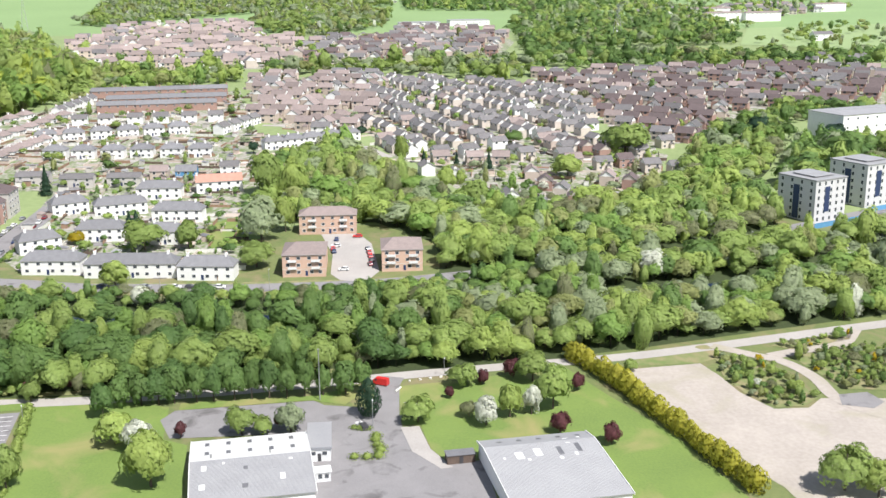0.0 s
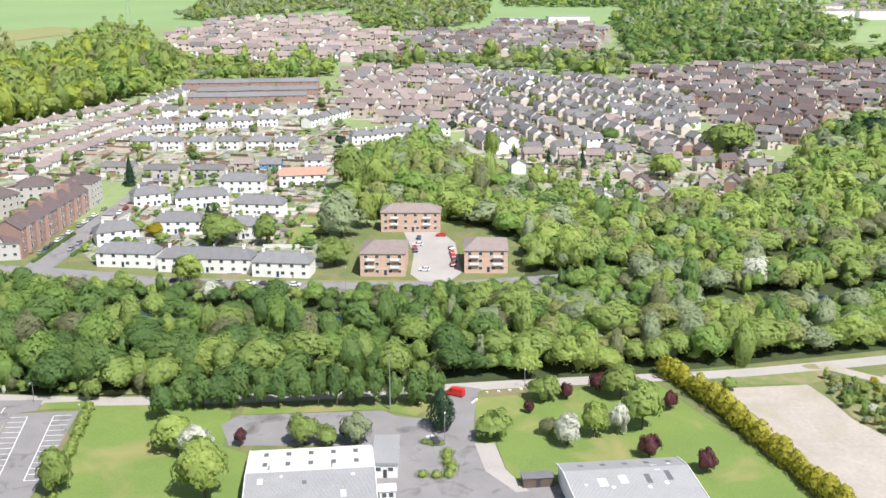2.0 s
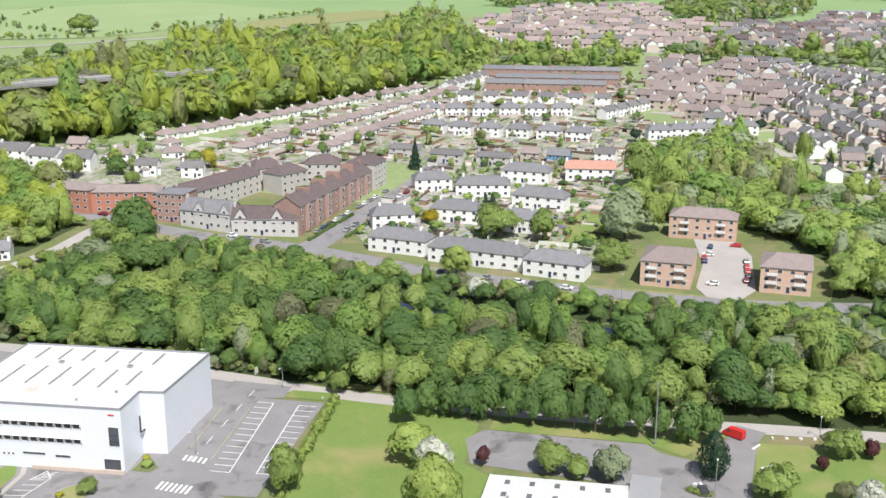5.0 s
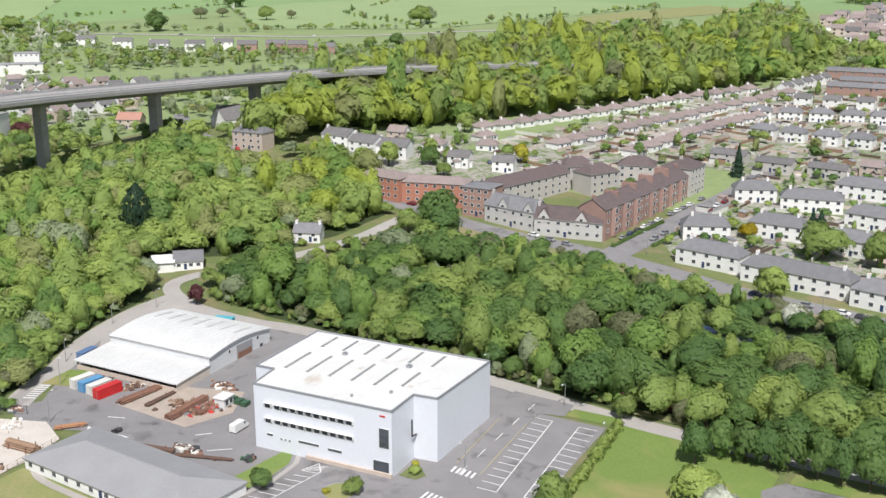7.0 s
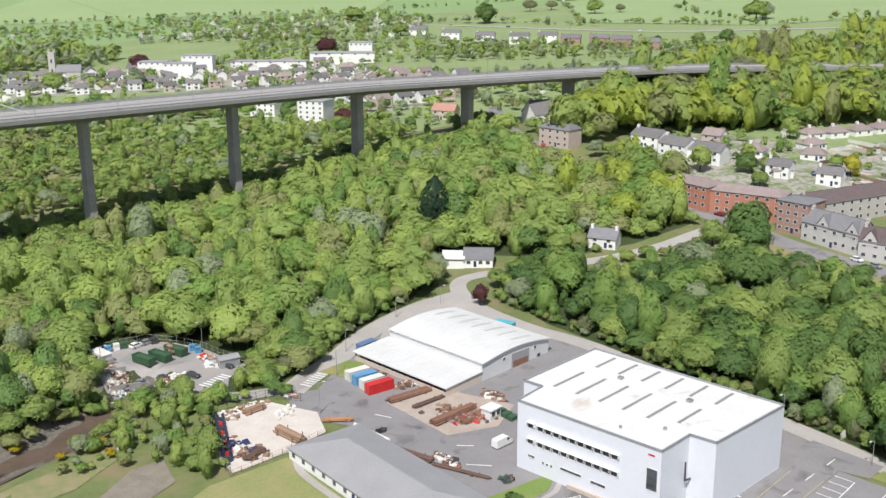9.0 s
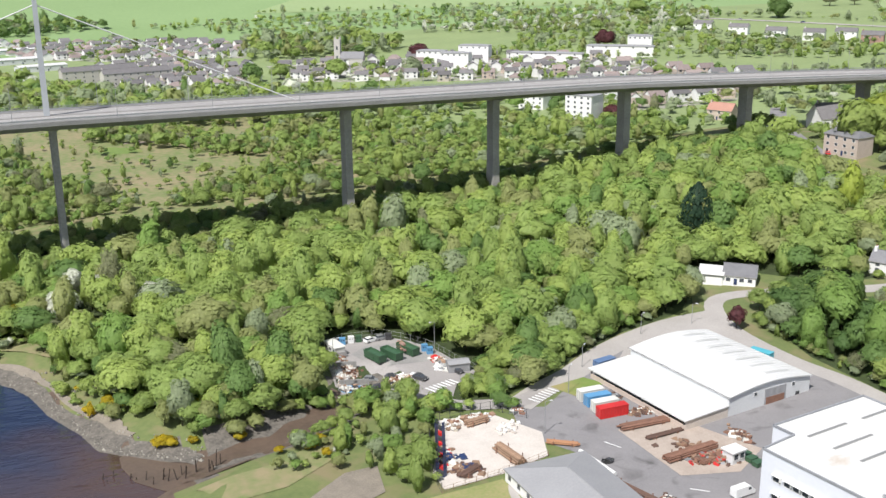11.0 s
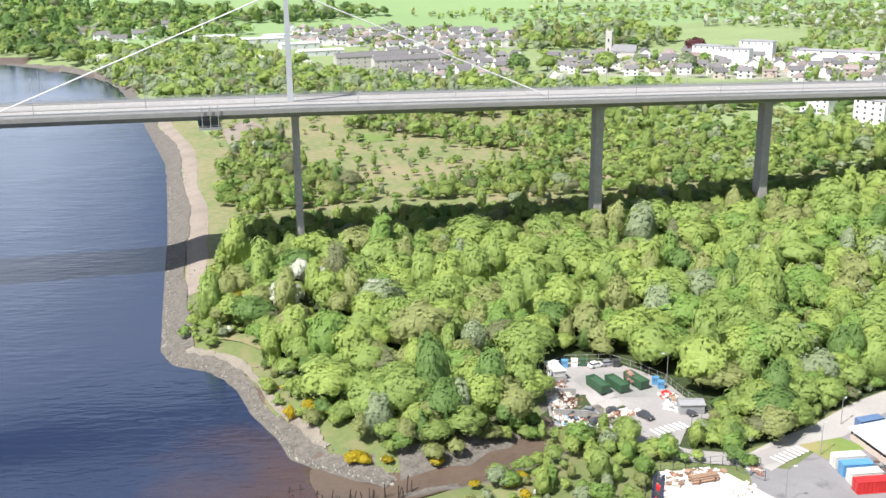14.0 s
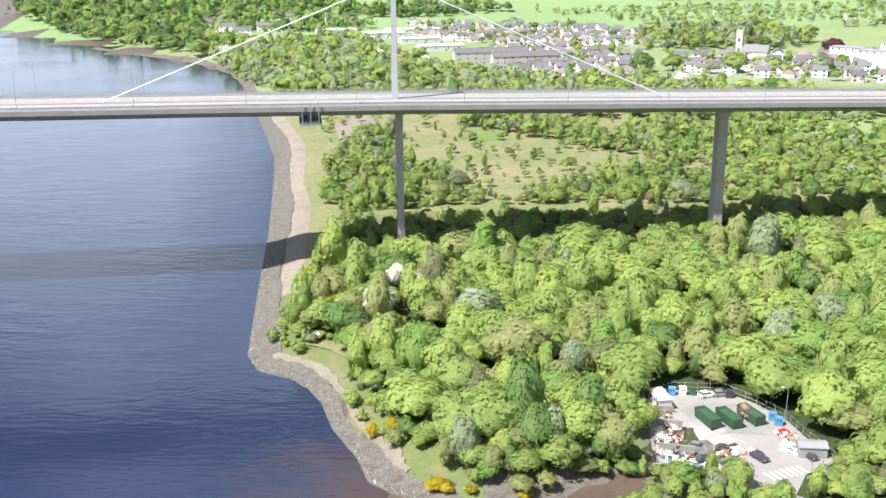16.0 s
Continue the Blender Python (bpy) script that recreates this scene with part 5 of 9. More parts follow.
VILLAGE = [(398, 58), (440, 52), (500, 60), (560, 70), (575, 120), (572, 190), (548, 195), (545, 165), (425, 150), (412, 140)]
sheet("ground", VILLAGE, "gardens", "gardens and drives round the white houses", "gardens", up=0.05, cell=14)
wood("garden_shrubs", VILLAGE, 7.0, 3.6, MIX_SHADY, "hedges and small trees in the white houses' gardens", seed=66, shrub=0.4, bare=0.35, avoid=(([(404, 160), (470, 157), (575, 158)], 8),))
TOWNS = ([(156, 1012), (245, 1050), (303, 964), (290, 850), (219, 830), (175, 880)], [(92, 1295), (144, 1281), (270, 1265), (336, 1149), (314, 1040), (210, 1070), (103, 1160)], [(315, 960), (405, 917), (480, 880), (579, 766), (545, 690), (470, 690), (430, 740), (306, 843)], [(440, 560), (520, 560), (600, 640), (560, 690), (470, 680)])
for i, poly in enumerate(TOWNS):
    wood("garden_shrubs", poly, 15, 7.5, MIX_MIXED, "trees among the houses of the far town", seed=70 + i, shrub=0.3, bare=0.25)
    sheet("ground", poly, "gardens", "streets, yards and gardens of the far town", "gardens", up=0.06, cell=25)
for poly in (EST_GREY, EST_BROWN, EST_RED, EST_FAR_L, EST_FAR_R, [(470, 250), (537, 292), (600, 282), (770, 252), (880, 222), (900, 110), (690, 75), (640, 0), (590, 60), (545, 60), (545, 190), (475, 190)], [(480, -60), (600, -20), (600, -120), (640, -150), (600, -170), (520, -138), (485, -100)]):
    sheet("ground", poly, "gardens", "house gardens, drives and paving", "gardens", up=0.05, cell=16)


def garden_clutter(poly, angle, n, seed, roads=()):
    """Fences, low walls, sheds and paved patches of many small gardens, too many to count."""
    rng, g = random.Random(seed), Geo()
    xs, ys = [p[0] for p in poly], [p[1] for p in poly]
    k = 0
    while k < n:
        x, y = rng.uniform(min(xs), max(xs)), rng.uniform(min(ys), max(ys))
        if not inside(poly, x, y):
            continue
        k += 1
        m = at(x, y, angle + rng.choice((0, 90)) + rng.uniform(-6, 6))
        pick = rng.random()
        if pick < 0.55:
            a = rng.uniform(4, 9)
            g.box(-a, a, -0.08, 0.08, -0.3, rng.uniform(0.9, 1.8), rng.choice(("timber", "tanbrick", "cream", "creamwall", "hutwood")), m)
        elif pick < 0.75:
            a, b, h = rng.uniform(1.2, 2.6), rng.uniform(1.0, 1.8), rng.uniform(1.9, 2.4)
            g.box(-a, a, -b, b, -0.3, h, rng.choice(("timber", "cream", "tanbrick", "greywall")), m)
            g.add([m @ Vector(p) for p in ((-a - 0.2, -b - 0.2, h - 0.05), (a + 0.2, -b - 0.2, h - 0.05), (a + 0.2, b + 0.2, h + 0.5), (-a - 0.2, b + 0.2, h + 0.5))], [(0, 1, 2, 3)], rng.choice(("slate", "browntile", "membrane")))
        else:
            a, b = rng.uniform(1.5, 4), rng.uniform(1.5, 5)
            g.box(-a, a, -b, b, -0.3, 0.16, rng.choice(("concrete", "palegravel", "tanbrick", "oldroad", "asphalt")), m)
    solid("garden_clutter", g, "garden fences, sheds and paved patches between houses", "gardens", kind="stuff")


BUNGALOWS = [(480, 250), (537, 292), (600, 282), (770, 252), (880, 222), (900, 110), (690, 75), (640, 0), (590, 60), (545, 60), (560, 190), (545, 205), (500, 215)]
M["cream"] = mat("cream_paint", (0.72, 0.71, 0.66), rough=0.5, random_=0.05)
M["palegravel"] = mat("pale_gravel", (0.6, 0.555, 0.51), (0.46, 0.415, 0.375), scale=0.25, fine=2.5, bump=0.3)
M["hutwood"] = mat("brown_boards", (0.14, 0.1, 0.08), (0.09, 0.065, 0.05), scale=0.6, fine=4)
M["membrane"] = mat("grey_roof_membrane", (0.31, 0.31, 0.32), (0.25, 0.25, 0.26), rough=0.6, scale=0.15, fine=2, bump=0.05)
EDGE = [(480, -60), (600, -20), (600, -120), (640, -150), (600, -170), (520, -138), (485, -100)]
wood("garden_shrubs", EDGE, 9.0, 5.5, MIX_MIXED, "garden trees and bushes at the estate's edge", seed=77, shrub=0.3, bare=0.4)
for i, (poly, angle, n) in enumerate(((EDGE, -10, 160), (BUNGALOWS, -7, 900), (EST_GREY, 20, 700), (EST_BROWN, 75, 350), (EST_RED, 60, 500), (VILLAGE, -4, 200))):
    garden_clutter(poly, angle, n, 200 + i)


# ---------------------------------------------------------------- single trees
TREE_NAMES = {"l_mid": "leafy green broadleaf tree in spring", "l_bright": "yellow-green broadleaf tree in fresh leaf", "l_dark": "dense dark green broadleaf tree", "l_pale": "pale green tree with catkins", "l_bare": "grey-brown tree still nearly bare",
              "l_white": "hawthorn covered in white blossom", "l_copper": "small copper-leaved purple tree", "l_fir": "dark green conifer with dense needles", "l_gorse": "gorse bush in yellow flower", "l_gold": "shaggy golden conifer beside a hedge", "l_deep": "blue-green broadleaf tree in a row along the lane"}
PROTO = {}


def tree(x, y, w, h, key, shape="round"):
    """A single tree: tapered trunk with limbs, and a crown of leaf clumps."""
    rng = np.random.default_rng(int(x * 31 + y * 17) % 9973)
    pk = (key, shape, int(rng.integers(0, 2)))
    if pk not in PROTO:
        form = lobes(RNG, 8.0, 7.6)
        t, face = leaves(RNG, 8.0, 7.6, 1100, 0.62, shape, form)
        s = Soup([key])
        lift = -0.35 if shape == "round" else 0.2
        s.add(t.reshape(-1, 3) + [0, 0, lift], np.arange(t.shape[0] * 3).reshape(-1, 3), key, face)
        if shape == "round":
            v, f, d = body(*form, 8.0, 7.6, 10, 6)
            s.add(v + [0, 0, lift], f, key, d)
        else:
            s.add(CORE_V * [0.5, 0.5, 0.9] + [0, 0, lift], CORE_F, key)
        g = Geo().tube((0, 0, -0.6), (0.1, 0, 2.4), 0.24, 0.17, "bark", 7).tube((0.1, 0, 2.4), (0, 0.1, 5.8), 0.17, 0.06, "bark", 6)
        for i in range(5):
            a = i * 1.3
            g.tube((0.1, 0, 1.8 + 0.35 * i), (math.cos(a) * 1.9, math.sin(a) * 1.9, 3.6 + 0.45 * i), 0.09, 0.03, "bark", 5)
        PROTO[pk] = (s.mesh("crown"), g.mesh("trunk"))
    root = thing("tree" if h > 2.2 else "bush", at(x, y, float(rng.uniform(0, 360))) @ Matrix.Diagonal((w / 8, w / 8, h / 8, 1)), TREE_NAMES[key], "tree" if h > 2.2 else "bush")
    part("crown", PROTO[pk][0], root)
    part("trunk", PROTO[pk][1], root)
    return root


tree(271.2, -10.3, 9.2, 8.9, "l_mid")
tree(286.5, -20.0, 3.0, 4.3, "l_copper")
tree(294.6, -24.5, 8.8, 8.4, "l_mid")
tree(295.7, -30.8, 4.4, 5.5, "l_copper")
tree(300.0, -40.4, 6.2, 6.7, "l_copper")
tree(296.6, -45.8, 10.6, 11.1, "l_mid")
tree(276.9, -48.7, 11.1, 15.4, "l_mid")
tree(272.4, -35.9, 7.3, 11.4, "l_bright")
tree(273.7, -42.2, 5.8, 10.1, "l_white")
tree(267.9, -28.8, 7.2, 9.8, "l_white")
tree(273.6, -24.6, 5.4, 5.2, "l_bare")
tree(261.6, -48.2, 5.6, 7.4, "l_copper")
tree(254.3, -60.6, 5.5, 7.3, "l_copper")
tree(288.7, -58.0, 4.4, 6.6, "l_copper")
tree(275.6, 3.2, 7.2, 12.0, "l_fir", 'column')
tree(264.1, 70.0, 12.1, 10.6, "l_bright")
tree(258.4, 62.5, 9.3, 10.4, "l_white")
tree(240.4, 56.2, 12.6, 17.7, "l_bright")
tree(267.2, 37.3, 8.2, 9.8, "l_mid")
tree(266.8, 31.6, 5.6, 6.1, "l_mid")
tree(267.6, 24.2, 8.1, 9.8, "l_pale")
tree(270.9, 27.7, 2.8, 4.4, "l_copper")
tree(266.4, 53.4, 3.8, 5.5, "l_copper")
tree(241.4, 91.0, 7.9, 13.7, "l_mid")
tree(293.2, 100.6, 6.0, 7.6, "l_mid")
tree(301.3, 104.1, 5.4, 5.1, "l_copper")
tree(301.3, 93.1, 5.4, 4.6, "l_copper")
tree(301.9, -76.8, 4.6, 4.6, "l_mid")
tree(225.4, -110.8, 13.3, 13.1, "l_mid")
tree(221.5, -117.3, 10.4, 11.2, "l_bright")
# row along the lane: deep green leaves, darkened further for the cloud shade there
tree(280.9, 77.2, 7.1, 11.6, "l_deep")
tree(288.0, 74.3, 7.4, 10.3, "l_dark")
tree(288.3, 68.1, 7.9, 11.1, "l_dark")
tree(288.6, 63.3, 8.4, 12.0, "l_deep")
tree(288.9, 58.9, 6.9, 12.7, "l_dark")
tree(289.1, 52.6, 7.4, 13.6, "l_dark")
tree(289.4, 47.9, 7.7, 12.8, "l_deep")
tree(289.7, 41.9, 7.7, 12.5, "l_dark")
tree(290.0, 37.0, 5.7, 13.6, "l_dark")
tree(290.3, 32.0, 7.6, 13.7, "l_deep")
tree(290.6, 26.9, 8.2, 11.7, "l_dark")
tree(290.9, 21.8, 6.8, 13.9, "l_dark")
tree(291.2, 16.5, 5.9, 10.6, "l_dark")
tree(291.5, 9.9, 8.3, 11.8, "l_dark")
tree(291.8, 5.2, 6.4, 12.1, "l_dark")
for x, y, w, h in MAY_TREES:
    tree(x, y, w, h, "l_white")
tree(142.1, 408.8, 6.2, 6.3, "l_bright")
tree(395.1, 230.2, 17.6, 16.8, "l_dark")
tree(327.2, 323.0, 13.0, 21.0, "l_fir", "column")
tree(291.2, 250.5, 6.0, 7.7, "l_copper")
tree(426.3, 231.6, 6.6, 7.1, "l_mid")
tree(369.6, 84.5, 7.7, 8.7, "l_white")
tree(388.5, 97.7, 12.2, 13.1, "l_bright")
tree(455.7, 103.4, 11.8, 12.8, "l_fir", 'cone')
tree(438.0, 96.6, 17.0, 15.2, "l_mid")
tree(457.9, 106.9, 8.3, 12.3, "l_fir", 'cone')
tree(436.4, 78.4, 10.1, 15.0, "l_mid")
tree(537.7, 165.2, 8.6, 16.1, "l_fir", 'cone')
tree(411.3, 47.7, 15.6, 12.4, "l_mid")
tree(448.4, 49.1, 20.4, 20.8, "l_pale")
tree(462.3, 40.0, 10.5, 18.9, "l_bright")
tree(515.9, 39.9, 15.7, 24.0, "l_bright")
tree(529.7, 54.8, 18.8, 26.1, "l_mid")
tree(346.3, -18.1, 13.9, 16.0, "l_mid")
tree(351.7, -26.7, 5.3, 7.6, "l_white")
tree(456.3, 136.1, 5.8, 5.7, "l_bright")
tree(448.8, 127.3, 7.1, 6.6, "l_gorse")
for x, y, w, h, key in ((350.6, 259.6, 3.8, 3.4, "l_bright"), (346.5, 264, 6, 6.5, "l_mid"), (351.5, 245.5, 6, 5, "l_bright"), (358.5, 243.5, 6, 5, "l_mid"), (345, 247.2, 5, 4.5, "l_bright")):
    tree(x, y, w, h, key)
for x, y, w, h, key in ((499, 257, 9, 10, "l_gold"), (537, 315, 10, 13, "l_bright"), (473, 279, 9, 9, "l_mid"), (479, 295, 8, 9, "l_bright"), (462, 283, 9, 10, "l_dark"), (452, 268, 8, 8, "l_mid"), (505, 268, 7, 7, "l_mid"), (448, 296, 11, 13, "l_bright"), (400, 236, 12, 13, "l_dark"), (389, 222, 13, 14, "l_deep"), (384, 236, 10, 11, "l_mid"), (488, 187, 9, 9, "l_mid"), (470, 192, 12, 6, "l_mid"), (482, 192, 8, 8, "l_dark")):
    tree(x, y, w, h, key)
tree(549.1, 219.6, 6.6, 8.5, "l_dark")
tree(626.2, 70.7, 7.0, 8.3, "l_fir")
tree(676.9, 7.5, 7.6, 7.4, "l_fir")
tree(601.6, -144.7, 28.7, 22.3, "l_mid")
tree(552.6, -102.8, 17.6, 15.1, "l_bright")
tree(588.4, -15.6, 8.3, 19.2, "l_bright")
tree(641.9, -85.0, 11.8, 9.8, "l_dark")
tree(578.2, -45.3, 5.6, 9.5, "l_fir", 'cone')
tree(574.3, -62.7, 6.2, 10.8, "l_fir", 'cone')
tree(590.1, -27.7, 5.1, 8.3, "l_fir", 'cone')
tree(646.1, -239.1, 14.8, 16.0, "l_fir")
tree(525.9, -149.1, 9.5, 10.9, "l_bright")
tree(492.8, -47.1, 16.2, 18.0, "l_mid")
tree(529.2, -36.2, 11.5, 15.5, "l_bright")
tree(581.8, -268.7, 31.0, 18.6, "l_dark")
tree(623.7, -278.4, 14.7, 14.3, "l_fir")
for x, y, w, key in ((889, 983, 30, "l_dark"), (1045, 1083, 20, "l_bare"), (1078, 1077, 18, "l_bare"), (1067, 985, 24, "l_mid"), (1101, 974, 16, "l_bare"), (1223, 1204, 34, "l_dark"), (1101, 766, 30, "l_mid"), (1125, 775, 26, "l_pale"), (806, 1137, 24, "l_mid"), (345, 838, 20, "l_mid"), (396, 805, 18, "l_pale"),
                     (436, 895, 20, "l_copper"), (283, 864, 20, "l_dark"), (306, 866, 17, "l_mid"), (595, 850, 22, "l_copper"), (735, 935, 20, "l_mid"), (420, 538, 13, "l_copper"), (893, 640, 16, "l_dark"), (872, 655, 14, "l_mid")):
    tree(x, y, w, w * 0.85, key)
for x, y, w in ((121.5, 271.7, 4), (125, 269, 3.5), (127.3, 267.5, 4.5), (130.6, 249, 4.5), (132.6, 248, 4), (148, 245.3, 3.6), (137.5, 246.6, 2.8), (161, 229, 3.5), (164, 232, 3), (116, 274, 3), (154, 230, 2.6)):
    tree(x, y, w, w * 0.7, "l_gorse")


def hedge(name, line, width, height, key, label, n=46, size=0.5, wavy=0.25):
    """A clipped or shaggy hedge along a line: overlapping clumps of leaves round woody cores."""
    rng = np.random.default_rng(len(line) * 91 + int(abs(line[0][0])))
    s, c, o = Soup([key]), Soup([key]), np.array([line[0][0], line[0][1], gz(*line[0])])
    root = thing(name, pose(*o), label, "hedge")
    t, face = leaves(rng, 8.0, 8.0, n, size * 8 / width, "column")
    for p in resample(line, width * 0.55):
        a = rng.uniform(0, math.tau)
        rot = np.array([[math.cos(a), math.sin(a), 0], [-math.sin(a), math.cos(a), 0], [0, 0, 1]])
        sc = np.array([width / 8, width / 8, height / 8]) * rng.uniform(1 - wavy, 1 + wavy * 0.6)
        b = np.array([p.x + rng.uniform(-0.15, 0.15) * width, p.y + rng.uniform(-0.15, 0.15) * width, gz(p.x, p.y) - 0.2]) - o
        v = (t.reshape(-1, 3) @ rot) * sc * [1.3, 1.3, 1.0] + b
        s.add(v, np.arange(len(v)).reshape(-1, 3), key, face @ rot)
        c.add((CORE_V @ rot) * sc * [1.25, 1.25, 1] + b, CORE_F, key)
    part("foliage", s.mesh("foliage"), root)
    part("woody_core", c.mesh("woody_core"), root)
    return root


hedge("hedge", [(313, -60.8), (300, -66), (288.5, -71), (274, -75.6), (260, -80), (243, -85), (226.5, -89)], 4.6, 6.6, "l_gold", "tall shaggy golden conifer hedge beside bare ground", n=260, size=0.6)
hedge("hedge", [(289, 99.5), (282, 98.6), (266, 95.9), (253, 94), (238, 91)], 2.4, 2.2, "l_bright", "loose green hedge along the car park", n=90, size=0.45, wavy=0.45)
hedge("hedge", [(251, 7.4), (250.8, 4), (251.4, 0.6), (254, -0.3), (258, 0.8), (263, 1.2)], 3.4, 1.9, "l_bright", "clipped yellow-green hedge round a yard corner", n=170, size=0.34, wavy=0.08)
hedge("hedge", [(268.5, 7.5), (268, 3.5)], 2.2, 1.3, "l_mid", "short clipped hedge beside the drive", n=120, size=0.34, wavy=0.08)
tree(228.2, 131.6, 4.6, 4.4, "l_mid")
tree(225.0, 136.4, 2.2, 1.6, "l_gold")
tree(243.0, 126.4, 3.2, 2.2, "l_bright")
tree(245.2, 128.0, 2.4, 1.8, "l_gold")
tree(219.0, 149.6, 5.6, 5.4, "l_dark")
hedge("hedge", [(412, 164), (430, 163.2), (450, 162)], 1.6, 1.5, "l_dark", "clipped garden hedge along the street", n=70, size=0.35)
hedge("hedge", [(420, 152), (440, 151), (462, 150)], 1.6, 1.5, "l_dark", "clipped garden hedge along the street", n=70, size=0.35)


# ---------------------------------------------------------------- roads, yards and shore
ribbon("road", LANE, 5.6, "oldroad", "pale worn asphalt lane beside the woods", "road")
ribbon("road", MAIN_ROAD, 9.0, "asphalt", "grey asphalt road through the village", "road", up=0.09)
ribbon("road", [(404, 160), (430, 158.5), (470, 157), (505, 155.5), (540, 156), (575, 158)], 11.5, "asphalt", "wide grey side street with parked cars", "road", up=0.1)
ribbon("road", [(500, 246), (534, 241), (615, 230), (670, 222), (745, 208)], 7, "oldroad", "pale street between bungalows", "road", up=0.1)
ribbon("road", [(272, -1.5), (285, -1.8), (297, -2.4), (303, -4)], 7.4, "asphalt", "grey drive from the lane to the yard", "road", up=0.1)
ribbon("canal_water", CANAL_N, 10, "water", "still dark canal water between trees", "canal", up=0.05)
ribbon("canal_water", CANAL_S, 11, "water", "still dark canal water between trees", "canal", up=0.05)
sheet("ground", [(290, 98.8), (290.1, 70.2), (286.2, 60), (266, 58), (262, 51), (236, 48), (222, 50), (222, 96), (237, 92), (262, 96)], "lawn", "mown lawn with worn patches", "lawn")
sheet("ground", [(277.8, 61), (283.8, 57.9), (287.6, 19.1), (284.3, 15.8), (282, 5), (275, 3), (266.9, 11.3), (266.5, 37), (266.3, 56.4)], "asphalt", "empty grey asphalt car park", "car park", up=0.09)
sheet("ground", [(276, 20), (278, 4), (276, -6), (272, -5.5), (257, -7.5), (246, -16), (248, -26), (214, -28), (214, 17.5), (260, 20)], "asphalt", "grey asphalt yard between sheds", "yard", up=0.07)
sheet("ground", [(268.4, -5.4), (268.7, -10.5), (255.1, -12.8), (244.6, -18), (244, -15), (254, -8)], "oldroad", "pale concrete hardstanding", "yard", up=0.11)
sheet("ground", [(296, -5.5), (298.5, -21.7), (306.5, -57.5), (289, -64.5), (256.5, -79), (210, -90), (205, -58), (254, -55), (250, -25), (245, -18), (255, -13), (269.5, -11), (270, -6)], "lawn", "mown green lawn with young trees", "lawn", up=0.05)
sheet("ground", [(303, -75), (306, -100), (296, -103), (284, -105), (272, -111), (272, -121), (278, -127), (276, -150), (262, -215), (205, -205), (205, -100), (228, -97), (240, -92), (270, -82)], "sand", "cleared bare sandy building plot", "bare ground", up=0.06)
sheet("ground", [(306, -75), (316, -80), (322, -106), (312, -110), (306, -100)], "marsh", "rough grass verge", "verge", up=0.05)
ribbon("path", [(320, -108), (312, -118), (305.6, -126), (293, -131), (278, -131.4), (268, -137), (255, -150)], 4.5, "sand", "sandy track through scrub", "track", up=0.12)
ribbon("path", [(330, -160), (318, -150), (314, -136), (310, -124)], 5, "sand", "sandy track through scrub", "track", up=0.1)
sheet("ground", [(270, -139), (273, -131), (280, -133), (281, -142), (274, -144)], "asphalt", "grey gravel patch beside the track", "gravel", up=0.15)
for i, poly in enumerate(([(311, -106), (306, -121), (293, -125), (278, -126), (273, -120), (273, -112), (284, -106), (296, -104)], [(309, -130), (314, -142), (316, -165), (300, -190), (282, -148), (284, -136), (298, -133)], [(319, -127), (324, -144), (327, -158), (322, -155), (315, -133)])):
    sheet("ground", poly, "marsh", "rough grassy scrub island", "scrub", up=0.1)
    wood("scrub", poly, 2.9, 3.2, MIX_MIXED + (("l_gorse", 0.03),), "low green bushes on waste ground", seed=60 + i, shrub=0.6, bare=0.25)
ribbon("verge", [(311.5, 3), (306, 30), (301, 60), (298, 100)], 3, "marsh", "grassy verge under the trees", "verge", up=0.05)
sheet("ground", [(289, 57), (291, 20), (300, -1), (294, 4), (284, 10), (288, 20), (284, 57)], "lawn", "mown verge under a row of trees", "verge", up=0.1)
sheet("ground", [(471, 80), (492, 62), (480, 48), (444, 50), (437, 69)], "lawn", "bright green playing lawn", "lawn", up=0.1)
sheet("ground", [(456, 24), (456, 8), (440, 2), (402, -1), (390, 4), (392, 14), (400, 18), (425, 18)], "oldroad", "grey parking court between flats", "car park", up=0.12)


def shore_band(lo, hi, key, label, y0, y1, up=0.12, seed=0):
    """A strip of beach at a distance from the waterline, with an uneven edge."""
    rng = random.Random(seed)
    line = [p for p in resample(smooth_line(SHORE), 4.0) if y0 < p.y < y1]
    g, vs = Geo(), []
    for i, p in enumerate(line):
        d = (line[min(i + 3, len(line) - 1)] - line[max(i - 3, 0)]).normalized()
        n = Vector((-d.y, d.x))
        a, b = lo + rng.uniform(-0.3, 0.3), hi + rng.uniform(-0.5, 0.5) + 1.3 * math.sin(i * 0.21)
        for k in range(5):
            q = p + n * (a + (b - a) * k / 4)
            vs.append((q.x, q.y, gz(q.x, q.y) + up))
    g.add(vs, [(i * 5 + j, i * 5 + j + 5, i * 5 + j + 6, i * 5 + j + 1)[::-1] for i in range(len(line) - 1) for j in range(4)], key)
    ob = solid("shore", g, label, "shore", kind="structure")
    ob.data.polygons.foreach_set("use_smooth", np.ones(len(ob.data.polygons), bool))
    return ob


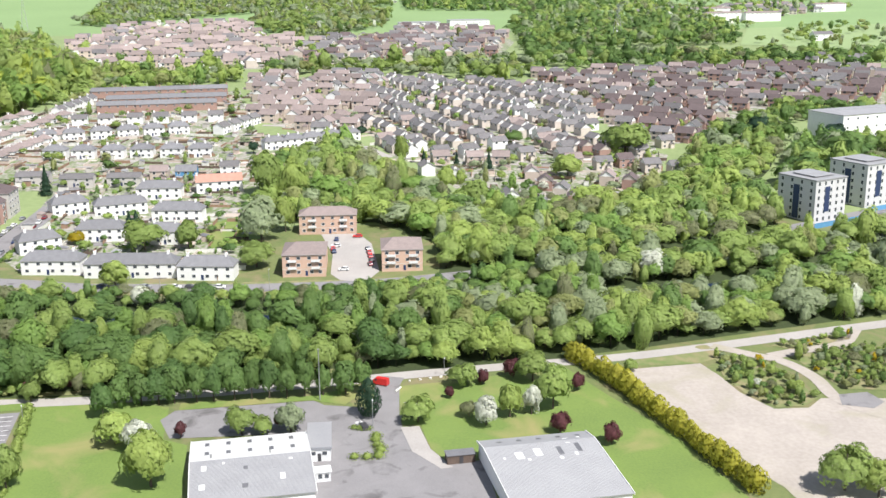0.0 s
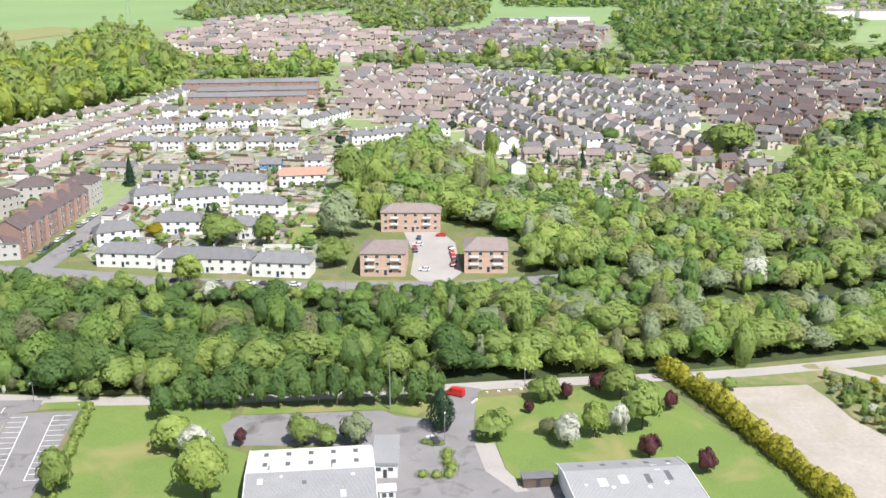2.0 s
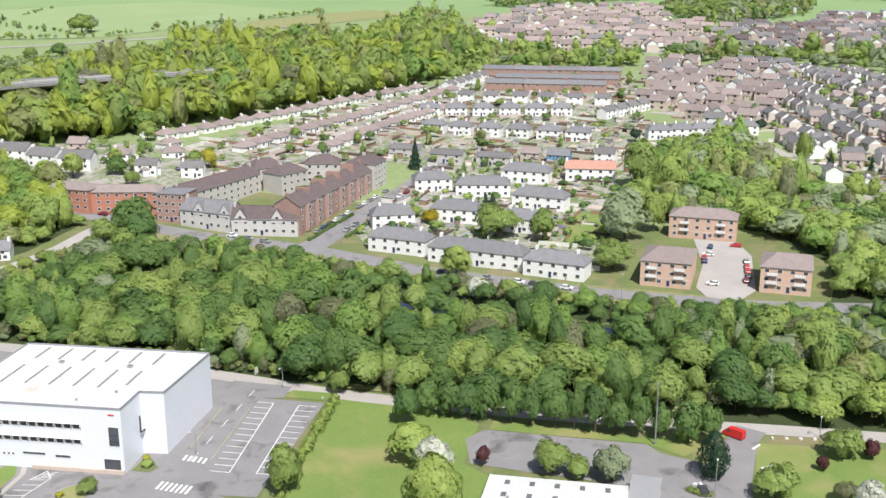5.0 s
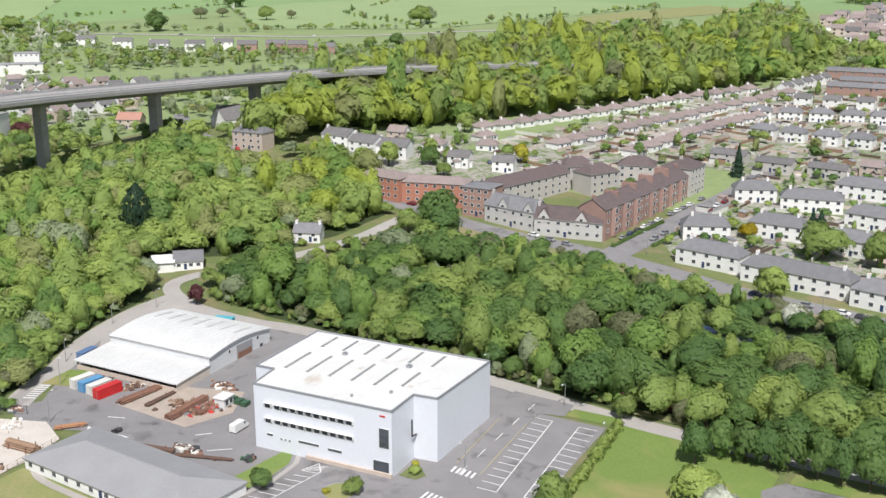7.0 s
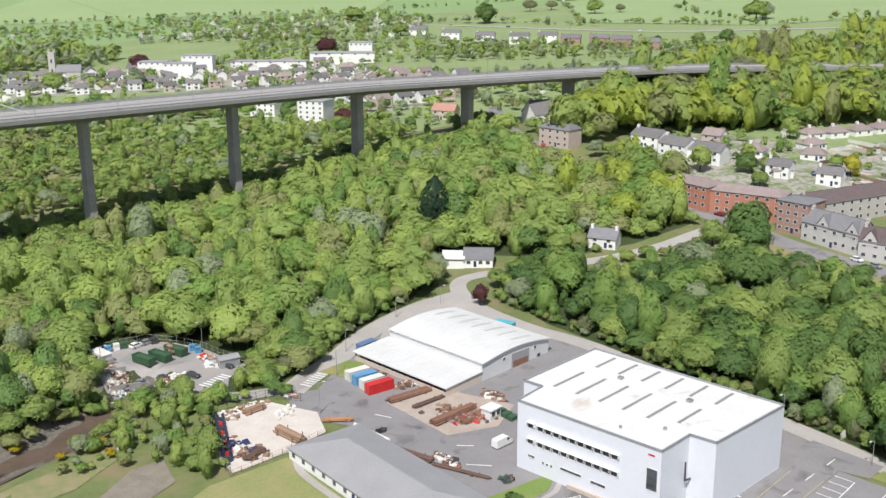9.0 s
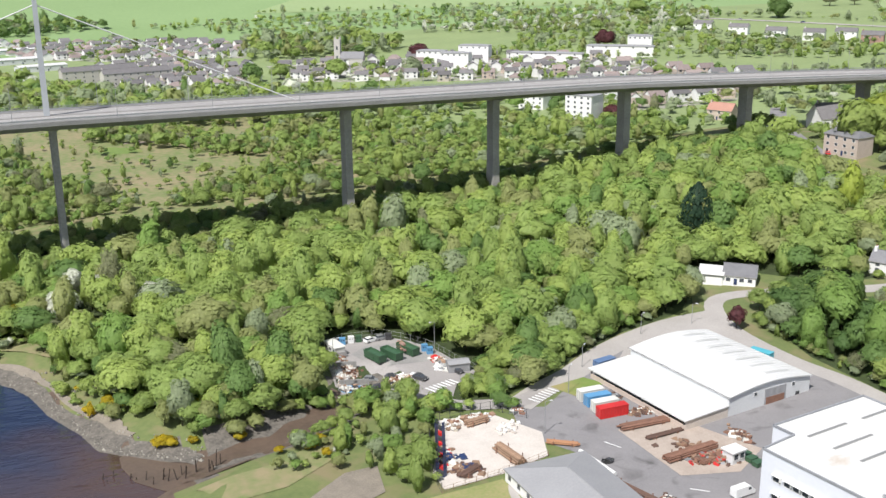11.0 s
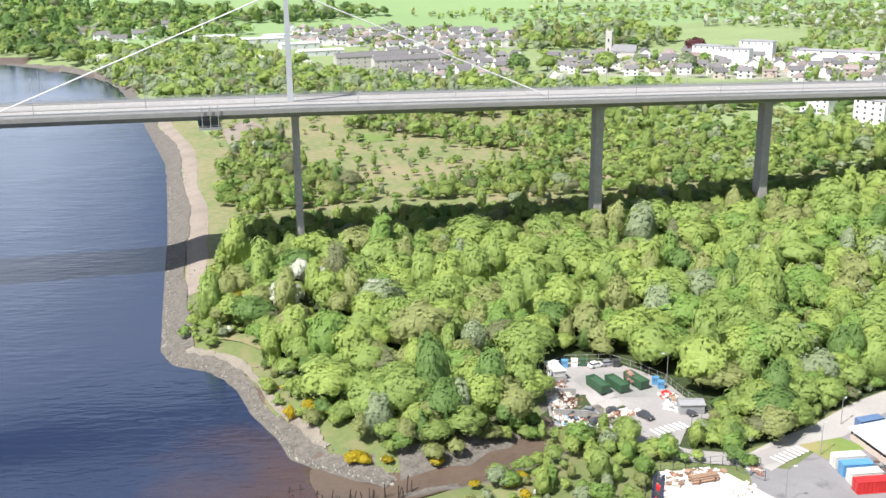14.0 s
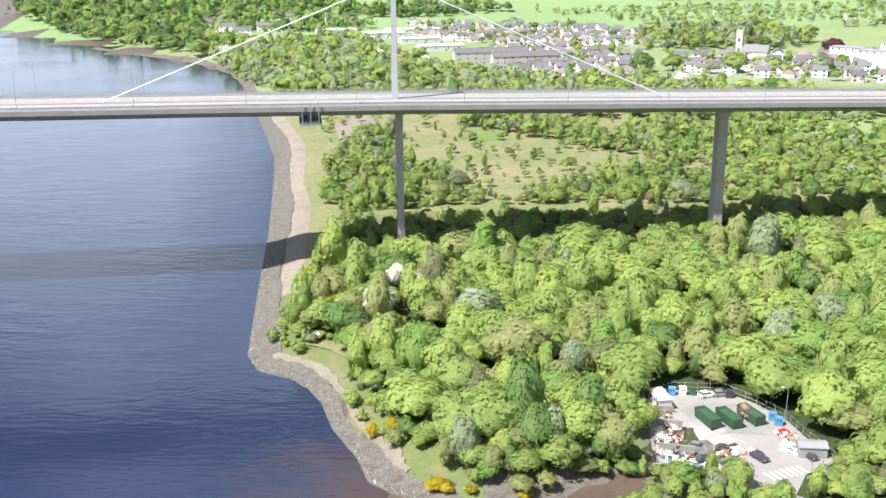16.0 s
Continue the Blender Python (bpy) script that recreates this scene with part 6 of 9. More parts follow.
shore_band(-2.0, 6.6, "stones", "dark wet stones along the waterline", 319, 1100, 0.38, 1)
shore_band(-1.8, 3.9, "stones", "narrow band of dark wet stones", 238, 330, 0.36, 4)
shore_band(5.8, 13.5, "beach", "pale sandy beach above the stones", 362, 760, 0.1, 2)
M["shingle"] = mat("grey_shingle", (0.27, 0.235, 0.19), (0.15, 0.13, 0.105), scale=0.3, fine=2.5, bump=0.6)
shore_band(12.8, 27, "marsh", "rough grass and sand above the beach", 300, 760, 0.07, 6)
shore_band(3.6, 6.4, "shingle", "narrow band of shingle and sand", 252, 332, 0.24, 3)
sheet("ground", [(72, 655), (83, 690), (96, 660), (90, 610), (96, 560), (86, 520), (82, 560), (80, 610)], "beach", "bare sandy patch by the shore", "shore", up=0.12)
sheet("ground", [(159, 635), (171, 649), (180, 643), (180, 631)], "beach", "pale bare sand on the marsh", "sand", up=0.12)
sheet("ground", [(140, 622), (152, 628), (168, 616), (168, 605), (150, 604)], "lawn", "bright green patch of short grass", "grass", up=0.12)
ribbon("path", [(74, 650), (80, 610), (85, 585), (83, 550), (87, 515), (84, 490)], 4.2, "beach", "winding strip of pale sand by the shore", "path", up=0.16)
ribbon("mud", [(112, 249), (134, 236), (150, 239), (170, 249), (180, 260)], 11.5, "mud", "wet brown mud of a tidal creek", "creek", up=0.16)


def boulders():
    """Loose stones along the waterline, too many to count."""
    rng, g = random.Random(8), Geo()
    line = [p for p in resample(smooth_line(SHORE), 0.8) if 238 < p.y < 560]
    for i, p in enumerate(line):
        d = (line[min(i + 6, len(line) - 1)] - line[max(i - 6, 0)]).normalized()
        for k in range(5):
            q = p + Vector((-d.y, d.x)) * (abs(rng.gauss(0.8, 1.6)) - 0.3 if k else rng.uniform(0, 8)) + Vector((rng.uniform(-0.6, 0.6), rng.uniform(-0.6, 0.6)))
            r, a = rng.uniform(0.15, 0.42), rng.uniform(0, 6)
            z = max(gz(q.x, q.y), 0) + 0.42
            ring = [(q.x + math.cos(a + j * 1.257) * r * rng.uniform(0.7, 1.2), q.y + math.sin(a + j * 1.257) * r * rng.uniform(0.7, 1.2), z - 0.3) for j in range(5)]
            g.add(ring + [(q.x + rng.uniform(-0.2, 0.2) * r, q.y, z + r * rng.uniform(0.3, 0.7))], [(j, (j + 1) % 5, 5) for j in range(5)], "rock")
    solid("boulders", g, "pale grey stones along the waterline", "stones", kind="stuff")


M["rock"] = mat("shore_rock", (0.33, 0.31, 0.265), (0.15, 0.14, 0.12), scale=0.5, fine=5, island=0.4)
boulders()


sheet("ground", [(153, 206), (164.5, 215), (172, 215.5), (170, 204), (160, 199)], "shingle", "rubble-strewn plot beside the creek", "bare ground", up=0.14)
sheet("ground", [(134, 222), (152, 225), (164, 232), (164, 222), (152, 214), (140, 212)], "marsh", "rough grassy creek bank", "bank", up=0.12)
for i, poly in enumerate(([(118, 268), (128, 261), (146, 251), (172, 253), (173, 260), (146, 263), (126, 278), (110, 303), (105, 297)], [(89, 332), (96, 320), (106, 322), (100, 345), (97, 410), (91, 410)])):
    wood("scrub", poly, 3.6, 4.0, MIX_BRIGHT + (("l_gorse", 0.07), ("l_white", 0.05)), "bushes and gorse along the shore's edge", seed=140 + i, shrub=0.45, bare=0.25)
wood("scrub", [(131.5, 257), (137, 262), (156, 258), (156, 247.5), (147, 246), (138, 247.5), (132, 250.5)], 3.8, 6.4, MIX_BRIGHT, "young trees at the edge of the creek", seed=144, shrub=0.15)
wood("scrub", [(104.5, 323), (112, 326), (120, 314), (119.5, 291), (115, 291), (109.5, 304)], 4.2, 6.6, MIX_BRIGHT, "young trees above the stony shore", seed=145, shrub=0.15)
wood("scrub", [(146, 222), (166, 232), (172, 226), (168, 217), (156, 217)], 3.4, 3.2, MIX_MIXED + (("l_gorse", 0.15),), "low bushes and gorse on the creek bank", seed=97, shrub=0.5, bare=0.4)


flat = [(121, 243), (123, 235), (128, 229), (133, 225.5), (139, 223), (150, 231), (146, 243), (134, 247), (124, 251), (121, 248)]
solid("mud", Geo().add([(x, y, 0.07) for x, y in flat], [tuple(range(len(flat)))], "mud"), "wet brown mud at the creek's mouth", "mud", kind="structure")


def stakes():
    rng = random.Random(5)
    first = None
    for i in range(26):
        t = i / 25
        x, y = 116 + 26 * t + rng.uniform(-1, 1), 240 - 7 * math.sin(t * 2.4) + rng.uniform(-1.4, 1.4)
        h = rng.uniform(1.2, 3.0)
        m = pose(x, y, gz(x, y), rng.uniform(-12, 12), rng.uniform(-12, 12), rng.uniform(0, 90))
        if first is None:
            g = Geo().tube((0, 0, -0.6), (0.05, 0.02, 2.2), 0.16, 0.11, "darkwood", 7)
            first = solid("timber_stake", g, "rotten dark timber stake standing in mud", "stake", m, "stakes of an old jetty")
        else:
            copy_thing(first, m @ Matrix.Diagonal((1, 1, h / 1.4, 1)))


M["darkwood"] = mat("dark_wet_wood", (0.06, 0.045, 0.035), (0.03, 0.022, 0.018), scale=1, fine=5)
stakes()


# ---------------------------------------------------------------- the works
def facing(a, b, z):
    """A local frame whose x runs from a to b on the ground; the inside lies to +y."""
    return pose(a[0], a[1], z, 0, 0, math.degrees(math.atan2(b[1] - a[1], b[0] - a[0])))


def white_hall():
    m = facing((232.4, 164.6), (238.6, 129.2), 4.0)
    inv = m.inverted()
    o = [(238.6, 129.2), (248.6, 130.8), (249.9, 125.2), (275.5, 128), (267.2, 176.3), (240.6, 172), (241.6, 167), (232.4, 164.6)]
    o = [(inv @ Vector((x, y, 0))).to_2d()[:] for x, y in o]
    root = thing("industrial_hall", m, "large white-clad industrial hall with dark ribbon windows", "factory")
    part("wall", Geo().prism(o, -1.5, 15.4, "cladding", "whiteroof"), root, "smooth white wall cladding")
    for a, b in zip(o, o[1:] + o[:1]):
        d = Vector(b) - Vector(a)
        g = Geo().box(-0.08, d.length + 0.08, -0.08, 0.2, 15.3, 15.8, "coping")
        part("coping", g, root, "grey metal roof edge", pose(a[0], a[1], 0, 0, 0, math.degrees(math.atan2(d.y, d.x))))
    for i in range(6):
        for x, y0, y1 in ((1.2 + 6.05 * i, 11.2 if i < 5 else 13.4, 22.3), (1.6 + 6.15 * i, 26.8, 34.4)):
            part("rooflight", Geo().box(x - 0.32, x + 0.32, y0, y1, 15.3, 15.62, "rooflight"), root, "grey strip rooflight")
            part("rooflight_kerb", Geo().box(x - 0.48, x + 0.48, y0 - 0.2, y1 + 0.2, 15.3, 15.5, "whiteroof"), root)
    for x, y, a in ((9.5, 25, 1.1), (27.5, 24.5, 1.2), (24, 3.5, 0.5), (31, 9, 0.6)):
        part("roof_vent", Geo().box(x - a / 2, x + a / 2, y - a / 2, y + a / 2, 15.3, 16.0, "steel"), root)
    for z in (10.8, 7.1):
        for i in range(11):
            x = 3.9 + 2.1 * i + (0.5 if i else 0.0)
            part("window", win(1.8, 1.15), root, m=pose(x, 0, z))
            part("sunshade", Geo().box(x - 1.0, x + 1.0, -0.75, 0.0, z + 0.78, z + 0.86, "white").box(x + 0.96, x + 1.02, -0.7, 0, z - 0.1, z + 0.78, "white"), root, "white metal sunshade fin")
    for x, z, w, h in ((4.0, 3.6, 1.7, 0.5), (14.5, 3.5, 5.4, 0.55), (21.4, 3.2, 3.6, 0.6), (34.0, 8.8, 2.4, 4.6), (33.2, 2.0, 3.9, 2.5)):
        part("window", win(w, h), root, m=pose(x, 0, z))
    for z in (7.6, 9.2):
        part("glazing_bar", Geo().box(32.8, 35.2, -0.09, -0.03, z - 0.05, z + 0.05, "darkmetal"), root)
    for i in range(3):
        part("window", win(0.5, 0.5), root, m=pose(7.2 + 1.1 * i, 0, 3.1))
    part("plinth", Geo().box(14.0, 36.0, -0.6, -0.05, -1.0, 0.75, "tanbrick"), root, "low brown brick planter wall")
    part("sign", Geo().box(33.0, 34.4, -0.12, 0, 13.9, 14.2, "red"), root, "plain red number mark")
    e = inv @ Vector((246.5, 130.3, 0))
    g = Geo()
    pts = [(e.x + 0.5, e.y, 10.5), (e.x + 0.5, e.y, 6.5), (e.x + 0.5, e.y + 2.8, 6.0), (e.x + 0.5, e.y + 2.8, 3.0)]
    for a, b in zip(pts[:-1], pts[1:]):
        g.tube(a, b, 0.22, 0.22, "darkmetal", 6)
    part("flue", g, root, "black metal flue pipe")
    return root


M["coping"] = mat("coping_metal", (0.3, 0.31, 0.33), rough=0.5)
M["rooflight"] = mat("rooflight_glass", (0.26, 0.26, 0.25), (0.2, 0.2, 0.195), rough=0.3, bump=0)
white_hall()


def storage_shed():
    m = facing((250.6, 241.0), (255.3, 205.2), 3.8)
    root = thing("storage_shed", m, "long white metal shed with curved roof and open lean-to", "shed")
    L, W, n = 36.1, 26.7, 14
    arc = [(W * i / n, 5.2 + 1.5 * math.sin(math.pi * i / n)) for i in range(n + 1)]
    g = Geo()
    for x in (0, L):
        g.add([(x, y, z) for y, z in arc] + [(x, W, -1), (x, 0, -1)], [tuple(range(n + 3))], "greywall2")
    g.add([(0, 0, -1), (L, 0, -1), (L, 0, 5.2), (0, 0, 5.2), (0, W, -1), (L, W, -1), (L, W, 5.2), (0, W, 5.2)], [(0, 1, 2, 3), (7, 6, 5, 4)], "greywall2")
    part("wall", g, root)
    g = Geo()
    a = [(y * 1.02 - 0.3, z + 0.1) for y, z in arc]
    v = [(x, y, z) for x in (-0.5, L + 0.5) for y, z in a] + [(x, y, z + 0.3) for x in (-0.5, L + 0.5) for y, z in a]
    k = n + 1
    g.add(v, [(i, k + i, k + i + 1, i + 1) for i in range(n)] + [(2 * k + i, 2 * k + i + 1, 3 * k + i + 1, 3 * k + i) for i in range(n)] + [(i, i + 1, 2 * k + i + 1, 2 * k + i) for i in range(n)] + [(k + i, 3 * k + i, 3 * k + i + 1, k + i + 1) for i in range(n)], "whitesheet")
    part("roof", g, root, "white profiled curved metal roof")
    g, b = Geo(), [(y * 1.02 - 0.3, z + 0.4) for y, z in arc]
    g.add([(q, y, z + e) for q, e in ((-0.06, 0), (0, 0.09), (0.06, 0)) for y, z in b], [(r * k + i, r * k + i + 1, (r + 1) * k + i + 1, (r + 1) * k + i) for r in range(2) for i in range(n)], "whitesheet")
    seam = g.mesh("seam")
    for j in range(24):
        part("seam", seam, root, m=pose(0.2 + 1.55 * j, 0, 0))
    seam = Geo().add([(-0.05, -13.5, 2.7), (-0.05, 0, 3.5), (0, 0, 3.6), (0, -13.5, 2.8), (0.05, 0, 3.5), (0.05, -13.5, 2.7)], [(0, 1, 2, 3), (3, 2, 4, 5)], "whitesheet").mesh("seam")
    for j in range(24):
        part("seam", seam, root, m=pose(0.2 + 1.55 * j, 0, 0.0))
    for j in range(7):
        x = 2.5 + 4.9 * j
        g = Geo()
        b = [(y * 1.02 - 0.3, z + 0.46) for y, z in arc[8:13]]
        g.add([(q, y, z) for q in (x, x + 1.0) for y, z in b], [(i, i + 1, 6 + i, 5 + i)[::1] for i in range(4)], "greysheet2")
        part("rooflight", g, root)
    g = Geo().add([(-0.5, -13.5, 2.7), (L + 0.3, -13.5, 2.7), (L + 0.3, -0.02, 3.5), (-0.5, -0.02, 3.5), (-0.5, -13.5, 2.45), (L + 0.3, -13.5, 2.45), (L + 0.3, -0.02, 3.25), (-0.5, -0.02, 3.25)],
                  [(0, 1, 2, 3), (7, 6, 5, 4), (0, 4, 5, 1), (1, 5, 6, 2), (3, 7, 4, 0)], "whitesheet")
    part("lean_to_roof", g, root, "white sheeting of the lean-to")
    for j in range(8):
        x = 0.4 + j * 5.0
        part("post", Geo().box(x - 0.15, x + 0.15, -13.0, -12.7, -0.5, 2.5, "darkmetal"), root)
    part("low_wall", Geo().box(0.2, L - 0.2, -13.05, -12.75, -0.8, 1.3, "tanbrick"), root)
    part("end_wall", Geo().add([(L, -13, -0.8), (L, -0.05, -0.8), (L, -0.05, 3.2), (L, -13, 2.45), (L - 0.25, -13, -0.8), (L - 0.25, -0.05, -0.8), (L - 0.25, -0.05, 3.2), (L - 0.25, -13, 2.45)], [(0, 1, 2, 3), (7, 6, 5, 4), (0, 3, 7, 4)], "creamwall"), root)
    part("roller_door", Geo().box(L, L + 0.12, 11.5, 18.5, -0.2, 5.0, "greysheet"), root, "grey roller shutter half open")
    part("doorway", Geo().box(L + 0.12, L + 0.18, 12.0, 18.0, -0.2, 2.8, "rust"), root)
    part("side_door", Geo().box(L, L + 0.1, 22, 23.2, -0.2, 2.1, "darkmetal"), root)
    for y in (8.5, 21.0):
        part("window", win(0.9, 0.9), root, m=pose(L, y, 4.4, 0, 0, 90))
    return root


M["greysheet2"] = mat("translucent_sheet", (0.5, 0.5, 0.49), (0.43, 0.43, 0.42), rough=0.4, bump=0)
M["greywall2"] = mat("pale_grey_cladding", (0.66, 0.67, 0.68), (0.56, 0.57, 0.58), rough=0.5, scale=0.2, fine=2, bump=0.05)
M["whitesheet"] = mat("white_sheeting", (0.64, 0.64, 0.64), (0.53, 0.53, 0.52), rough=0.5, scale=0.15, fine=2, bump=0.3, wave=0.9)
storage_shed()


def wide_shed(name, label, a, b, depth, ridge, base, eave, rise, far_key, near_key, lights, patches):
    """A low wide shed: a-b is its far eave, the ridge lies `ridge` metres nearer."""
    m = facing(a, b, base)
    L = math.hypot(b[0] - a[0], b[1] - a[1])
    root = thing(name, m, label, "workshop")
    g = Geo().box(0, L, -depth, 0, -1, eave, "whitewall")
    for x in (0, L):
        g.add([(x, 0, eave), (x, -ridge, eave + rise), (x, -depth, eave)], [(0, 1, 2)], "whitewall")
    part("wall", g, root)
    for y0, y1, z0, z1, key in ((0.5, -ridge, eave - 0.05, eave + rise, far_key), (-depth - 0.5, -ridge, eave - 0.05, eave + rise, near_key)):
        g = Geo().add([(-0.4, y0, z0), (L + 0.4, y0, z0), (L + 0.4, y1, z1), (-0.4, y1, z1), (-0.4, y0, z0 + 0.2), (L + 0.4, y0, z0 + 0.2), (L + 0.4, y1, z1 + 0.2), (-0.4, y1, z1 + 0.2)],
                      [(0, 1, 2, 3), (7, 6, 5, 4), (0, 4, 5, 1), (1, 5, 6, 2), (3, 7, 4, 0)], key)
        part("roof", g, root)
    for x in (-0.45, L + 0.25):
        for y0, y1 in ((0.5, -ridge), (-ridge, -depth - 0.5)):
            z0, z1 = (eave, eave + rise) if y0 > y1 + 0 and y0 == 0.5 else (eave + rise, eave)
            part("bargeboard", Geo().add([(x, y0, z0 - 0.3), (x + 0.2, y0, z0 - 0.3), (x + 0.2, y1, z1 - 0.3), (x, y1, z1 - 0.3), (x, y0, z0 + 0.32), (x + 0.2, y0, z0 + 0.32), (x + 0.2, y1, z1 + 0.32), (x, y1, z1 + 0.32)],
                                         [(3, 2, 1, 0), (4, 5, 6, 7), (0, 1, 5, 4), (1, 2, 6, 5), (2, 3, 7, 6), (3, 0, 4, 7)], "frame"), root)

    def roof_z(y):
        return eave + (rise * (-y) / ridge if -y < ridge else rise * (depth + y) / (depth - ridge))

    for x, y, w, d, key in lights + patches:
        z0, z1 = roof_z(y) + 0.24, roof_z(y - d) + 0.24
        g = Geo().add([(x, y, z0), (x + w, y, z0), (x + w, y - d, z1), (x, y - d, z1), (x, y, z0 - 0.2), (x + w, y, z0 - 0.2), (x + w, y - d, z1 - 0.2), (x, y - d, z1 - 0.2)], [(3, 2, 1, 0), (0, 1, 5, 4), (1, 2, 6, 5), (2, 3, 7, 6), (3, 0, 4, 7)], key)
        part("rooflight", g, root)
    return root, L


M["membrane2"] = mat("pale_corrugated_sheet", (0.36, 0.36, 0.37), (0.3, 0.3, 0.31), rough=0.6, scale=0.15, fine=2, bump=0.5, wave=1.1)
M["dullglass"] = mat("old_rooflight", (0.16, 0.16, 0.17), (0.11, 0.11, 0.12), rough=0.35, bump=0)
wide_shed("workshop", "low workshop with half white, half grey sheeted roof", (255.8, 48.4), (259.7, 20.0), 33, 15.5, 4.2, 3.7, 1.9, "whitesheet", "greysheet",
          [(3.2 + 5.3 * i, y, 1.1, 2.5, "dullglass") for i in range(5) for y in (-2.0, -9.0)], [(4.5, -11, 0.5, 3.0, "rooflight"), (19, -11, 0.4, 3.0, "rooflight"), (2.5, -18, 1.2, 2.2, "white"), (12.5, -19.5, 1.0, 1.4, "dullglass"), (19.5, -19, 1.4, 2.5, "membrane"), (23.5, -17.5, 0.9, 0.8, "white"), (7.5, -17, 0.6, 0.8, "white"), (21, -24, 1.2, 2.6, "white"), (12, -27, 1.4, 1.8, "dullglass"), (2, -26, 1.4, 2.2, "white")])
wide_shed("warehouse", "wide warehouse with pale grey corrugated roof", (249.5, -24.9), (253.3, -53.1), 34, 6.5, 4.0, 4.3, 1.3, "membrane", "membrane2",
          [(4.0 + 5.2 * i, -2.0, 1.2, 1.6, "dullglass") for i in range(5)], [(6.5, -10.5, 2.0, 3.4, "white"), (11.5, -9.5, 1.8, 3.6, "white"), (17.5, -9.5, 1.2, 4.0, "dullglass"), (22.5, -8.5, 1.2, 4.2, "dullglass"), (3.2, -12.5, 0.6, 0.8, "white"), (9, -14, 0.8, 1.0, "white"), (17, -14.5, 0.9, 1.2, "white"), (21.3, -13, 0.8, 1.4, "white"), (20.5, -5.0, 1.4, 3.0, "white"), (24.5, -4.0, 0.8, 1.0, "white")])


def shed_door_side():
    root = thing("site_hut", at(248, -20, -82), "dark brown timber hut by the yard", "hut")
    part("wall", Geo().box(-3.6, 3.6, -1.6, 1.6, -0.4, 2.3, "hutwood"), root)
    part("roof", Geo().box(-3.8, 3.8, -1.8, 1.8, 2.3, 2.5, "slate"), root)
    part("door", Geo().box(-0.5, 0.5, -1.66, -1.6, 0, 2.0, "darkmetal"), root)
    b = thing("security_booth", at(241, 14.5, 8), "small grey booth with flat white roof", "booth")
    part("wall", Geo().box(-1.5, 1.5, -1.8, 1.8, -0.3, 2.6, "greywall2"), b)
    part("roof", Geo().box(-1.8, 1.8, -2.1, 2.1, 2.6, 2.8, "white"), b)
    for y in (-0.8, 0.8):
        part("window", win(1.0, 1.2), b, m=pose(-1.5, y, 1.6, 0, 0, -90))


shed_door_side()
annex = thing("annex", pose(250.2, 18.8, gz(255, 16), 0, 0, -88), "flat-roofed grey annex beside the workshop", "workshop")
part("wall", Geo().box(0, 6.0, 0, 15.5, -0.5, 3.6, "greywall2"), annex)
part("roof", Geo().box(-0.2, 6.2, -0.2, 15.7, 3.6, 3.85, "membrane"), annex, "dark grey felt roof")
part("roof_edge", Geo().box(-0.25, 6.25, -0.3, -0.2, 3.3, 3.95, "coping"), annex)
for x in (1.5, 4.4):
    part("window", win(1.2, 1.0), annex, m=pose(x, 0, 2.2))
part("door", Geo().box(2.6, 3.5, -0.06, 0, 0, 2.1, "darkmetal"), annex)
shelter = thing("cycle_shelter", at(278, -10, 40, 0.1), "low glazed shelter with white roof on the lawn", "shelter")
part("roof", Geo().box(-3.2, 3.2, -1.6, 1.6, 2.1, 2.25, "greywall2"), shelter)
for x in (-3.0, -1.0, 1.0, 3.0):
    for y in (-1.4, 1.4):
        part("post", Geo().box(x - 0.06, x + 0.06, y - 0.06, y + 0.06, -0.2, 2.1, "steel"), shelter)


def building(name, label, category, x, y, turn, up=0.0, **spec):
    ob = make_house(name, label, category, **spec)
    ob.matrix_world = at(x, y, turn, up)
    return ob


building("office_building", "single-storey office with wide grey hipped roof", "office", 205, 174.5, -88, L=49, W=19, eave=2.6, rise=2.7, wall="whitewall", roof="membrane", hip=9.5, floors=1, bays=12, chimneys=0)

# ---------------------------------------------------------------- the village
for x, y, L, W in ((407.5, 28, 16.6, 20), (411, -10, 16, 19), (462, 21, 25, 11)):
    flats_ = building("block_of_flats", "three-storey tan brick flats with brown hipped roof", "flats", x, y, -90, L=L, W=W, eave=8.3, rise=2.6, wall="peachbrick", roof="browntile", hip=5, floors=3, bays=4 if L < 20 else 6, chimneys=0)
    for z in (2.9, 5.7):
        for q in (-0.27, 0.27):
            part("balcony", Geo().box(q * L - 1.7, q * L + 1.7, -W / 2 - 0.9, -W / 2, z - 0.15, z, "concrete").box(q * L - 1.7, q * L + 1.7, -W / 2 - 0.9, -W / 2 - 0.82, z, z + 1.0, "frame"), flats_, "small white-railed balcony")
    part("string_course", Geo().box(-L / 2 - 0.05, L / 2 + 0.05, -W / 2 - 0.06, -W / 2, 2.62, 2.85, "creamwall"), flats_)
def bays_on(root, xs, W, floors, step, key):
    """Projecting bay windows up a front wall."""
    for x in xs:
        part("bay", Geo().prism([(x - 1.9, -W / 2), (x - 1.1, -W / 2 - 1.0), (x + 1.1, -W / 2 - 1.0), (x + 1.9, -W / 2)], -0.8, floors * step - 0.3, key, "slate"), root)
        for k in range(floors):
            part("window", win(1.7, 1.7), root, m=pose(x, -W / 2 - 1.0, k * step + 1.9))


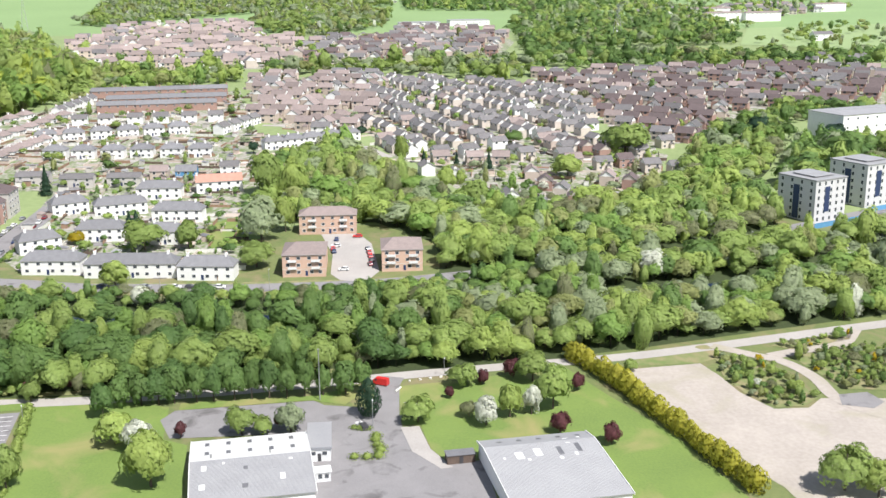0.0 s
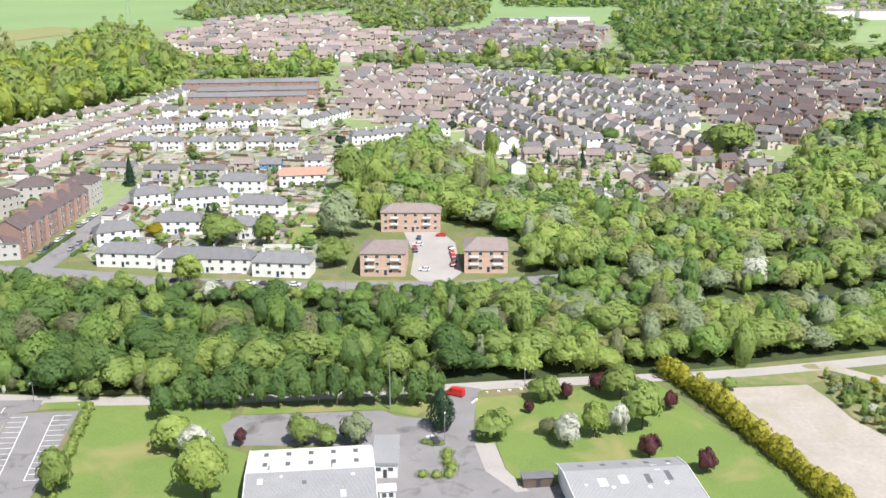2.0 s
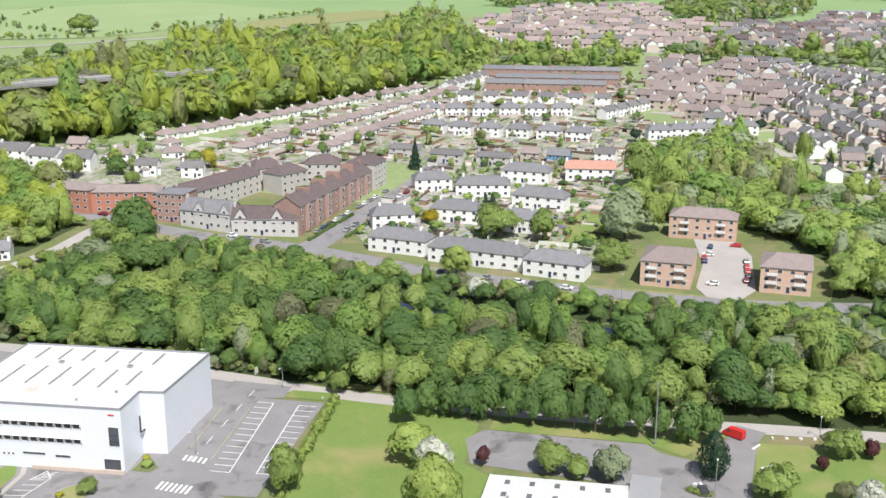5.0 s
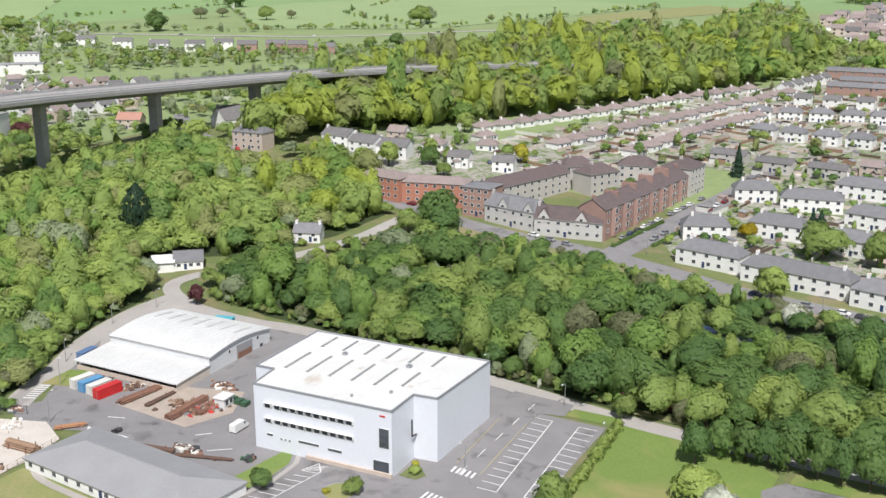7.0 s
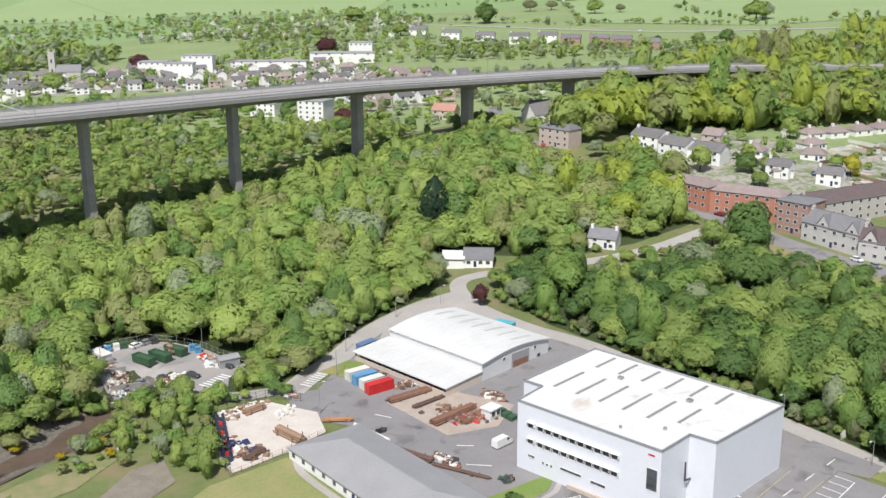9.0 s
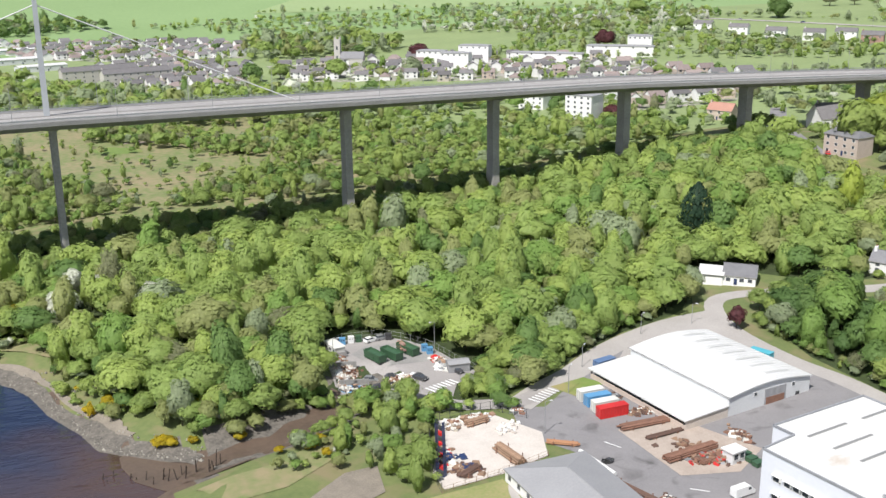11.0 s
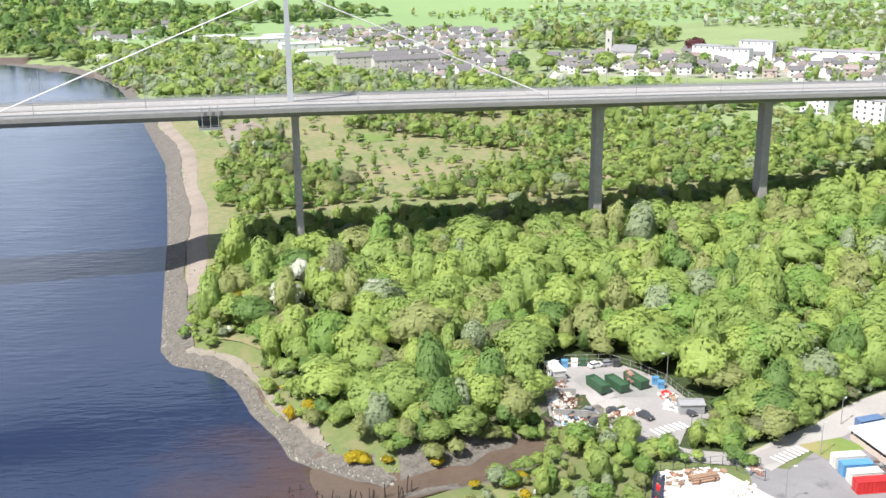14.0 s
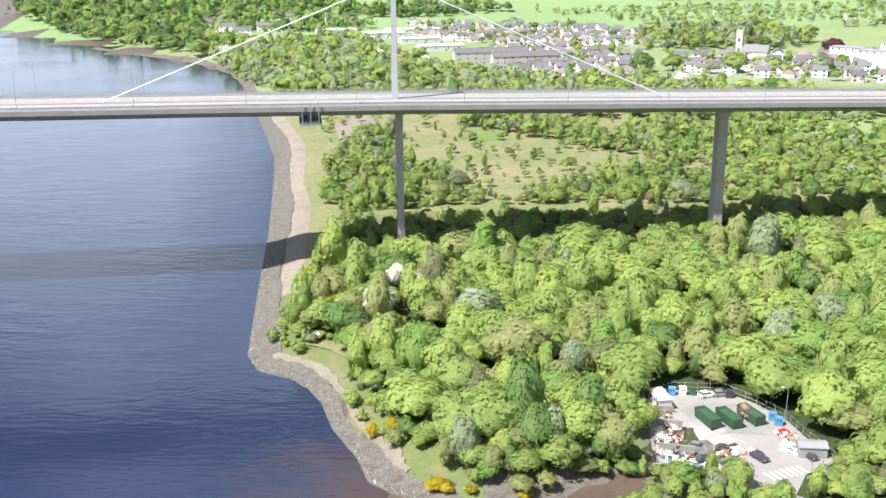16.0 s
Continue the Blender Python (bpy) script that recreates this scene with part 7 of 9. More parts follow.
def gables_on(root, xs, W, eave, key, roof, w=5.0, h=3.6):
    """Pointed wall-head gables on the front of a row, each with a small roof running back."""
    for x in xs:
        y0, y1 = -W / 2 - 0.12, -W / 2 + 4.2
        part("gable", Geo().add([(x - w / 2, y0, eave - 1.4), (x + w / 2, y0, eave - 1.4), (x + w / 2, y0, eave), (x, y0, eave + h), (x - w / 2, y0, eave), (x - w / 2, y1, eave), (x + w / 2, y1, eave), (x, y1, eave + h)],
                                [(0, 1, 2, 3, 4), (2, 6, 7, 3), (3, 7, 5, 4)], key), root)
        part("gable_roof", Geo().add([(x - w / 2 - 0.3, y0 - 0.1, eave), (x, y0 - 0.1, eave + h + 0.3), (x, y1, eave + h + 0.3), (x - w / 2 - 0.3, y1, eave), (x + w / 2 + 0.3, y0 - 0.1, eave), (x + w / 2 + 0.3, y1, eave)],
                                     [(0, 1, 2, 3), (4, 5, 2, 1)], roof), root)
        part("window", win(1.2, 1.4), root, m=pose(x, y0, eave + 0.3))


bays_on(building("tenement", "long three-storey red sandstone tenement with slate roof", "tenement", 454, 175.2, 0, L=75, W=11, eave=10.4, rise=3.4, wall="sandstone", roof="darktile", floors=3, bays=16, chimneys=2), [-35.1 + 4.69 * k for k in (1, 3, 5, 8, 10, 12, 14)], 11, 3, 3.45, "sandstone")
for i in range(1, 5):
    root = thing("chimney_stack", pose(416.5 + 75 / 5 * i, 175.2, gz(416.5 + 15 * i, 175.2) + 13.0), "broad red stone chimney stack with clay pots on the tenement", "chimney", "tenement chimney stacks")
    part("chimney_shaft", Geo().box(-0.6, 0.6, -3.0, 3.0, -2.6, 2.0, "sandstone"), root)
    for k in range(5):
        part("chimney_pot", Geo().tube((0, -2 + k, 2.0), (0, -2 + k, 2.6), 0.16, 0.14, "redtile", 6), root)
building("tenement", "four-storey grey rendered tenement with brown hipped roof", "tenement", 500.5, 176, 0, L=15, W=14, eave=11.5, rise=3.0, wall="greywall", roof="darktile", hip=5, floors=4, bays=4, chimneys=1)
gables_on(building("tenement", "pale harled row with pointed gables and brown roof", "tenement", 416.8, 184, -76, L=26, W=9.5, eave=6.6, rise=4.0, wall="paleharl", roof="darktile", floors=2, bays=7, chimneys=2), (-9.4, 5.0), 9.5, 6.6, "paleharl", "darktile")
gables_on(building("tenement", "pale harled row with pointed gable and slate roof", "tenement", 416.5, 208, -95, L=24, W=9.5, eave=7.0, rise=4.0, wall="paleharl", roof="slate", floors=2, bays=6, chimneys=2), (-3.0, 9.0), 9.5, 7.0, "paleharl", "slate")
building("corner_building", "four-storey dark red brick corner building", "tenement", 420, 226, -85, L=12, W=12, eave=11.5, rise=1.0, wall="redbrick", roof="slate", hip=5, floors=4, bays=4, chimneys=0)
building("tenement", "long three-storey grey harled tenement row", "tenement", 447, 224, -9, L=50, W=10.5, eave=8.6, rise=3.2, wall="greywall", roof="darktile", floors=3, bays=11, chimneys=2)
for x, y, t in ((483, 219, -35), (502, 198, -70), (478, 206, -20)):
    building("tenement", "three-storey grey harled block with brown hipped roof", "tenement", x, y, t, L=16, W=12, eave=9.0, rise=3.2, wall="greywall", roof="darktile", hip=5, floors=3, bays=4, chimneys=1)
building("block_of_flats", "three-storey red brick flats with low dark roof", "flats", 415.5, 271, -89, L=21, W=12, eave=8.6, rise=1.8, wall="orangebrick", roof="browntile", hip=4, floors=3, bays=6, chimneys=0)
building("block_of_flats", "three-storey red brick flats with low dark roof", "flats", 421.5, 251, -70, L=30, W=12, eave=8.6, rise=1.8, wall="orangebrick", roof="browntile", hip=4, floors=3, bays=8, chimneys=0)
for kind, x, y, t in (("brown_house", 489, 322, -80), ("bungalow", 489, 300, -70), ("white_house", 472, 273, -75), ("white_house", 480, 254, -70), ("bungalow", 527, 296, -12), ("bungalow", 510, 283, -60)):
    put_house(kind, x, y, t)
for x, y, t in ((459.5, 335, -84), (458.8, 317.6, -90), (463, 304, -75)):
    building("house", "white rendered gabled house with grey roof on the slope", "house", x, y, t, L=15, W=10, eave=5.4, rise=2.8, wall="whitewall", roof="greytile", floors=2, bays=3, chimneys=1)
building("lodge", "white lodge house with dark slate roof by the canal", "house", 357, 262, -62, L=10, W=7, eave=3.6, rise=2.8, wall="whitewall", roof="slate", floors=2, bays=2, chimneys=2)
cottage_ = building("bungalow", "low white bungalow with dark slate roof and pale wing", "bungalow", 315.5, 281.5, -42, L=10, W=9, eave=3.0, rise=2.6, wall="whitewall", roof="slate", floors=1, bays=3, chimneys=0)
part("wing_wall", Geo().box(-12, -5, -5, 3.2, -1, 2.9, "whitewall"), cottage_)
part("wing_roof", gable_roof(7.4, 8.4, 2.9, 1.7, "whitesheet"), cottage_, "pale sheeted roof", pose(-8.6, -0.9, 0))
building("house", "three-storey pale stone villa near the viaduct", "house", 431, 365, -80, L=17, W=10, eave=8.4, rise=2.6, wall="tanbrick", roof="slate", hip=3, floors=3, bays=4, chimneys=1)
building("hall", "white-walled hall with steep grey gable roof", "hall", 478, 424, -10, L=26, W=14, eave=5, rise=6, wall="whitewall", roof="greytile", floors=1, bays=4, chimneys=0)
building("house", "stone house with slate roof under the viaduct", "house", 497, 452, -20, L=14, W=9, eave=6, rise=3, wall="greywall", roof="slate", bays=3)
building("house", "pink-walled house with gable roof beyond the viaduct", "house", 466, 500, -60, L=14, W=9, eave=5.5, rise=3.5, wall="tanbrick", roof="redtile", bays=3)
building("block_of_flats", "six-storey white rendered flats with flat roof", "flats", 405, 545, -60, L=17, W=13, eave=16.5, rise=0.6, wall="whitewall", roof="membrane", hip=6, floors=6, bays=4, chimneys=0)
building("block_of_flats", "low white rendered flats behind trees", "flats", 408, 612, -60, L=18, W=11, eave=8, rise=0.6, wall="whitewall", roof="membrane", hip=5, floors=3, bays=4, chimneys=0)

WHITES = (("white_semi", 411.5, 126.2, -94, 23), ("white_semi", 405.5, 94.7, -94, 35.5), ("white_semi", 400.5, 65.1, -96, 21.8), ("white_semi", 441, 141, -60, 17), ("white_semi", 456.5, 118.5, -88, 20.5), ("white_semi", 450, 90, -96, 16),
          ("white_semi", 500, 120.2, -72, 24), ("white_semi", 486.5, 90.5, -95, 23), ("white_semi", 530, 107.2, -90, 22), ("white_semi", 503, 145, -60, 17))
for kind, x, y, t, L in WHITES:
    spec = dict(HOUSES[kind])
    spec.update(L=L, W=9.0, bays=max(3, round(L / 4.2)), eave=5.6, rise=3.0)
    building(spec.pop("name"), spec.pop("label"), "house", x, y, t, **spec)
building("semi_detached_house", "white-rendered house with bright orange tiled roof", "house", 541, 79.5, -78, L=23, W=9, eave=5.6, rise=3, wall="whitewall", roof="redtile", hip=0.0, bays=5, chimneys=1)
building("house", "house painted blue with grey roof behind", "house", 568, 100, -90, L=11, W=8, eave=4.5, rise=2.5, wall="blue", roof="slate", bays=3, chimneys=0)
for x, y, t in ((561, 178, -90), (555.5, 154, -90), (556, 130, -90)):
    put_house("cottage", x, y, t)
put_house("brown_house", 567, 114, -90)
put_house("white_house", 575, 78, -90)
row((540, 313), (690, 276), 10, "bungalow", detail=1)
row((690, 276), (775, 243), 6, "bungalow", detail=1)
row((535, 262), (663, 239), 9, "bungalow")
row((663, 239), (774, 217), 7, "bungalow", detail=1)
row((545, 224), (640, 212), 7, "bungalow")
row((640, 212), (708, 196), 5, "bungalow", detail=1)
row((622, 192), (622, 92), 6, "white_semi")
row((674, 212), (700, 118), 6, "white_semi")
row((734, 208), (745, 100), 6, "white_house", detail=1)
row((770, 225), (840, 215), 5, "white_house", detail=1)
row((788, 198), (797, 117), 3, "terrace", detail=1)
row((820, 200), (832, 112), 3, "terrace", detail=1)
row((867, 224), (879, 119), 4, "terrace", detail=1)
row((636, 66), (668, 10), 5, "white_semi", turn=-70)
row((690, 100), (735, 80), 4, "white_house")
row((480, 285), (470, 270), 2, "bungalow")
for kind, x, y, t in (("white_house", 504, -65, 10), ("grey_house", 516, -93, -20), ("red_house", 531, -87, -10), ("brown_house", 551, -83, -5), ("red_house", 500, -97, -10), ("white_house", 566, -28, 10), ("white_house", 550, -42, 0), ("brown_house", 590, -37, -80),
                      ("brown_house", 587, -56, -85), ("brown_house", 586, -71, -100), ("grey_house", 596, -86, -70), ("brown_house", 538, -121, -20), ("red_house", 530, -131, -20), ("grey_house", 563, -150, -80), ("grey_house", 557, -163, -80), ("grey_house", 597, -152, -70),
                      ("red_house", 642, -198, -75), ("grey_house", 623, -174, -70), ("white_house", 620, -221, -30), ("brown_house", 578, -110, -80), ("grey_house", 570, -125, -80), ("red_house", 575, -138, -75)):
    put_house(kind, x, y, t)
estate([(590, -100), (640, -112), (640, -150), (600, -170), (588, -140)], 20, (("grey_house", 4), ("red_house", 2)), rows_apart=20, apart=13, seed=8)


def tower_block(a, turn, w, d, h, label):
    m = pose(a[0], a[1], gz(*a), 0, 0, turn)
    root = thing("apartment_tower", m, label, "flats")
    part("wall", Geo().box(0, w, 0, d, -1.5, h, "stonepanel"), root)
    part("roof", Geo().box(-0.3, w + 0.3, -0.3, d + 0.3, h, h + 0.5, "membrane"), root)
    part("roof_canopy", Geo().box(w * 0.2, w * 0.85, d * 0.2, d * 0.8, h + 0.9, h + 1.2, "membrane"), root)
    for f in range(6):
        z = 1.9 + f * h / 6
        for i in range(5):
            part("window", win(1.3, 1.7), root, m=pose(2.2 + i * (w - 4.4) / 4, 0, z))
        for i in range(4):
            part("window", win(1.3, 1.7), root, m=pose(0, 2.5 + i * (d - 5) / 3, z, 0, 0, -90))
    part("stair_panel", Geo().box(-0.14, 0, d * 0.42, d * 0.58, 1, h - 3, "navy"), root, "dark blue cladding strip")
    part("stair_panel", Geo().box(w * 0.3, w * 0.46, -0.14, 0, 5, h - 3, "navy"), root, "dark blue cladding strip")
    part("hoarding", Geo().box(-6, w + 4, -6.1, -6, -0.5, 2.2, "blue"), root, "bright blue site hoarding")
    return root


M["stonepanel"] = mat("pale_stone_panel", (0.6, 0.595, 0.6), (0.52, 0.515, 0.52), scale=0.3, fine=2, bump=0.05)
tower_block((454.6, -196.7), -64, 20, 22, 19.5, "new six-storey pale apartment tower with blue panels")
tower_block((480, -232), -64, 22, 22, 20.5, "second new pale apartment tower with blue panels")
g_white = building("factory", "big white works building among trees", "factory", 650, -308, -70, L=62, W=30, eave=16, rise=1.0, wall="whitewall", roof="membrane", hip=8, floors=3, bays=8, chimneys=0)
for x, y, L in ((1640, -540, 60), (1640, -600, 60), (1760, -560, 70), (1860, -800, 60)):
    building("block_of_flats", "far white blocks of flats on the skyline", "flats", x, y, -80, L=L, W=14, eave=13, rise=2, wall="whitewall", roof="browntile", hip=4, floors=4, bays=8, chimneys=0, detail=1)
building("house", "far white house in open fields", "house", 1300, -553, -80, L=26, W=12, eave=8, rise=3, wall="whitewall", roof="greytile", bays=3)
for x, y in ((1580, -70), (1620, -145)):
    building("retail_shed", "far low retail shed with pale roof", "shop", x, y, -85, L=60, W=30, eave=8, rise=1, wall="whitewall", roof="membrane", hip=6, floors=1, bays=6, chimneys=0)
sheet("ground", [(1139, -270), (1249, -349), (1199, -404), (1114, -376)], "dry", "brown ploughed field", "field", up=0.4, cell=40)
sheet("ground", [(1252, -435), (1500, -530), (1560, -760), (1164, -570)], "field2", "pale green open parkland", "field", up=0.4, cell=60)


def pylon(x, y, h):
    root = thing("electricity_pylon", at(x, y, 20), "tall grey steel lattice pylon", "pylon")
    for sx in (-1, 1):
        for sy in (-1, 1):
            part("leg", Geo().tube((sx * h * 0.1, sy * h * 0.1, -0.5), (sx * 0.6, sy * 0.6, h), 0.25, 0.15, "steel", 4), root)
    for z in (0.2, 0.4, 0.6):
        q = h * 0.1 * (1 - z)
        part("brace", Geo().tube((-q, -q, h * z), (q * 0.7, q * 0.7, h * (z + 0.18)), 0.14, 0.14, "steel", 4), root)
        part("brace", Geo().tube((q, -q, h * z), (-q * 0.7, q * 0.7, h * (z + 0.18)), 0.14, 0.14, "steel", 4), root)
    for z in (0.7, 0.83, 0.95):
        part("arm", Geo().tube((-h * 0.14, 0, h * z), (h * 0.14, 0, h * z), 0.25, 0.25, "steel", 4), root)


pylon(1308, -300, 46)
pylon(1925, 36, 50)
pylon(1550, 482, 46)

# ---------------------------------------------------------------- the far town
# a whiter town, its pale kinds raised further to put haze into the colour
estate([(156, 1012), (245, 1050), (303, 964), (290, 850), (219, 830), (175, 880)], 10, (("white_house", 6), ("grey_house", 2), ("bungalow", 2)), rows_apart=21, apart=14, seed=11, stuff="far town houses with grey and brown roofs", grow=1.05)
estate([(92, 1295), (144, 1281), (270, 1265), (336, 1149), (314, 1040), (210, 1070), (103, 1160)], 15, (("white_house", 4), ("bungalow", 5)), rows_apart=22, apart=13, seed=12, stuff="far rows of pale houses below the hill", grow=1.05)
estate([(315, 960), (405, 917), (480, 880), (579, 766), (545, 690), (470, 690), (430, 740), (306, 843)], -20, (("white_house", 6), ("brown_house", 1), ("grey_house", 2), ("bungalow", 3)), rows_apart=23, apart=17, seed=14, stuff="far town houses with mixed roofs", grow=1.0)
estate([(440, 560), (520, 560), (600, 640), (560, 690), (470, 680)], -10, (("white_house", 3), ("brown_house", 3), ("bungalow", 2)), rows_apart=24, apart=16, seed=15, stuff="town houses beyond the viaduct", grow=1.1)
for i, (x, y) in enumerate(((744, 915), (748, 864), (752, 815), (766, 781), (789, 767), (786, 732), (802, 711), (808, 689), (803, 651))):
    building("house", "far two-storey house on the hill road", "house", x, y, -50, L=18, W=11, eave=7, rise=3, wall="whitewall" if i < 5 else "redbrick", roof="greytile", bays=3, chimneys=1, detail=1)
for x, y, L, h in ((433, 855, 24, 12), (443, 827, 24, 12), (470, 850, 26, 14), (520, 815, 60, 7), (575, 790, 55, 9), (600, 800, 20, 14)):
    building("block_of_flats", "far white rendered flats in the town", "flats", x, y, -38, L=L, W=12, eave=h, rise=0.8, wall="whitewall", roof="membrane", hip=5, floors=4, bays=5, chimneys=0, detail=1)
for x, y, L in ((172, 935, 62), (198, 905, 55)):
    building("tenement", "long grey four-storey tenement in the far town", "tenement", x, y, 12, L=L, W=11, eave=10, rise=3, wall="greywall", roof="greytile", floors=3, bays=9, chimneys=2)
for x, y, L, W in ((20, 1205, 50, 26), (70, 1170, 55, 30), (110, 1110, 45, 26), (60, 1060, 40, 24), (130, 1040, 50, 24), (-60, 1290, 30, 16), (100, 1210, 70, 26)):
    building("industrial_unit", "far low white industrial shed", "shed", x, y, 15, L=L * 0.85, W=W * 0.65, eave=4.6, rise=1.2, wall="greywall2", roof="whitesheet", floors=1, bays=4, chimneys=0)
for x, y in ((-122, 1270), (-75, 1182), (-38, 1308), (7, 1306), (-100, 1230), (-60, 1235)):
    building("house", "far white riverside house", "house", x, y, 10, L=18, W=10, eave=7, rise=3, wall="whitewall", roof="greytile", bays=3)


def church():
    root = thing("church", at(368, 912, -30), "grey stone church with tall square tower", "church")
    part("nave", gable_wall(20, 10, 6.5, 5, "greywall"), root, m=pose(13, 0, 0))
    part("nave_roof", gable_roof(20, 10, 6.5, 5, "slate"), root, m=pose(13, 0, 0))
    part("tower", Geo().box(-2.6, 2.6, -2.6, 2.6, -1, 22, "greywall"), root)
    for sx in (-1, 1):
        for sy in (-1, 1):
            part("pinnacle", Geo().tube((sx * 2.2, sy * 2.2, 22), (sx * 2.2, sy * 2.2, 25), 0.6, 0.1, "greywall", 4), root)
    for z in (7, 15):
        part("window", win(1.4, 3.0), root, m=pose(0, -2.6, z))


church()


# ---------------------------------------------------------------- works yard
M["bluegrey"] = mat("dull_blue_paint", (0.12, 0.2, 0.36), rough=0.5)
M["turquoise"] = mat("turquoise_paint", (0.1, 0.45, 0.55), rough=0.5)
M["rust2"] = mat("dark_rusty_steel", (0.14, 0.08, 0.06), (0.08, 0.05, 0.04), scale=0.8, fine=4, random_=0.25)
M["orange"] = mat("orange_steel", (0.4, 0.21, 0.11), (0.28, 0.14, 0.08), scale=0.8, fine=4)
M["maroon"] = mat("dark_red_paint", (0.22, 0.02, 0.03), rough=0.3)
sheet("ground", [(211, 231), (219, 228), (232, 238), (246, 254), (262, 257), (290, 250), (291, 228), (292, 205), (292, 170), (291, 130), (276, 126.5), (250, 122), (237, 118), (222, 128), (218, 150), (216, 201), (210, 212), (209, 223)], "asphalt", "dark grey asphalt works yard with worn marks", "yard", up=0.07)
sheet("ground", [(189, 222), (192, 231), (205, 230), (212, 216), (208, 205), (196, 201.5), (181.5, 200), (182, 208)], "palegravel", "pale gravel storage compound", "gravel", up=0.1)
M["dustypad"] = mat("dusty_concrete", (0.44, 0.37, 0.32), (0.3, 0.25, 0.21), scale=0.4, fine=3, bump=0.3)
sheet("ground", [(228.5, 210), (243, 212), (252.5, 189), (242, 182.5), (229.5, 186)], "dustypad", "dusty pale concrete storage pad", "yard", up=0.12)
sheet("ground", [(225.5, 238), (236, 240), (239, 234.5), (229, 229.5)], "lawn", "small patch of grass", "lawn", up=0.13)
sheet("ground", [(262, 259), (278, 262.5), (290, 258), (291, 228), (284, 228), (283, 238), (262, 247), (250, 246)], "oldroad", "pale worn concrete turning area", "yard", up=0.11)
ribbon("path", [(196.5, 199), (193.4, 190), (193.8, 170), (194.5, 152)], 1.8, "oldroad", "pale concrete path along the office", "path", up=0.12)
ribbon("road", [(213, 231), (224, 238), (234, 243), (248, 252), (262, 258), (278, 262), (294, 262)], 7.5, "oldroad", "pale concrete access road", "road", up=0.12)
sheet("ground", [(175, 198), (194.5, 199.5), (195, 150), (160, 150), (160, 190)], "dry", "dry mown grass beside the office", "lawn", up=0.06)
sheet("ground", [(284, 119), (286, 101.5), (250, 97.5), (238, 96), (235, 110), (245, 112.5)], "asphalt", "grey asphalt car park with white bays", "car park", up=0.13)
sheet("ground", [(200, 148), (222, 164), (228, 140), (233, 126), (240, 117), (234, 96), (200, 90), (190, 130)], "asphalt", "grey asphalt forecourt", "yard", up=0.05)
sheet("ground", [(215, 156.5), (219, 157.8), (234.4, 157.6), (235.2, 155.5), (230.5, 152.4), (221.7, 151), (214.5, 151.8)], "lawn", "grass strip beside the forecourt bays", "lawn", up=0.11)
sheet("ground", [(213.5, 157.5), (215, 151.2), (222, 150.2), (231, 151.6), (236, 154.8), (236.3, 153.6), (231.5, 150.4), (222, 148.9), (212.6, 150)], "oldroad", "pale concrete kerb path", "path", up=0.13)
ISLAND = [(227.2 + 4.2 * math.cos(a * 0.5236), 134.6 + 4.0 * math.sin(a * 0.5236)) for a in range(12)]
sheet("ground", ISLAND, "concrete", "round kerbed island in the forecourt", "island", up=0.2)
sheet("ground", [(227.2 + (x - 227.2) * 0.86, 134.6 + (y - 134.6) * 0.86) for x, y in ISLAND], "dry", "planted bed on the island", "bed", up=0.24)
sheet("ground", [(292, 131), (276, 126.8), (250, 122.3), (237, 118.3), (236, 110), (245, 112.3), (284, 119.2), (286, 113), (293, 114)], "asphalt", "grey asphalt road beside the hall", "road", up=0.1)
sheet("ground", [(291, 113), (292.5, 100.5), (287.5, 102), (286.5, 113)], "lawn", "green verge at the road corner", "verge", up=0.11)
sheet("ground", [(240.2, 128.7), (246.0, 129.2), (245.2, 126.2), (243.4, 123.6), (240.8, 124.4)], "meadow", "planted corner bed by the hall", "bed", up=0.15)


def marks(name, lines, width, key, label, up=0.17):
    """Painted lines on the ground."""
    g = Geo()
    for a, b in lines:
        p = [Vector(a), Vector(b)]
        d = (p[1] - p[0]).normalized()
        n = Vector((-d.y, d.x)) * width / 2
        q = [p[0] - n, p[1] - n, p[1] + n, p[0] + n]
        g.add([(v.x, v.y, gz(v.x, v.y) + up) for v in q], [(0, 1, 2, 3)], key)
    return solid(name, g, label, "road marking", kind="structure")


a0, a1 = Vector((282.0, 114.0)), Vector((246.0, 107.0))
b0, b1 = Vector((282.8, 107.2)), Vector((247.5, 101.0))
bays = []
for i in range(13):
    f = i / 12
    p, q = a0.lerp(a1, f), b0.lerp(b1, f)
    d = (a0 - b0).normalized()
    bays.append((p[:], (p + d * 4.6)[:]))
    bays.append((q[:], (q - d * 4.6)[:]))
marks("bay_lines", bays + [(a0[:], a1[:]), (b0[:], b1[:])], 0.22, "white", "white parking bay lines")
marks("road_lines", [((288 - 9 * i, 122.6 - 1.0 * i), (284 - 9 * i, 122.1 - 1.0 * i)) for i in range(5)], 0.2, "white", "broken white centre line")
marks("road_lines", [((276, 125.6), (252, 121.3)), ((278, 118.6), (250, 114.0))], 0.14, "yellow", "yellow edge lines")
marks("road_lines", [((250.5 + 0.0, 120.5 - 1.3 * i), (248.0, 120.1 - 1.3 * i)) for i in range(5)], 0.6, "white", "white crossing bars")
marks("road_lines", [((238.0, 119 - 1.2 * i), (234.4, 118.6 - 1.2 * i)) for i in range(7)], 0.6, "white", "white zebra crossing bars")
marks("bay_lines", [((214.5 + 2.5 * i, 149.0 - 0.25 * i), (215.6 + 2.5 * i, 144.4 - 0.1 * i)) for i in range(7)] + [((215.6, 144.3), (231.5, 143.7))], 0.2, "white", "white parking bay lines")
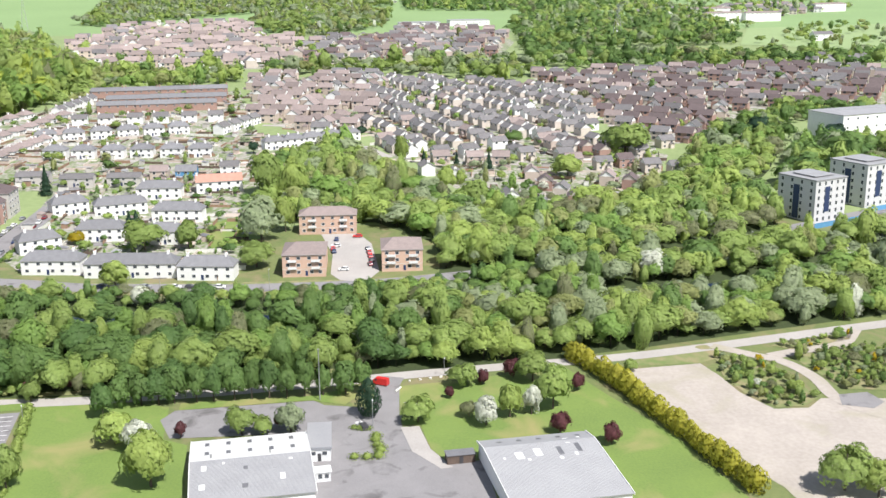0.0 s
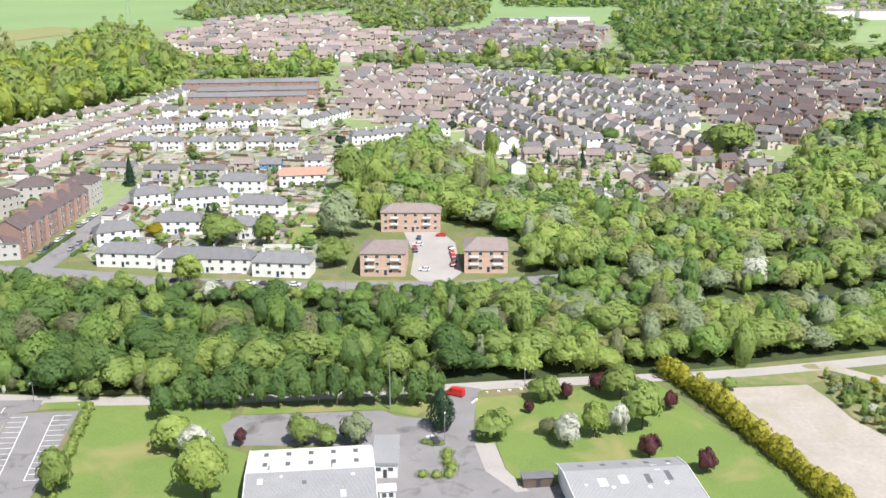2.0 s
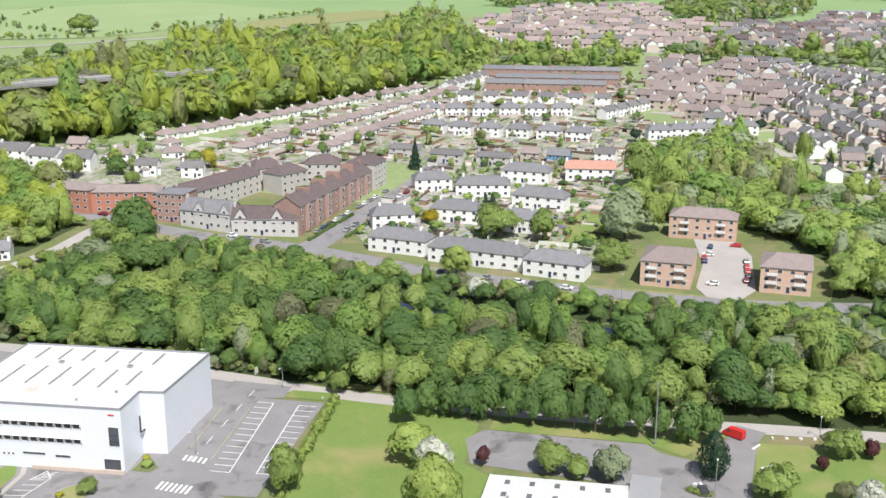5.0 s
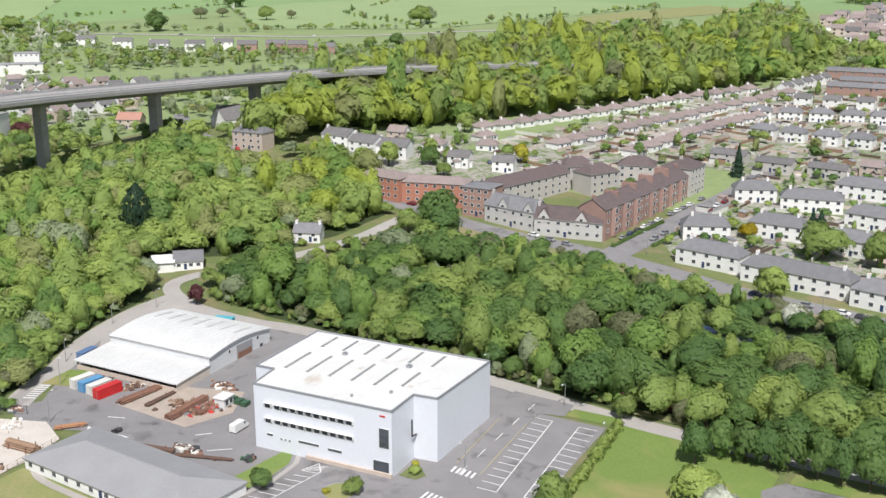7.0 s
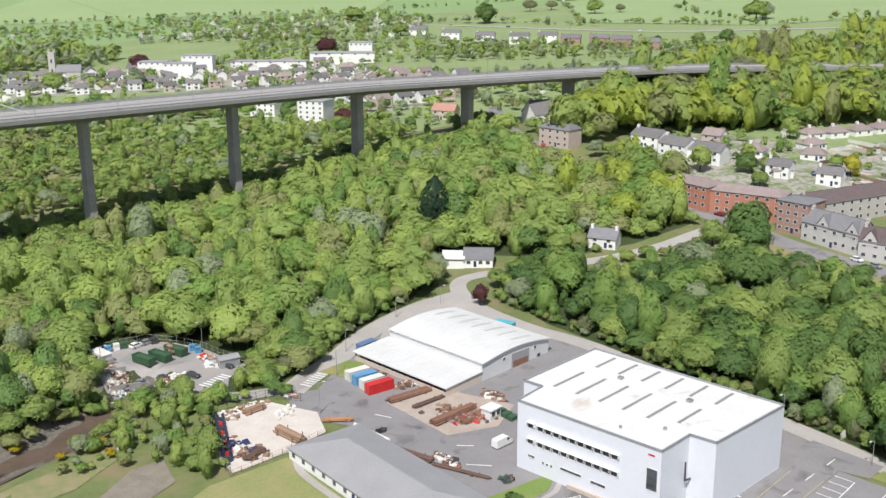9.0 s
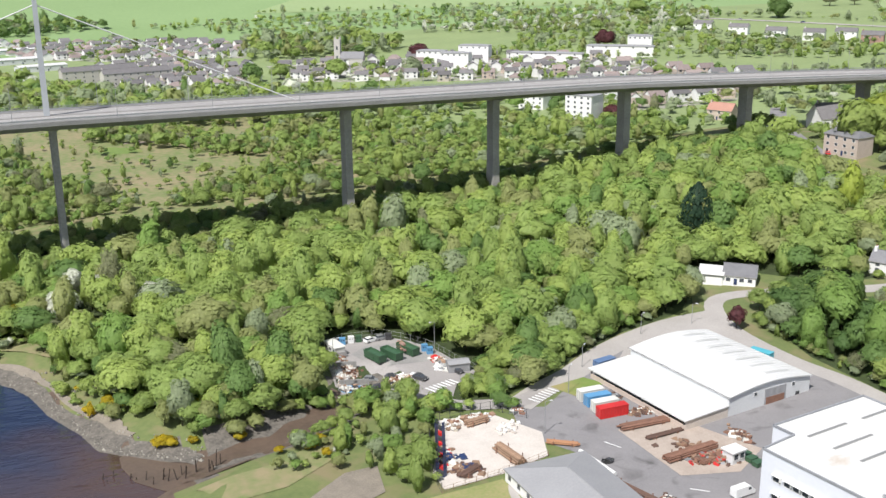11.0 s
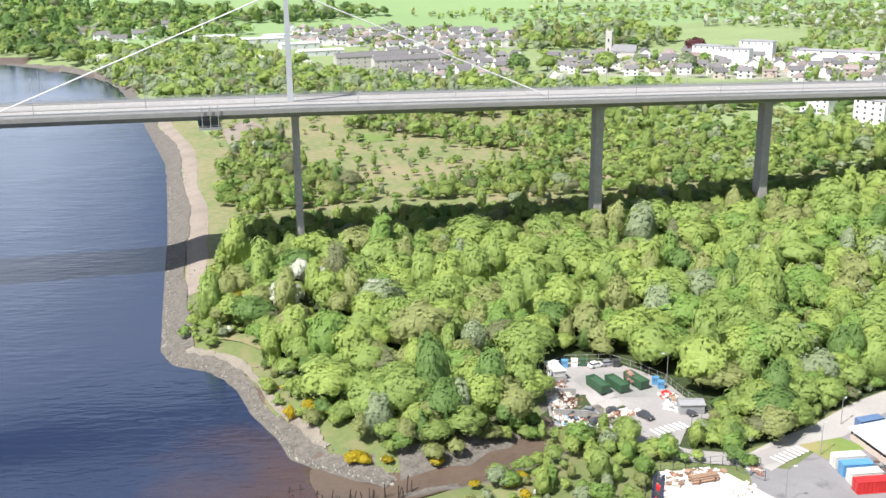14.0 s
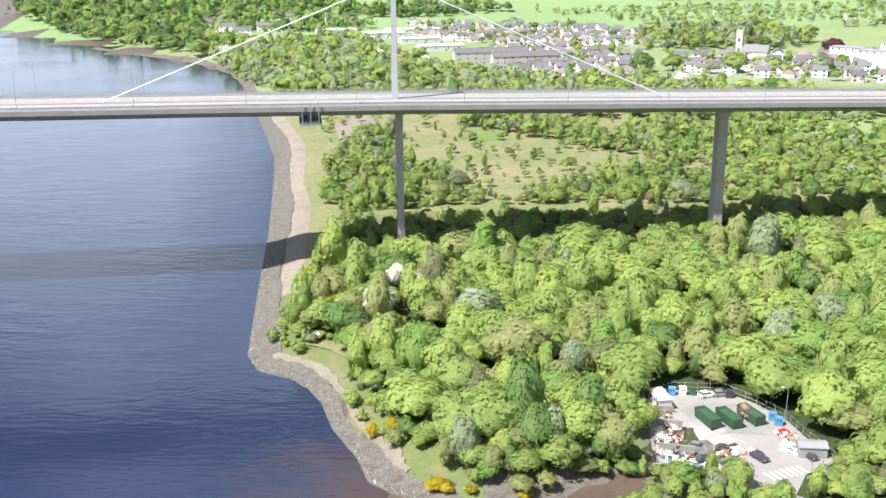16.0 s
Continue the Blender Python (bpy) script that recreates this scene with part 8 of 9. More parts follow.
marks("road_lines", [((229.8 + 0.9 * i, 147.6 - 0.2 * i), (232.2 + 0.7 * i, 144.0)) for i in range(4)] + [((229.5, 147.8), (234.2, 146.6)), ((231.4, 143.7), (234.2, 146.6))], 0.2, "white", "white hatching beside the bays")
marks("road_lines", [((196.2 + 1.25 * i, 249.6 + 0.45 * i), (197.6 + 1.25 * i, 246.6 + 0.45 * i)) for i in range(7)], 0.6, "white", "white zebra crossing bars", 0.25)
marks("road_lines", [((217.2 + 1.2 * i, 233.4 + 0.65 * i), (218.8 + 1.2 * i, 230.4 + 0.65 * i)) for i in range(7)], 0.55, "white", "white zebra crossing bars", 0.25)
marks("road_lines", [((222.5, 206), (224.5, 202)), ((228, 180.5), (231, 178.0)), ((224, 172), (228, 168))], 0.35, "white", "white arrows worn on the yard")


def container(x, y, turn, key, label, L=6.1, up=0.1):
    """A ribbed steel shipping container with doors."""
    root = thing("shipping_container", at(x, y, turn, up), label, "container")
    g, n = Geo(), 18
    prof = []
    for i in range(n):
        x0 = -L / 2 + L * i / n
        o = 0.05 if i % 2 else 0.0
        prof += [(x0 + 0.04, -1.2 + o), (x0 + L / n - 0.04, -1.2 + o)]
    prof = prof + [(px_, -py_) for px_, py_ in reversed(prof)]
    g.prism(prof, 0.12, 2.5, key)
    part("body", g, root)
    part("frame_rail", Geo().box(-L / 2 - 0.02, L / 2 + 0.02, -1.23, 1.23, 0.0, 0.14, key), root)
    part("roof", Geo().box(-L / 2 - 0.02, L / 2 + 0.02, -1.23, 1.23, 2.48, 2.58, key), root)
    for s in (-1, 1):
        part("door", Geo().box(-L / 2 - 0.06, -L / 2, 0.05 if s > 0 else -1.12, 1.12 if s > 0 else -0.05, 0.2, 2.4, key), root)
        part("lock_bar", Geo().tube((-L / 2 - 0.1, s * 0.5, 0.25), (-L / 2 - 0.1, s * 0.5, 2.35), 0.03, 0.03, "steel", 5), root)
    return root


for i, (key, label) in enumerate((("cream", "white ribbed steel shipping container"), ("blue", "pale blue ribbed steel shipping container"), ("cream", "white ribbed steel shipping container beside a blue one"), ("red", "bright red ribbed steel shipping container"))):
    container(231.4, 228.0 - 3.5 * i, 0, key, label, L=7.6 if i == 3 else 6.5)
container(244, 243.0, 12, "bluegrey", "dull blue steel container at the shed corner")
container(283.5, 229.5, -68, "turquoise", "turquoise painted steel container beside the road")


def stack(name, label, x, y, turn, L, n, layers, r, key, up=0.12):
    """Lengths of pipe or timber lying on cross bearers, each a part."""
    root = thing(name, at(x, y, turn, up), label, name.split("_")[-1])
    rng = random.Random(int(x * 13 + y))
    mesh = Geo().tube((-L / 2, 0, 0), (L / 2, 0, 0), r, r, key, 8).mesh("length")
    for s in (-0.35, 0.35):
        part("bearer", Geo().box(s * L - 0.15, s * L + 0.15, -n * r - 0.1, n * r + 0.1, 0, 0.2, "timber"), root)
    for k in range(layers):
        for i in range(n - k):
            part("length", mesh, root, m=pose(rng.uniform(-0.4, 0.4), (i - (n - k - 1) / 2) * 2.05 * r, 0.2 + r + k * 1.75 * r, 0, 0, rng.uniform(-1, 1)))
    for s in (-0.3, 0.3):
        for q in (-1, 1):
            part("stake", Geo().box(s * L - 0.08, s * L + 0.08, q * (n * r + 0.15) - 0.08, q * (n * r + 0.15) + 0.08, 0, 0.3 + layers * 1.9 * r, "rust"), root)
    return root


stack("pipe_stack", "stack of long rusty steel pipes on bearers", 235.5, 209.8, 0, 13, 6, 2, 0.22, "rust")
stack("pipe_stack", "single layer of dark rusty girders", 236.8, 203.6, 6, 10, 4, 1, 0.2, "rust2")
stack("pipe_stack", "stack of brown steel beams beside scrap", 237, 193.4, 8, 14, 6, 3, 0.22, "rust")
stack("pipe_stack", "heap of short rusty pipes", 240, 189.5, 12, 8, 6, 2, 0.2, "rust")
stack("pipe_stack", "orange steel tubes beside the fence", 213.5, 208.5, -35, 7, 5, 2, 0.16, "orange")
stack("pipe_stack", "long dark steel lattice beams by the office", 216.6, 184, -72, 14, 5, 2, 0.2, "rust2")
stack("pipe_stack", "thin long rusty rails", 221, 170, -66, 14, 4, 1, 0.15, "rust2")
stack("timber_stack", "stack of round brown timber poles on gravel", 200, 208, -80, 9, 6, 3, 0.24, "timber")
stack("timber_stack", "stack of sawn brown timber by the fence", 200, 226, 10, 6, 5, 3, 0.22, "timber")
stack("timber_stack", "low pile of dark planks on gravel", 189, 204.5, 30, 6, 5, 2, 0.2, "rust2")
g = Geo().tube((215.0, 203.5, gz(215, 203.5) + 0.6), (216.7, 191.2, gz(216, 191) + 0.6), 0.5, 0.5, "white", 10)
solid("pipe", g, "fat white plastic pipe lying beside the office", "pipe")


def heap(name, label, x, y, w, d, h, keys, n=34, up=0.1):
    """A heap of odds and ends, too jumbled to count."""
    rng = random.Random(int(x * 7 + y * 3))
    g = Geo()
    for _ in range(n):
        a, b = rng.gauss(0, 0.3) * w, rng.gauss(0, 0.3) * d
        top = max(0.1, h * (1 - (a / w) ** 2 * 2.2 - (b / d) ** 2 * 2.2))
        s = [rng.uniform(0.15, 0.9), rng.uniform(0.15, 0.7), rng.uniform(0.1, 0.45)]
        m = pose(x + a, y + b, gz(x + a, y + b) + up + rng.uniform(0, 0.8) * top, rng.uniform(-25, 25), rng.uniform(-25, 25), rng.uniform(0, 180))
        g.box(-s[0], s[0], -s[1], s[1], -s[2], s[2], rng.choice(keys), m)
    return solid(name, g, label, "heap", kind="stuff")


heap("scrap_heap", "jumbled heap of rusty scrap metal", 242, 188, 5, 4, 1.4, ["rust", "rust2", "red", "steel", "timber"], 60)
heap("scrap_heap", "loose scrap beside the containers", 236.5, 225, 3, 5, 0.7, ["rust", "rust2", "steel", "darkmetal"], 36)
heap("scrap_heap", "loose brown offcuts on the pad", 238, 198, 6, 4, 0.5, ["rust", "timber", "rust2"], 30)
heap("timber_heap", "pale sacks and offcuts on gravel", 194, 226, 4, 3, 0.9, ["cream", "timber", "white", "sand"], 24)
heap("timber_heap", "crates and boxes along the compound fence", 187.5, 212, 3, 9, 0.9, ["timber", "navy", "red", "cream"], 40)
heap("scrap_heap", "junk beside the compound gate", 212, 228, 3, 3, 0.6, ["white", "steel", "rust", "timber"], 26)
heap("scrap_heap", "tyres and dark scrap near the office", 218.5, 197.5, 1.6, 1.4, 0.6, ["rubber", "darkmetal"], 14)
heap("scrap_heap", "plant and dark scrap by the forecourt", 226.5, 161, 2.5, 2, 1.2, ["darkmetal", "rust2", "rubber", "green"], 24)
heap("scrap_heap", "rusty offcuts between the containers and the pipes", 238.5, 216, 6, 3, 0.7, ["rust", "rust2", "timber", "cream"], 50)
heap("scrap_heap", "dense heap of red-brown scrap by the cabin", 239.5, 190, 7, 4, 1.1, ["rust", "rust", "red", "timber", "rust2", "steel"], 90)
heap("scrap_heap", "scrap and pallets at the shed's end", 252, 196, 3, 6, 1.0, ["rust", "timber", "rust2", "cream"], 50)
heap("scrap_heap", "line of rusty bits beside the office", 221.5, 175, 2.5, 8, 0.7, ["rust", "rust2", "cream", "darkmetal"], 60)
heap("timber_heap", "pale blocks and sheets in the compound", 205, 221, 6, 4, 0.8, ["cream", "white", "palegravel", "palegravel"], 30)
heap("timber_heap", "mixed crates at the compound's corner", 189, 206, 6, 4, 0.9, ["rust", "timber", "rust2", "navy"], 60)
heap("timber_heap", "pallets and pipes along the back fence", 199, 229, 9, 2, 0.9, ["white", "timber", "rust", "cream"], 60)
kiosk = thing("site_cabin", at(243.6, 187.2, 10, 0.1), "small glazed site cabin with white roof", "cabin")
part("wall", Geo().box(-1.9, 1.9, -1.5, 1.5, 0, 2.6, "greywall2"), kiosk)
part("roof", Geo().box(-2.2, 2.2, -1.8, 1.8, 2.6, 2.9, "white"), kiosk)
for x in (-0.9, 0.9):
    part("window", win(1.2, 1.3), kiosk, m=pose(x, -1.5, 1.6))
for y in (186, 188.2, 190.4, 192.6):
    b = thing("skip", at(246.8, y - 3, 10, 0.1), "small green metal scrap skip", "skip", "skips on the pad")
    part("tub", Geo().prism([(-1.1, -0.8), (1.1, -0.8), (1.1, 0.8), (-1.1, 0.8)], 0.1, 1.1, "green", "darkmetal"), b)
    part("rim", Geo().box(-1.2, 1.2, -0.9, 0.9, 1.0, 1.12, "green"), b)


# ---------------------------------------------------------------- vehicles
CARS = {}
CAR_WORDS = {"white": "white", "red": "red", "darkmetal": "black", "steel": "silver grey", "navy": "dark blue", "blue": "light blue", "maroon": "dark red"}


def extrude(profile, half, key, inset=0.0):
    """A side profile of (x, z) carried across, its top drawn in by inset."""
    g, n = Geo(), len(profile)
    zm = max(p[1] for p in profile)
    v = [(x, s * (half - inset * (z / zm) ** 2), z) for s in (-1, 1) for x, z in profile]
    g.add(v, [tuple(range(n))[::1], tuple(reversed(range(n, 2 * n)))] + [(i, n + i, n + (i + 1) % n, (i + 1) % n) for i in range(n)], key)
    return g


def car(x, y, turn, key, van=False, up=0.12):
    far = near_path(x, y) > 330
    ck = (key, van, far)
    m = at(x, y, turn, up)
    if ck in CARS:
        return copy_thing(CARS[ck], m)
    word = CAR_WORDS[key]
    root = thing("van" if van else "car", m, f"{word} panel van parked on asphalt" if van else f"{word} parked hatchback car", "van" if van else "car")
    if van:
        part("body", extrude([(-2.6, 0.3), (2.6, 0.3), (2.65, 1.0), (2.1, 1.25), (1.5, 2.0), (1.2, 2.2), (-2.5, 2.2), (-2.6, 1.9)], 0.98, key, 0.1), root)
        part("windscreen", extrude([(1.55, 1.3), (2.08, 1.3), (1.56, 1.95), (1.4, 1.95)], 0.9, "glass"), root)
        part("side_window", extrude([(0.7, 1.35), (1.5, 1.35), (1.35, 1.9), (0.7, 1.9)], 0.985, "glass", 0.08), root)
    else:
        part("body", extrude([(-2.05, 0.25), (2.05, 0.25), (2.1, 0.6), (1.95, 0.82), (1.0, 0.95), (-1.9, 1.0), (-2.1, 0.75)], 0.88, key, 0.03), root)
        part("cabin", extrude([(-1.85, 0.95), (1.0, 0.95), (0.35, 1.42), (-0.1, 1.48), (-1.2, 1.46), (-1.6, 1.35)], 0.82, "glass", 0.16), root)
        part("roof", extrude([(-1.5, 1.38), (0.3, 1.42), (-0.1, 1.52), (-1.2, 1.5)], 0.7, key), root)
    wheel = Geo().tube((0, -0.1, 0), (0, 0.1, 0), 0.32, 0.32, "rubber", 10).mesh("wheel")
    hub = Geo().tube((0, -0.11, 0), (0, 0.11, 0), 0.17, 0.17, "steel", 8).mesh("rim")
    for sx in (-1.25, 1.3):
        for sy in (-0.82, 0.82):
            w = part("wheel", wheel, root, m=pose(sx * (1.25 if van else 1), sy, 0.32))
            if not far:
                part("rim", hub, w)
    for s in () if far else (-0.6, 0.6):
        part("headlight", Geo().box(2.6 if van else 2.02, 2.68 if van else 2.1, s - 0.16, s + 0.16, 0.62, 0.76, "frame"), root)
    CARS[ck] = root
    return root


car(236.3, 174.3, 8, "white", True)
car(297.6, -0.2, 62, "red", True)
rng = random.Random(77)
COLOURS = ["white", "steel", "darkmetal", "steel", "navy", "darkmetal", "maroon", "steel", "white", "darkmetal"]
for x0, y0, x1, y1, n, t in ((420, 165.3, 505, 162.3, 15, -2), (424, 155.2, 520, 152.4, 12, 178), (390.5, 106, 386.2, 56, 9, -94), (407.5, 198, 404, 175, 3, -95), (545, 163, 570, 150, 4, 20)):
    for i in range(n):
        if rng.random() < 0.82:
            f = (i + 0.5) / n
            car(x0 + (x1 - x0) * f, y0 + (y1 - y0) * f, t + rng.uniform(-3, 3), rng.choice(COLOURS), False, 0.16)
for x, y, t, c in ((404, 13, 90, "white"), (410, 2.5, 10, "maroon"), (415, 2, 10, "darkmetal"), (420, 2.5, 10, "red"), (425, 3, 10, "red"), (431, 3.5, 10, "steel"), (436, 17, 90, "white"), (446, 17, 0, "navy"), (450, 8, 90, "red"), (428, 17.5, 5, "navy"), (432, 18, 0, "red"),
                   (193.5, 286, 20, "white"), (197, 286.5, 10, "steel"), (187, 266, -30, "steel"), (187.6, 260.8, 10, "darkmetal"), (191.7, 262, -10, "darkmetal"), (197, 255.4, -60, "darkmetal"), (207.4, 256, -70, "darkmetal"),
                   (407.5, 246, 80, "navy"), (411, 255, 95, "maroon"), (414, 240, 100, "white"), (425, 370, 60, "red"), (421, 362, 60, "navy"), (306, -50, 80, "white"), (486, 266, 40, "navy"), (492, 262, 20, "darkmetal"), (498, 259, 10, "navy")):
    car(x, y, t, c, False, 0.18)
rng = random.Random(5)
for _ in range(70):
    x, y = rng.uniform(590, 800), rng.uniform(-150, 0)
    if inside(EST_GREY, x, y):
        car(x, y, rng.choice([20, 200, 110]), rng.choice(COLOURS), False, 0.15)
for x in range(-120, 620, 46):
    q, d = deck_at(x + rng.uniform(-12, 12))
    s = rng.choice([-9.8, -6.6, 6.6, 9.8])
    t = math.degrees(math.atan2(d.y, d.x)) + (180 if s > 0 else 0)
    m = pose(q.x - d.y * s, q.y + d.x * s, deck_z(q.x) + 0.13, 0, 0, t)
    key = (rng.choice(["white", "darkmetal", "steel", "navy"]), False)
    if key in CARS:
        tagged(copy_thing(CARS[key], m), f"{CAR_WORDS[key[0]]} hatchback car on the bridge carriageway")


# ---------------------------------------------------------------- recycling centre
sheet("ground", [(176.5, 260), (178, 285), (186, 290), (198, 289), (204, 281.5), (208, 274), (210, 263), (212.5, 254), (204.5, 249), (200, 241), (193, 238), (190.5, 246), (186, 249), (176.5, 254)], "weathered", "weathered grey asphalt of a small recycling centre", "yard", up=0.2, cell=2.5)
ribbon("road", [(199, 250), (196.6, 242.5), (199.5, 237.5), (207, 234.5), (214, 233), (222, 236)], 5.6, "weathered", "weathered access road to the recycling centre", "road", up=0.16)
sheet("ground", [(185.5, 279), (189, 268), (203, 266), (205, 272), (199, 282), (191, 283)], "concrete", "worn concrete pad under green skips", "yard", up=0.24)
for x, y, t in ((190.4, 272.5, -72), (195.0, 272.2, -72), (200.2, 273.6, -70)):
    root = thing("waste_container", at(x, y, t, 0.3), "large open green steel waste container", "container", "green waste containers")
    part("tub", Geo().add([(-3.4, -1.2, 0.2), (3.4, -1.2, 0.2), (3.4, 1.2, 0.2), (-3.4, 1.2, 0.2), (-3.6, -1.3, 2.3), (3.6, -1.3, 2.3), (3.6, 1.3, 2.3), (-3.6, 1.3, 2.3), (-3.4, -1.15, 1.7), (3.4, -1.15, 1.7), (3.4, 1.15, 1.7), (-3.4, 1.15, 1.7)],
                          [(3, 2, 1, 0), (0, 1, 5, 4), (1, 2, 6, 5), (2, 3, 7, 6), (3, 0, 4, 7), (4, 5, 9, 8), (5, 6, 10, 9), (6, 7, 11, 10), (7, 4, 8, 11), (8, 9, 10, 11)], "green"), root)
    for k in range(-3, 4):
        part("rib", Geo().box(k - 0.06, k + 0.06, -1.36, -1.2, 0.2, 2.3, "green"), root)
        part("rib", Geo().box(k - 0.06, k + 0.06, 1.2, 1.36, 0.2, 2.3, "green"), root)
cab = thing("site_office", at(181.8, 282, -80, 0.15), "cream portable office cabin in the recycling centre", "cabin")
part("wall", Geo().box(-3.4, 3.4, -1.5, 1.5, 0, 2.6, "cream"), cab)
part("roof", Geo().box(-3.6, 3.6, -1.7, 1.7, 2.6, 2.8, "cream"), cab)
for x in (-2, 0.4):
    part("window", win(1.3, 1.0), cab, m=pose(x, -1.5, 1.6))
part("door", Geo().box(2.0, 2.9, -1.56, -1.5, 0.05, 2.1, "navy"), cab)
shed = thing("store_hut", at(208.2, 257.3, -6, 0.15), "grey corrugated steel store hut", "hut")
part("wall", Geo().box(-2.8, 2.8, -1.8, 1.8, 0, 2.3, "greysheet"), shed)
part("roof", gable_roof(5.6, 3.6, 2.3, 0.5, "membrane", 0.2), shed)
heap("waste_heap", "mixed waste and boxes in bays", 182, 264, 4, 5, 1.3, ["timber", "cream", "white", "rust", "blue", "darkmetal"], 120, 0.15)
heap("waste_heap", "broken furniture and timber waste", 182.5, 270, 3.5, 4, 1.6, ["timber", "cream", "tanbrick", "rust"], 90, 0.15)
heap("waste_heap", "blue and white bags of waste", 184, 257.5, 4, 2.5, 0.9, ["blue", "white", "cream", "steel"], 46, 0.15)
heap("waste_heap", "old appliances along the fence", 206, 264, 2, 4, 1.1, ["white", "steel", "cream", "timber", "darkmetal"], 50, 0.15)
heap("waste_heap", "white bagged waste and old cupboards in the bays", 179.8, 267, 3.5, 9, 1.5, ["white", "cream", "timber", "cream", "tanbrick"], 130, 0.15)
heap("waste_heap", "dark scrap along the bay walls", 181.5, 276, 2.4, 5, 1.4, ["darkmetal", "rust", "steel", "timber", "cream"], 70, 0.15)
heap("waste_heap", "pale blue and white sheets of waste", 182, 259, 6, 2.4, 0.8, ["turquoise", "white", "white", "cream"], 70, 0.15)
heap("waste_heap", "furniture and mixed waste between cars", 190.5, 261, 5, 2.2, 0.9, ["timber", "white", "cream", "darkmetal", "rust"], 80, 0.15)
heap("waste_heap", "old white goods beside the hut", 204.4, 259.6, 1.8, 2.8, 1.5, ["white", "white", "steel", "cream"], 46, 0.15)
heap("waste_heap", "rubble and boxes along the far fence", 205.6, 266, 2.4, 2.4, 1.0, ["cream", "tanbrick", "timber", "white", "red"], 70, 0.15)
heap("waste_heap", "red-brown waste in the last container", 199.4, 276, 1.6, 4.5, 0.8, ["rust", "timber", "sandstone"], 40, 1.6)
for a, b in (((178, 272), (184.5, 270.5)), ((178, 265), (185.5, 263)), ((178.5, 278.5), (184, 278))):
    d = Vector(b) - Vector(a)
    solid("bay_wall", Geo().box(0, d.length, -0.2, 0.2, -0.2, 1.5, "concrete"), "grey concrete wall between waste bays", "wall", at(a[0], a[1], math.degrees(math.atan2(d.y, d.x)), 0.15), "waste bay walls")
heap("waste_heap", "loose waste beside parked cars", 193.5, 258.5, 3, 1.6, 0.7, ["timber", "white", "rust", "cream"], 30, 0.15)
for x, y, k in ((183.4, 286.2, "navy"), (185.6, 287.4, "blue"), (188.2, 287.6, "white"), (190.4, 287.4, "green"), (198.6, 285.6, "darkmetal"), (205, 273.5, "blue"), (205.6, 271, "blue")):
    b = thing("bottle_bank", at(x, y, -10, 0.15), "upright recycling bank with round openings", "recycling bin", "recycling banks")
    part("body", Geo().prism([(-0.8, -0.7), (0.8, -0.7), (0.8, 0.7), (-0.8, 0.7)], 0, 1.7, k), b)
    part("lid", Geo().prism([(-0.85, -0.75), (0.85, -0.75), (0.85, 0.75), (-0.85, 0.75)], 1.7, 1.9, k), b)
    for s in (-0.35, 0.35):
        part("opening", Geo().tube((s, -0.72, 1.3), (s, -0.76, 1.3), 0.16, 0.16, "rubber", 8), b)


def fence(line, h, label, gap=2.6, key="steel"):
    """Posts, two rails and thin mesh wires between them."""
    root = thing("fence", pose(line[0][0], line[0][1], gz(*line[0])), label, "fence")
    inv = root.matrix_world.inverted()
    p = resample(line, gap)
    post = Geo().box(-0.05, 0.05, -0.05, 0.05, -0.3, h, key).mesh("post")
    for a in p:
        part("post", post, root, m=inv @ pose(a.x, a.y, gz(a.x, a.y)))
    for a, b in zip(p[:-1], p[1:]):
        za, zb = gz(a.x, a.y), gz(b.x, b.y)
        for z in (0.1, 0.5, 0.97):
            part("rail", Geo().tube((a.x, a.y, za + h * z), (b.x, b.y, zb + h * z), 0.035, 0.035, key, 4), root, m=inv)
    return root


fence([(177, 260), (178.3, 284.6), (186, 289.6), (197.8, 288.6), (203.7, 281.2), (207.7, 273.8), (209.7, 263), (212, 254.2), (206, 250.4)], 2.4, "grey steel mesh fence round the recycling centre")
fence([(180.5, 199), (181.5, 208), (190, 231), (206, 231.5), (212, 224)], 2.4, "dark steel fence round the gravel compound", key="darkmetal")
fence([(180.5, 199), (194.5, 201.5), (208, 205)], 1.4, "low timber fence beside the office lawn", key="timber")
for i in range(9):
    f = i / 8
    x, y = 183.2 + 7.5 * f, 206 + 20 * f
    b = thing("rack", at(x, y, -62, 0.1), "blue storage rack holding red boxes by the fence", "rack", "storage racks along the fence")
    part("rack_frame", Geo().box(-1.1, 1.1, -0.5, 0.5, 0, 0.15, "navy").box(-1.1, -1.0, -0.5, 0.5, 0.15, 2.4, "navy").box(1.0, 1.1, -0.5, 0.5, 0.15, 2.4, "navy"), b)
    part("load", Geo().box(-0.9, 0.9, -0.4, 0.4, 0.15, 1.0, "red" if i % 2 else "darkmetal"), b)


# ---------------------------------------------------------------- lamps and poles
def street_lamp(x, y, turn, h, label="grey steel street lamp", arm=1.2):
    root = thing("street_lamp", at(x, y, turn), label, "street lamp")
    part("post", Geo().tube((0, 0, -0.3), (0, 0, h), 0.11, 0.07, "steel", 7), root)
    part("arm", Geo().tube((0, 0, h), (arm, 0, h + 0.15), 0.05, 0.05, "steel", 5), root)
    part("lantern", Geo().box(arm - 0.1, arm + 0.6, -0.15, 0.15, h + 0.05, h + 0.22, "greywall2"), root)


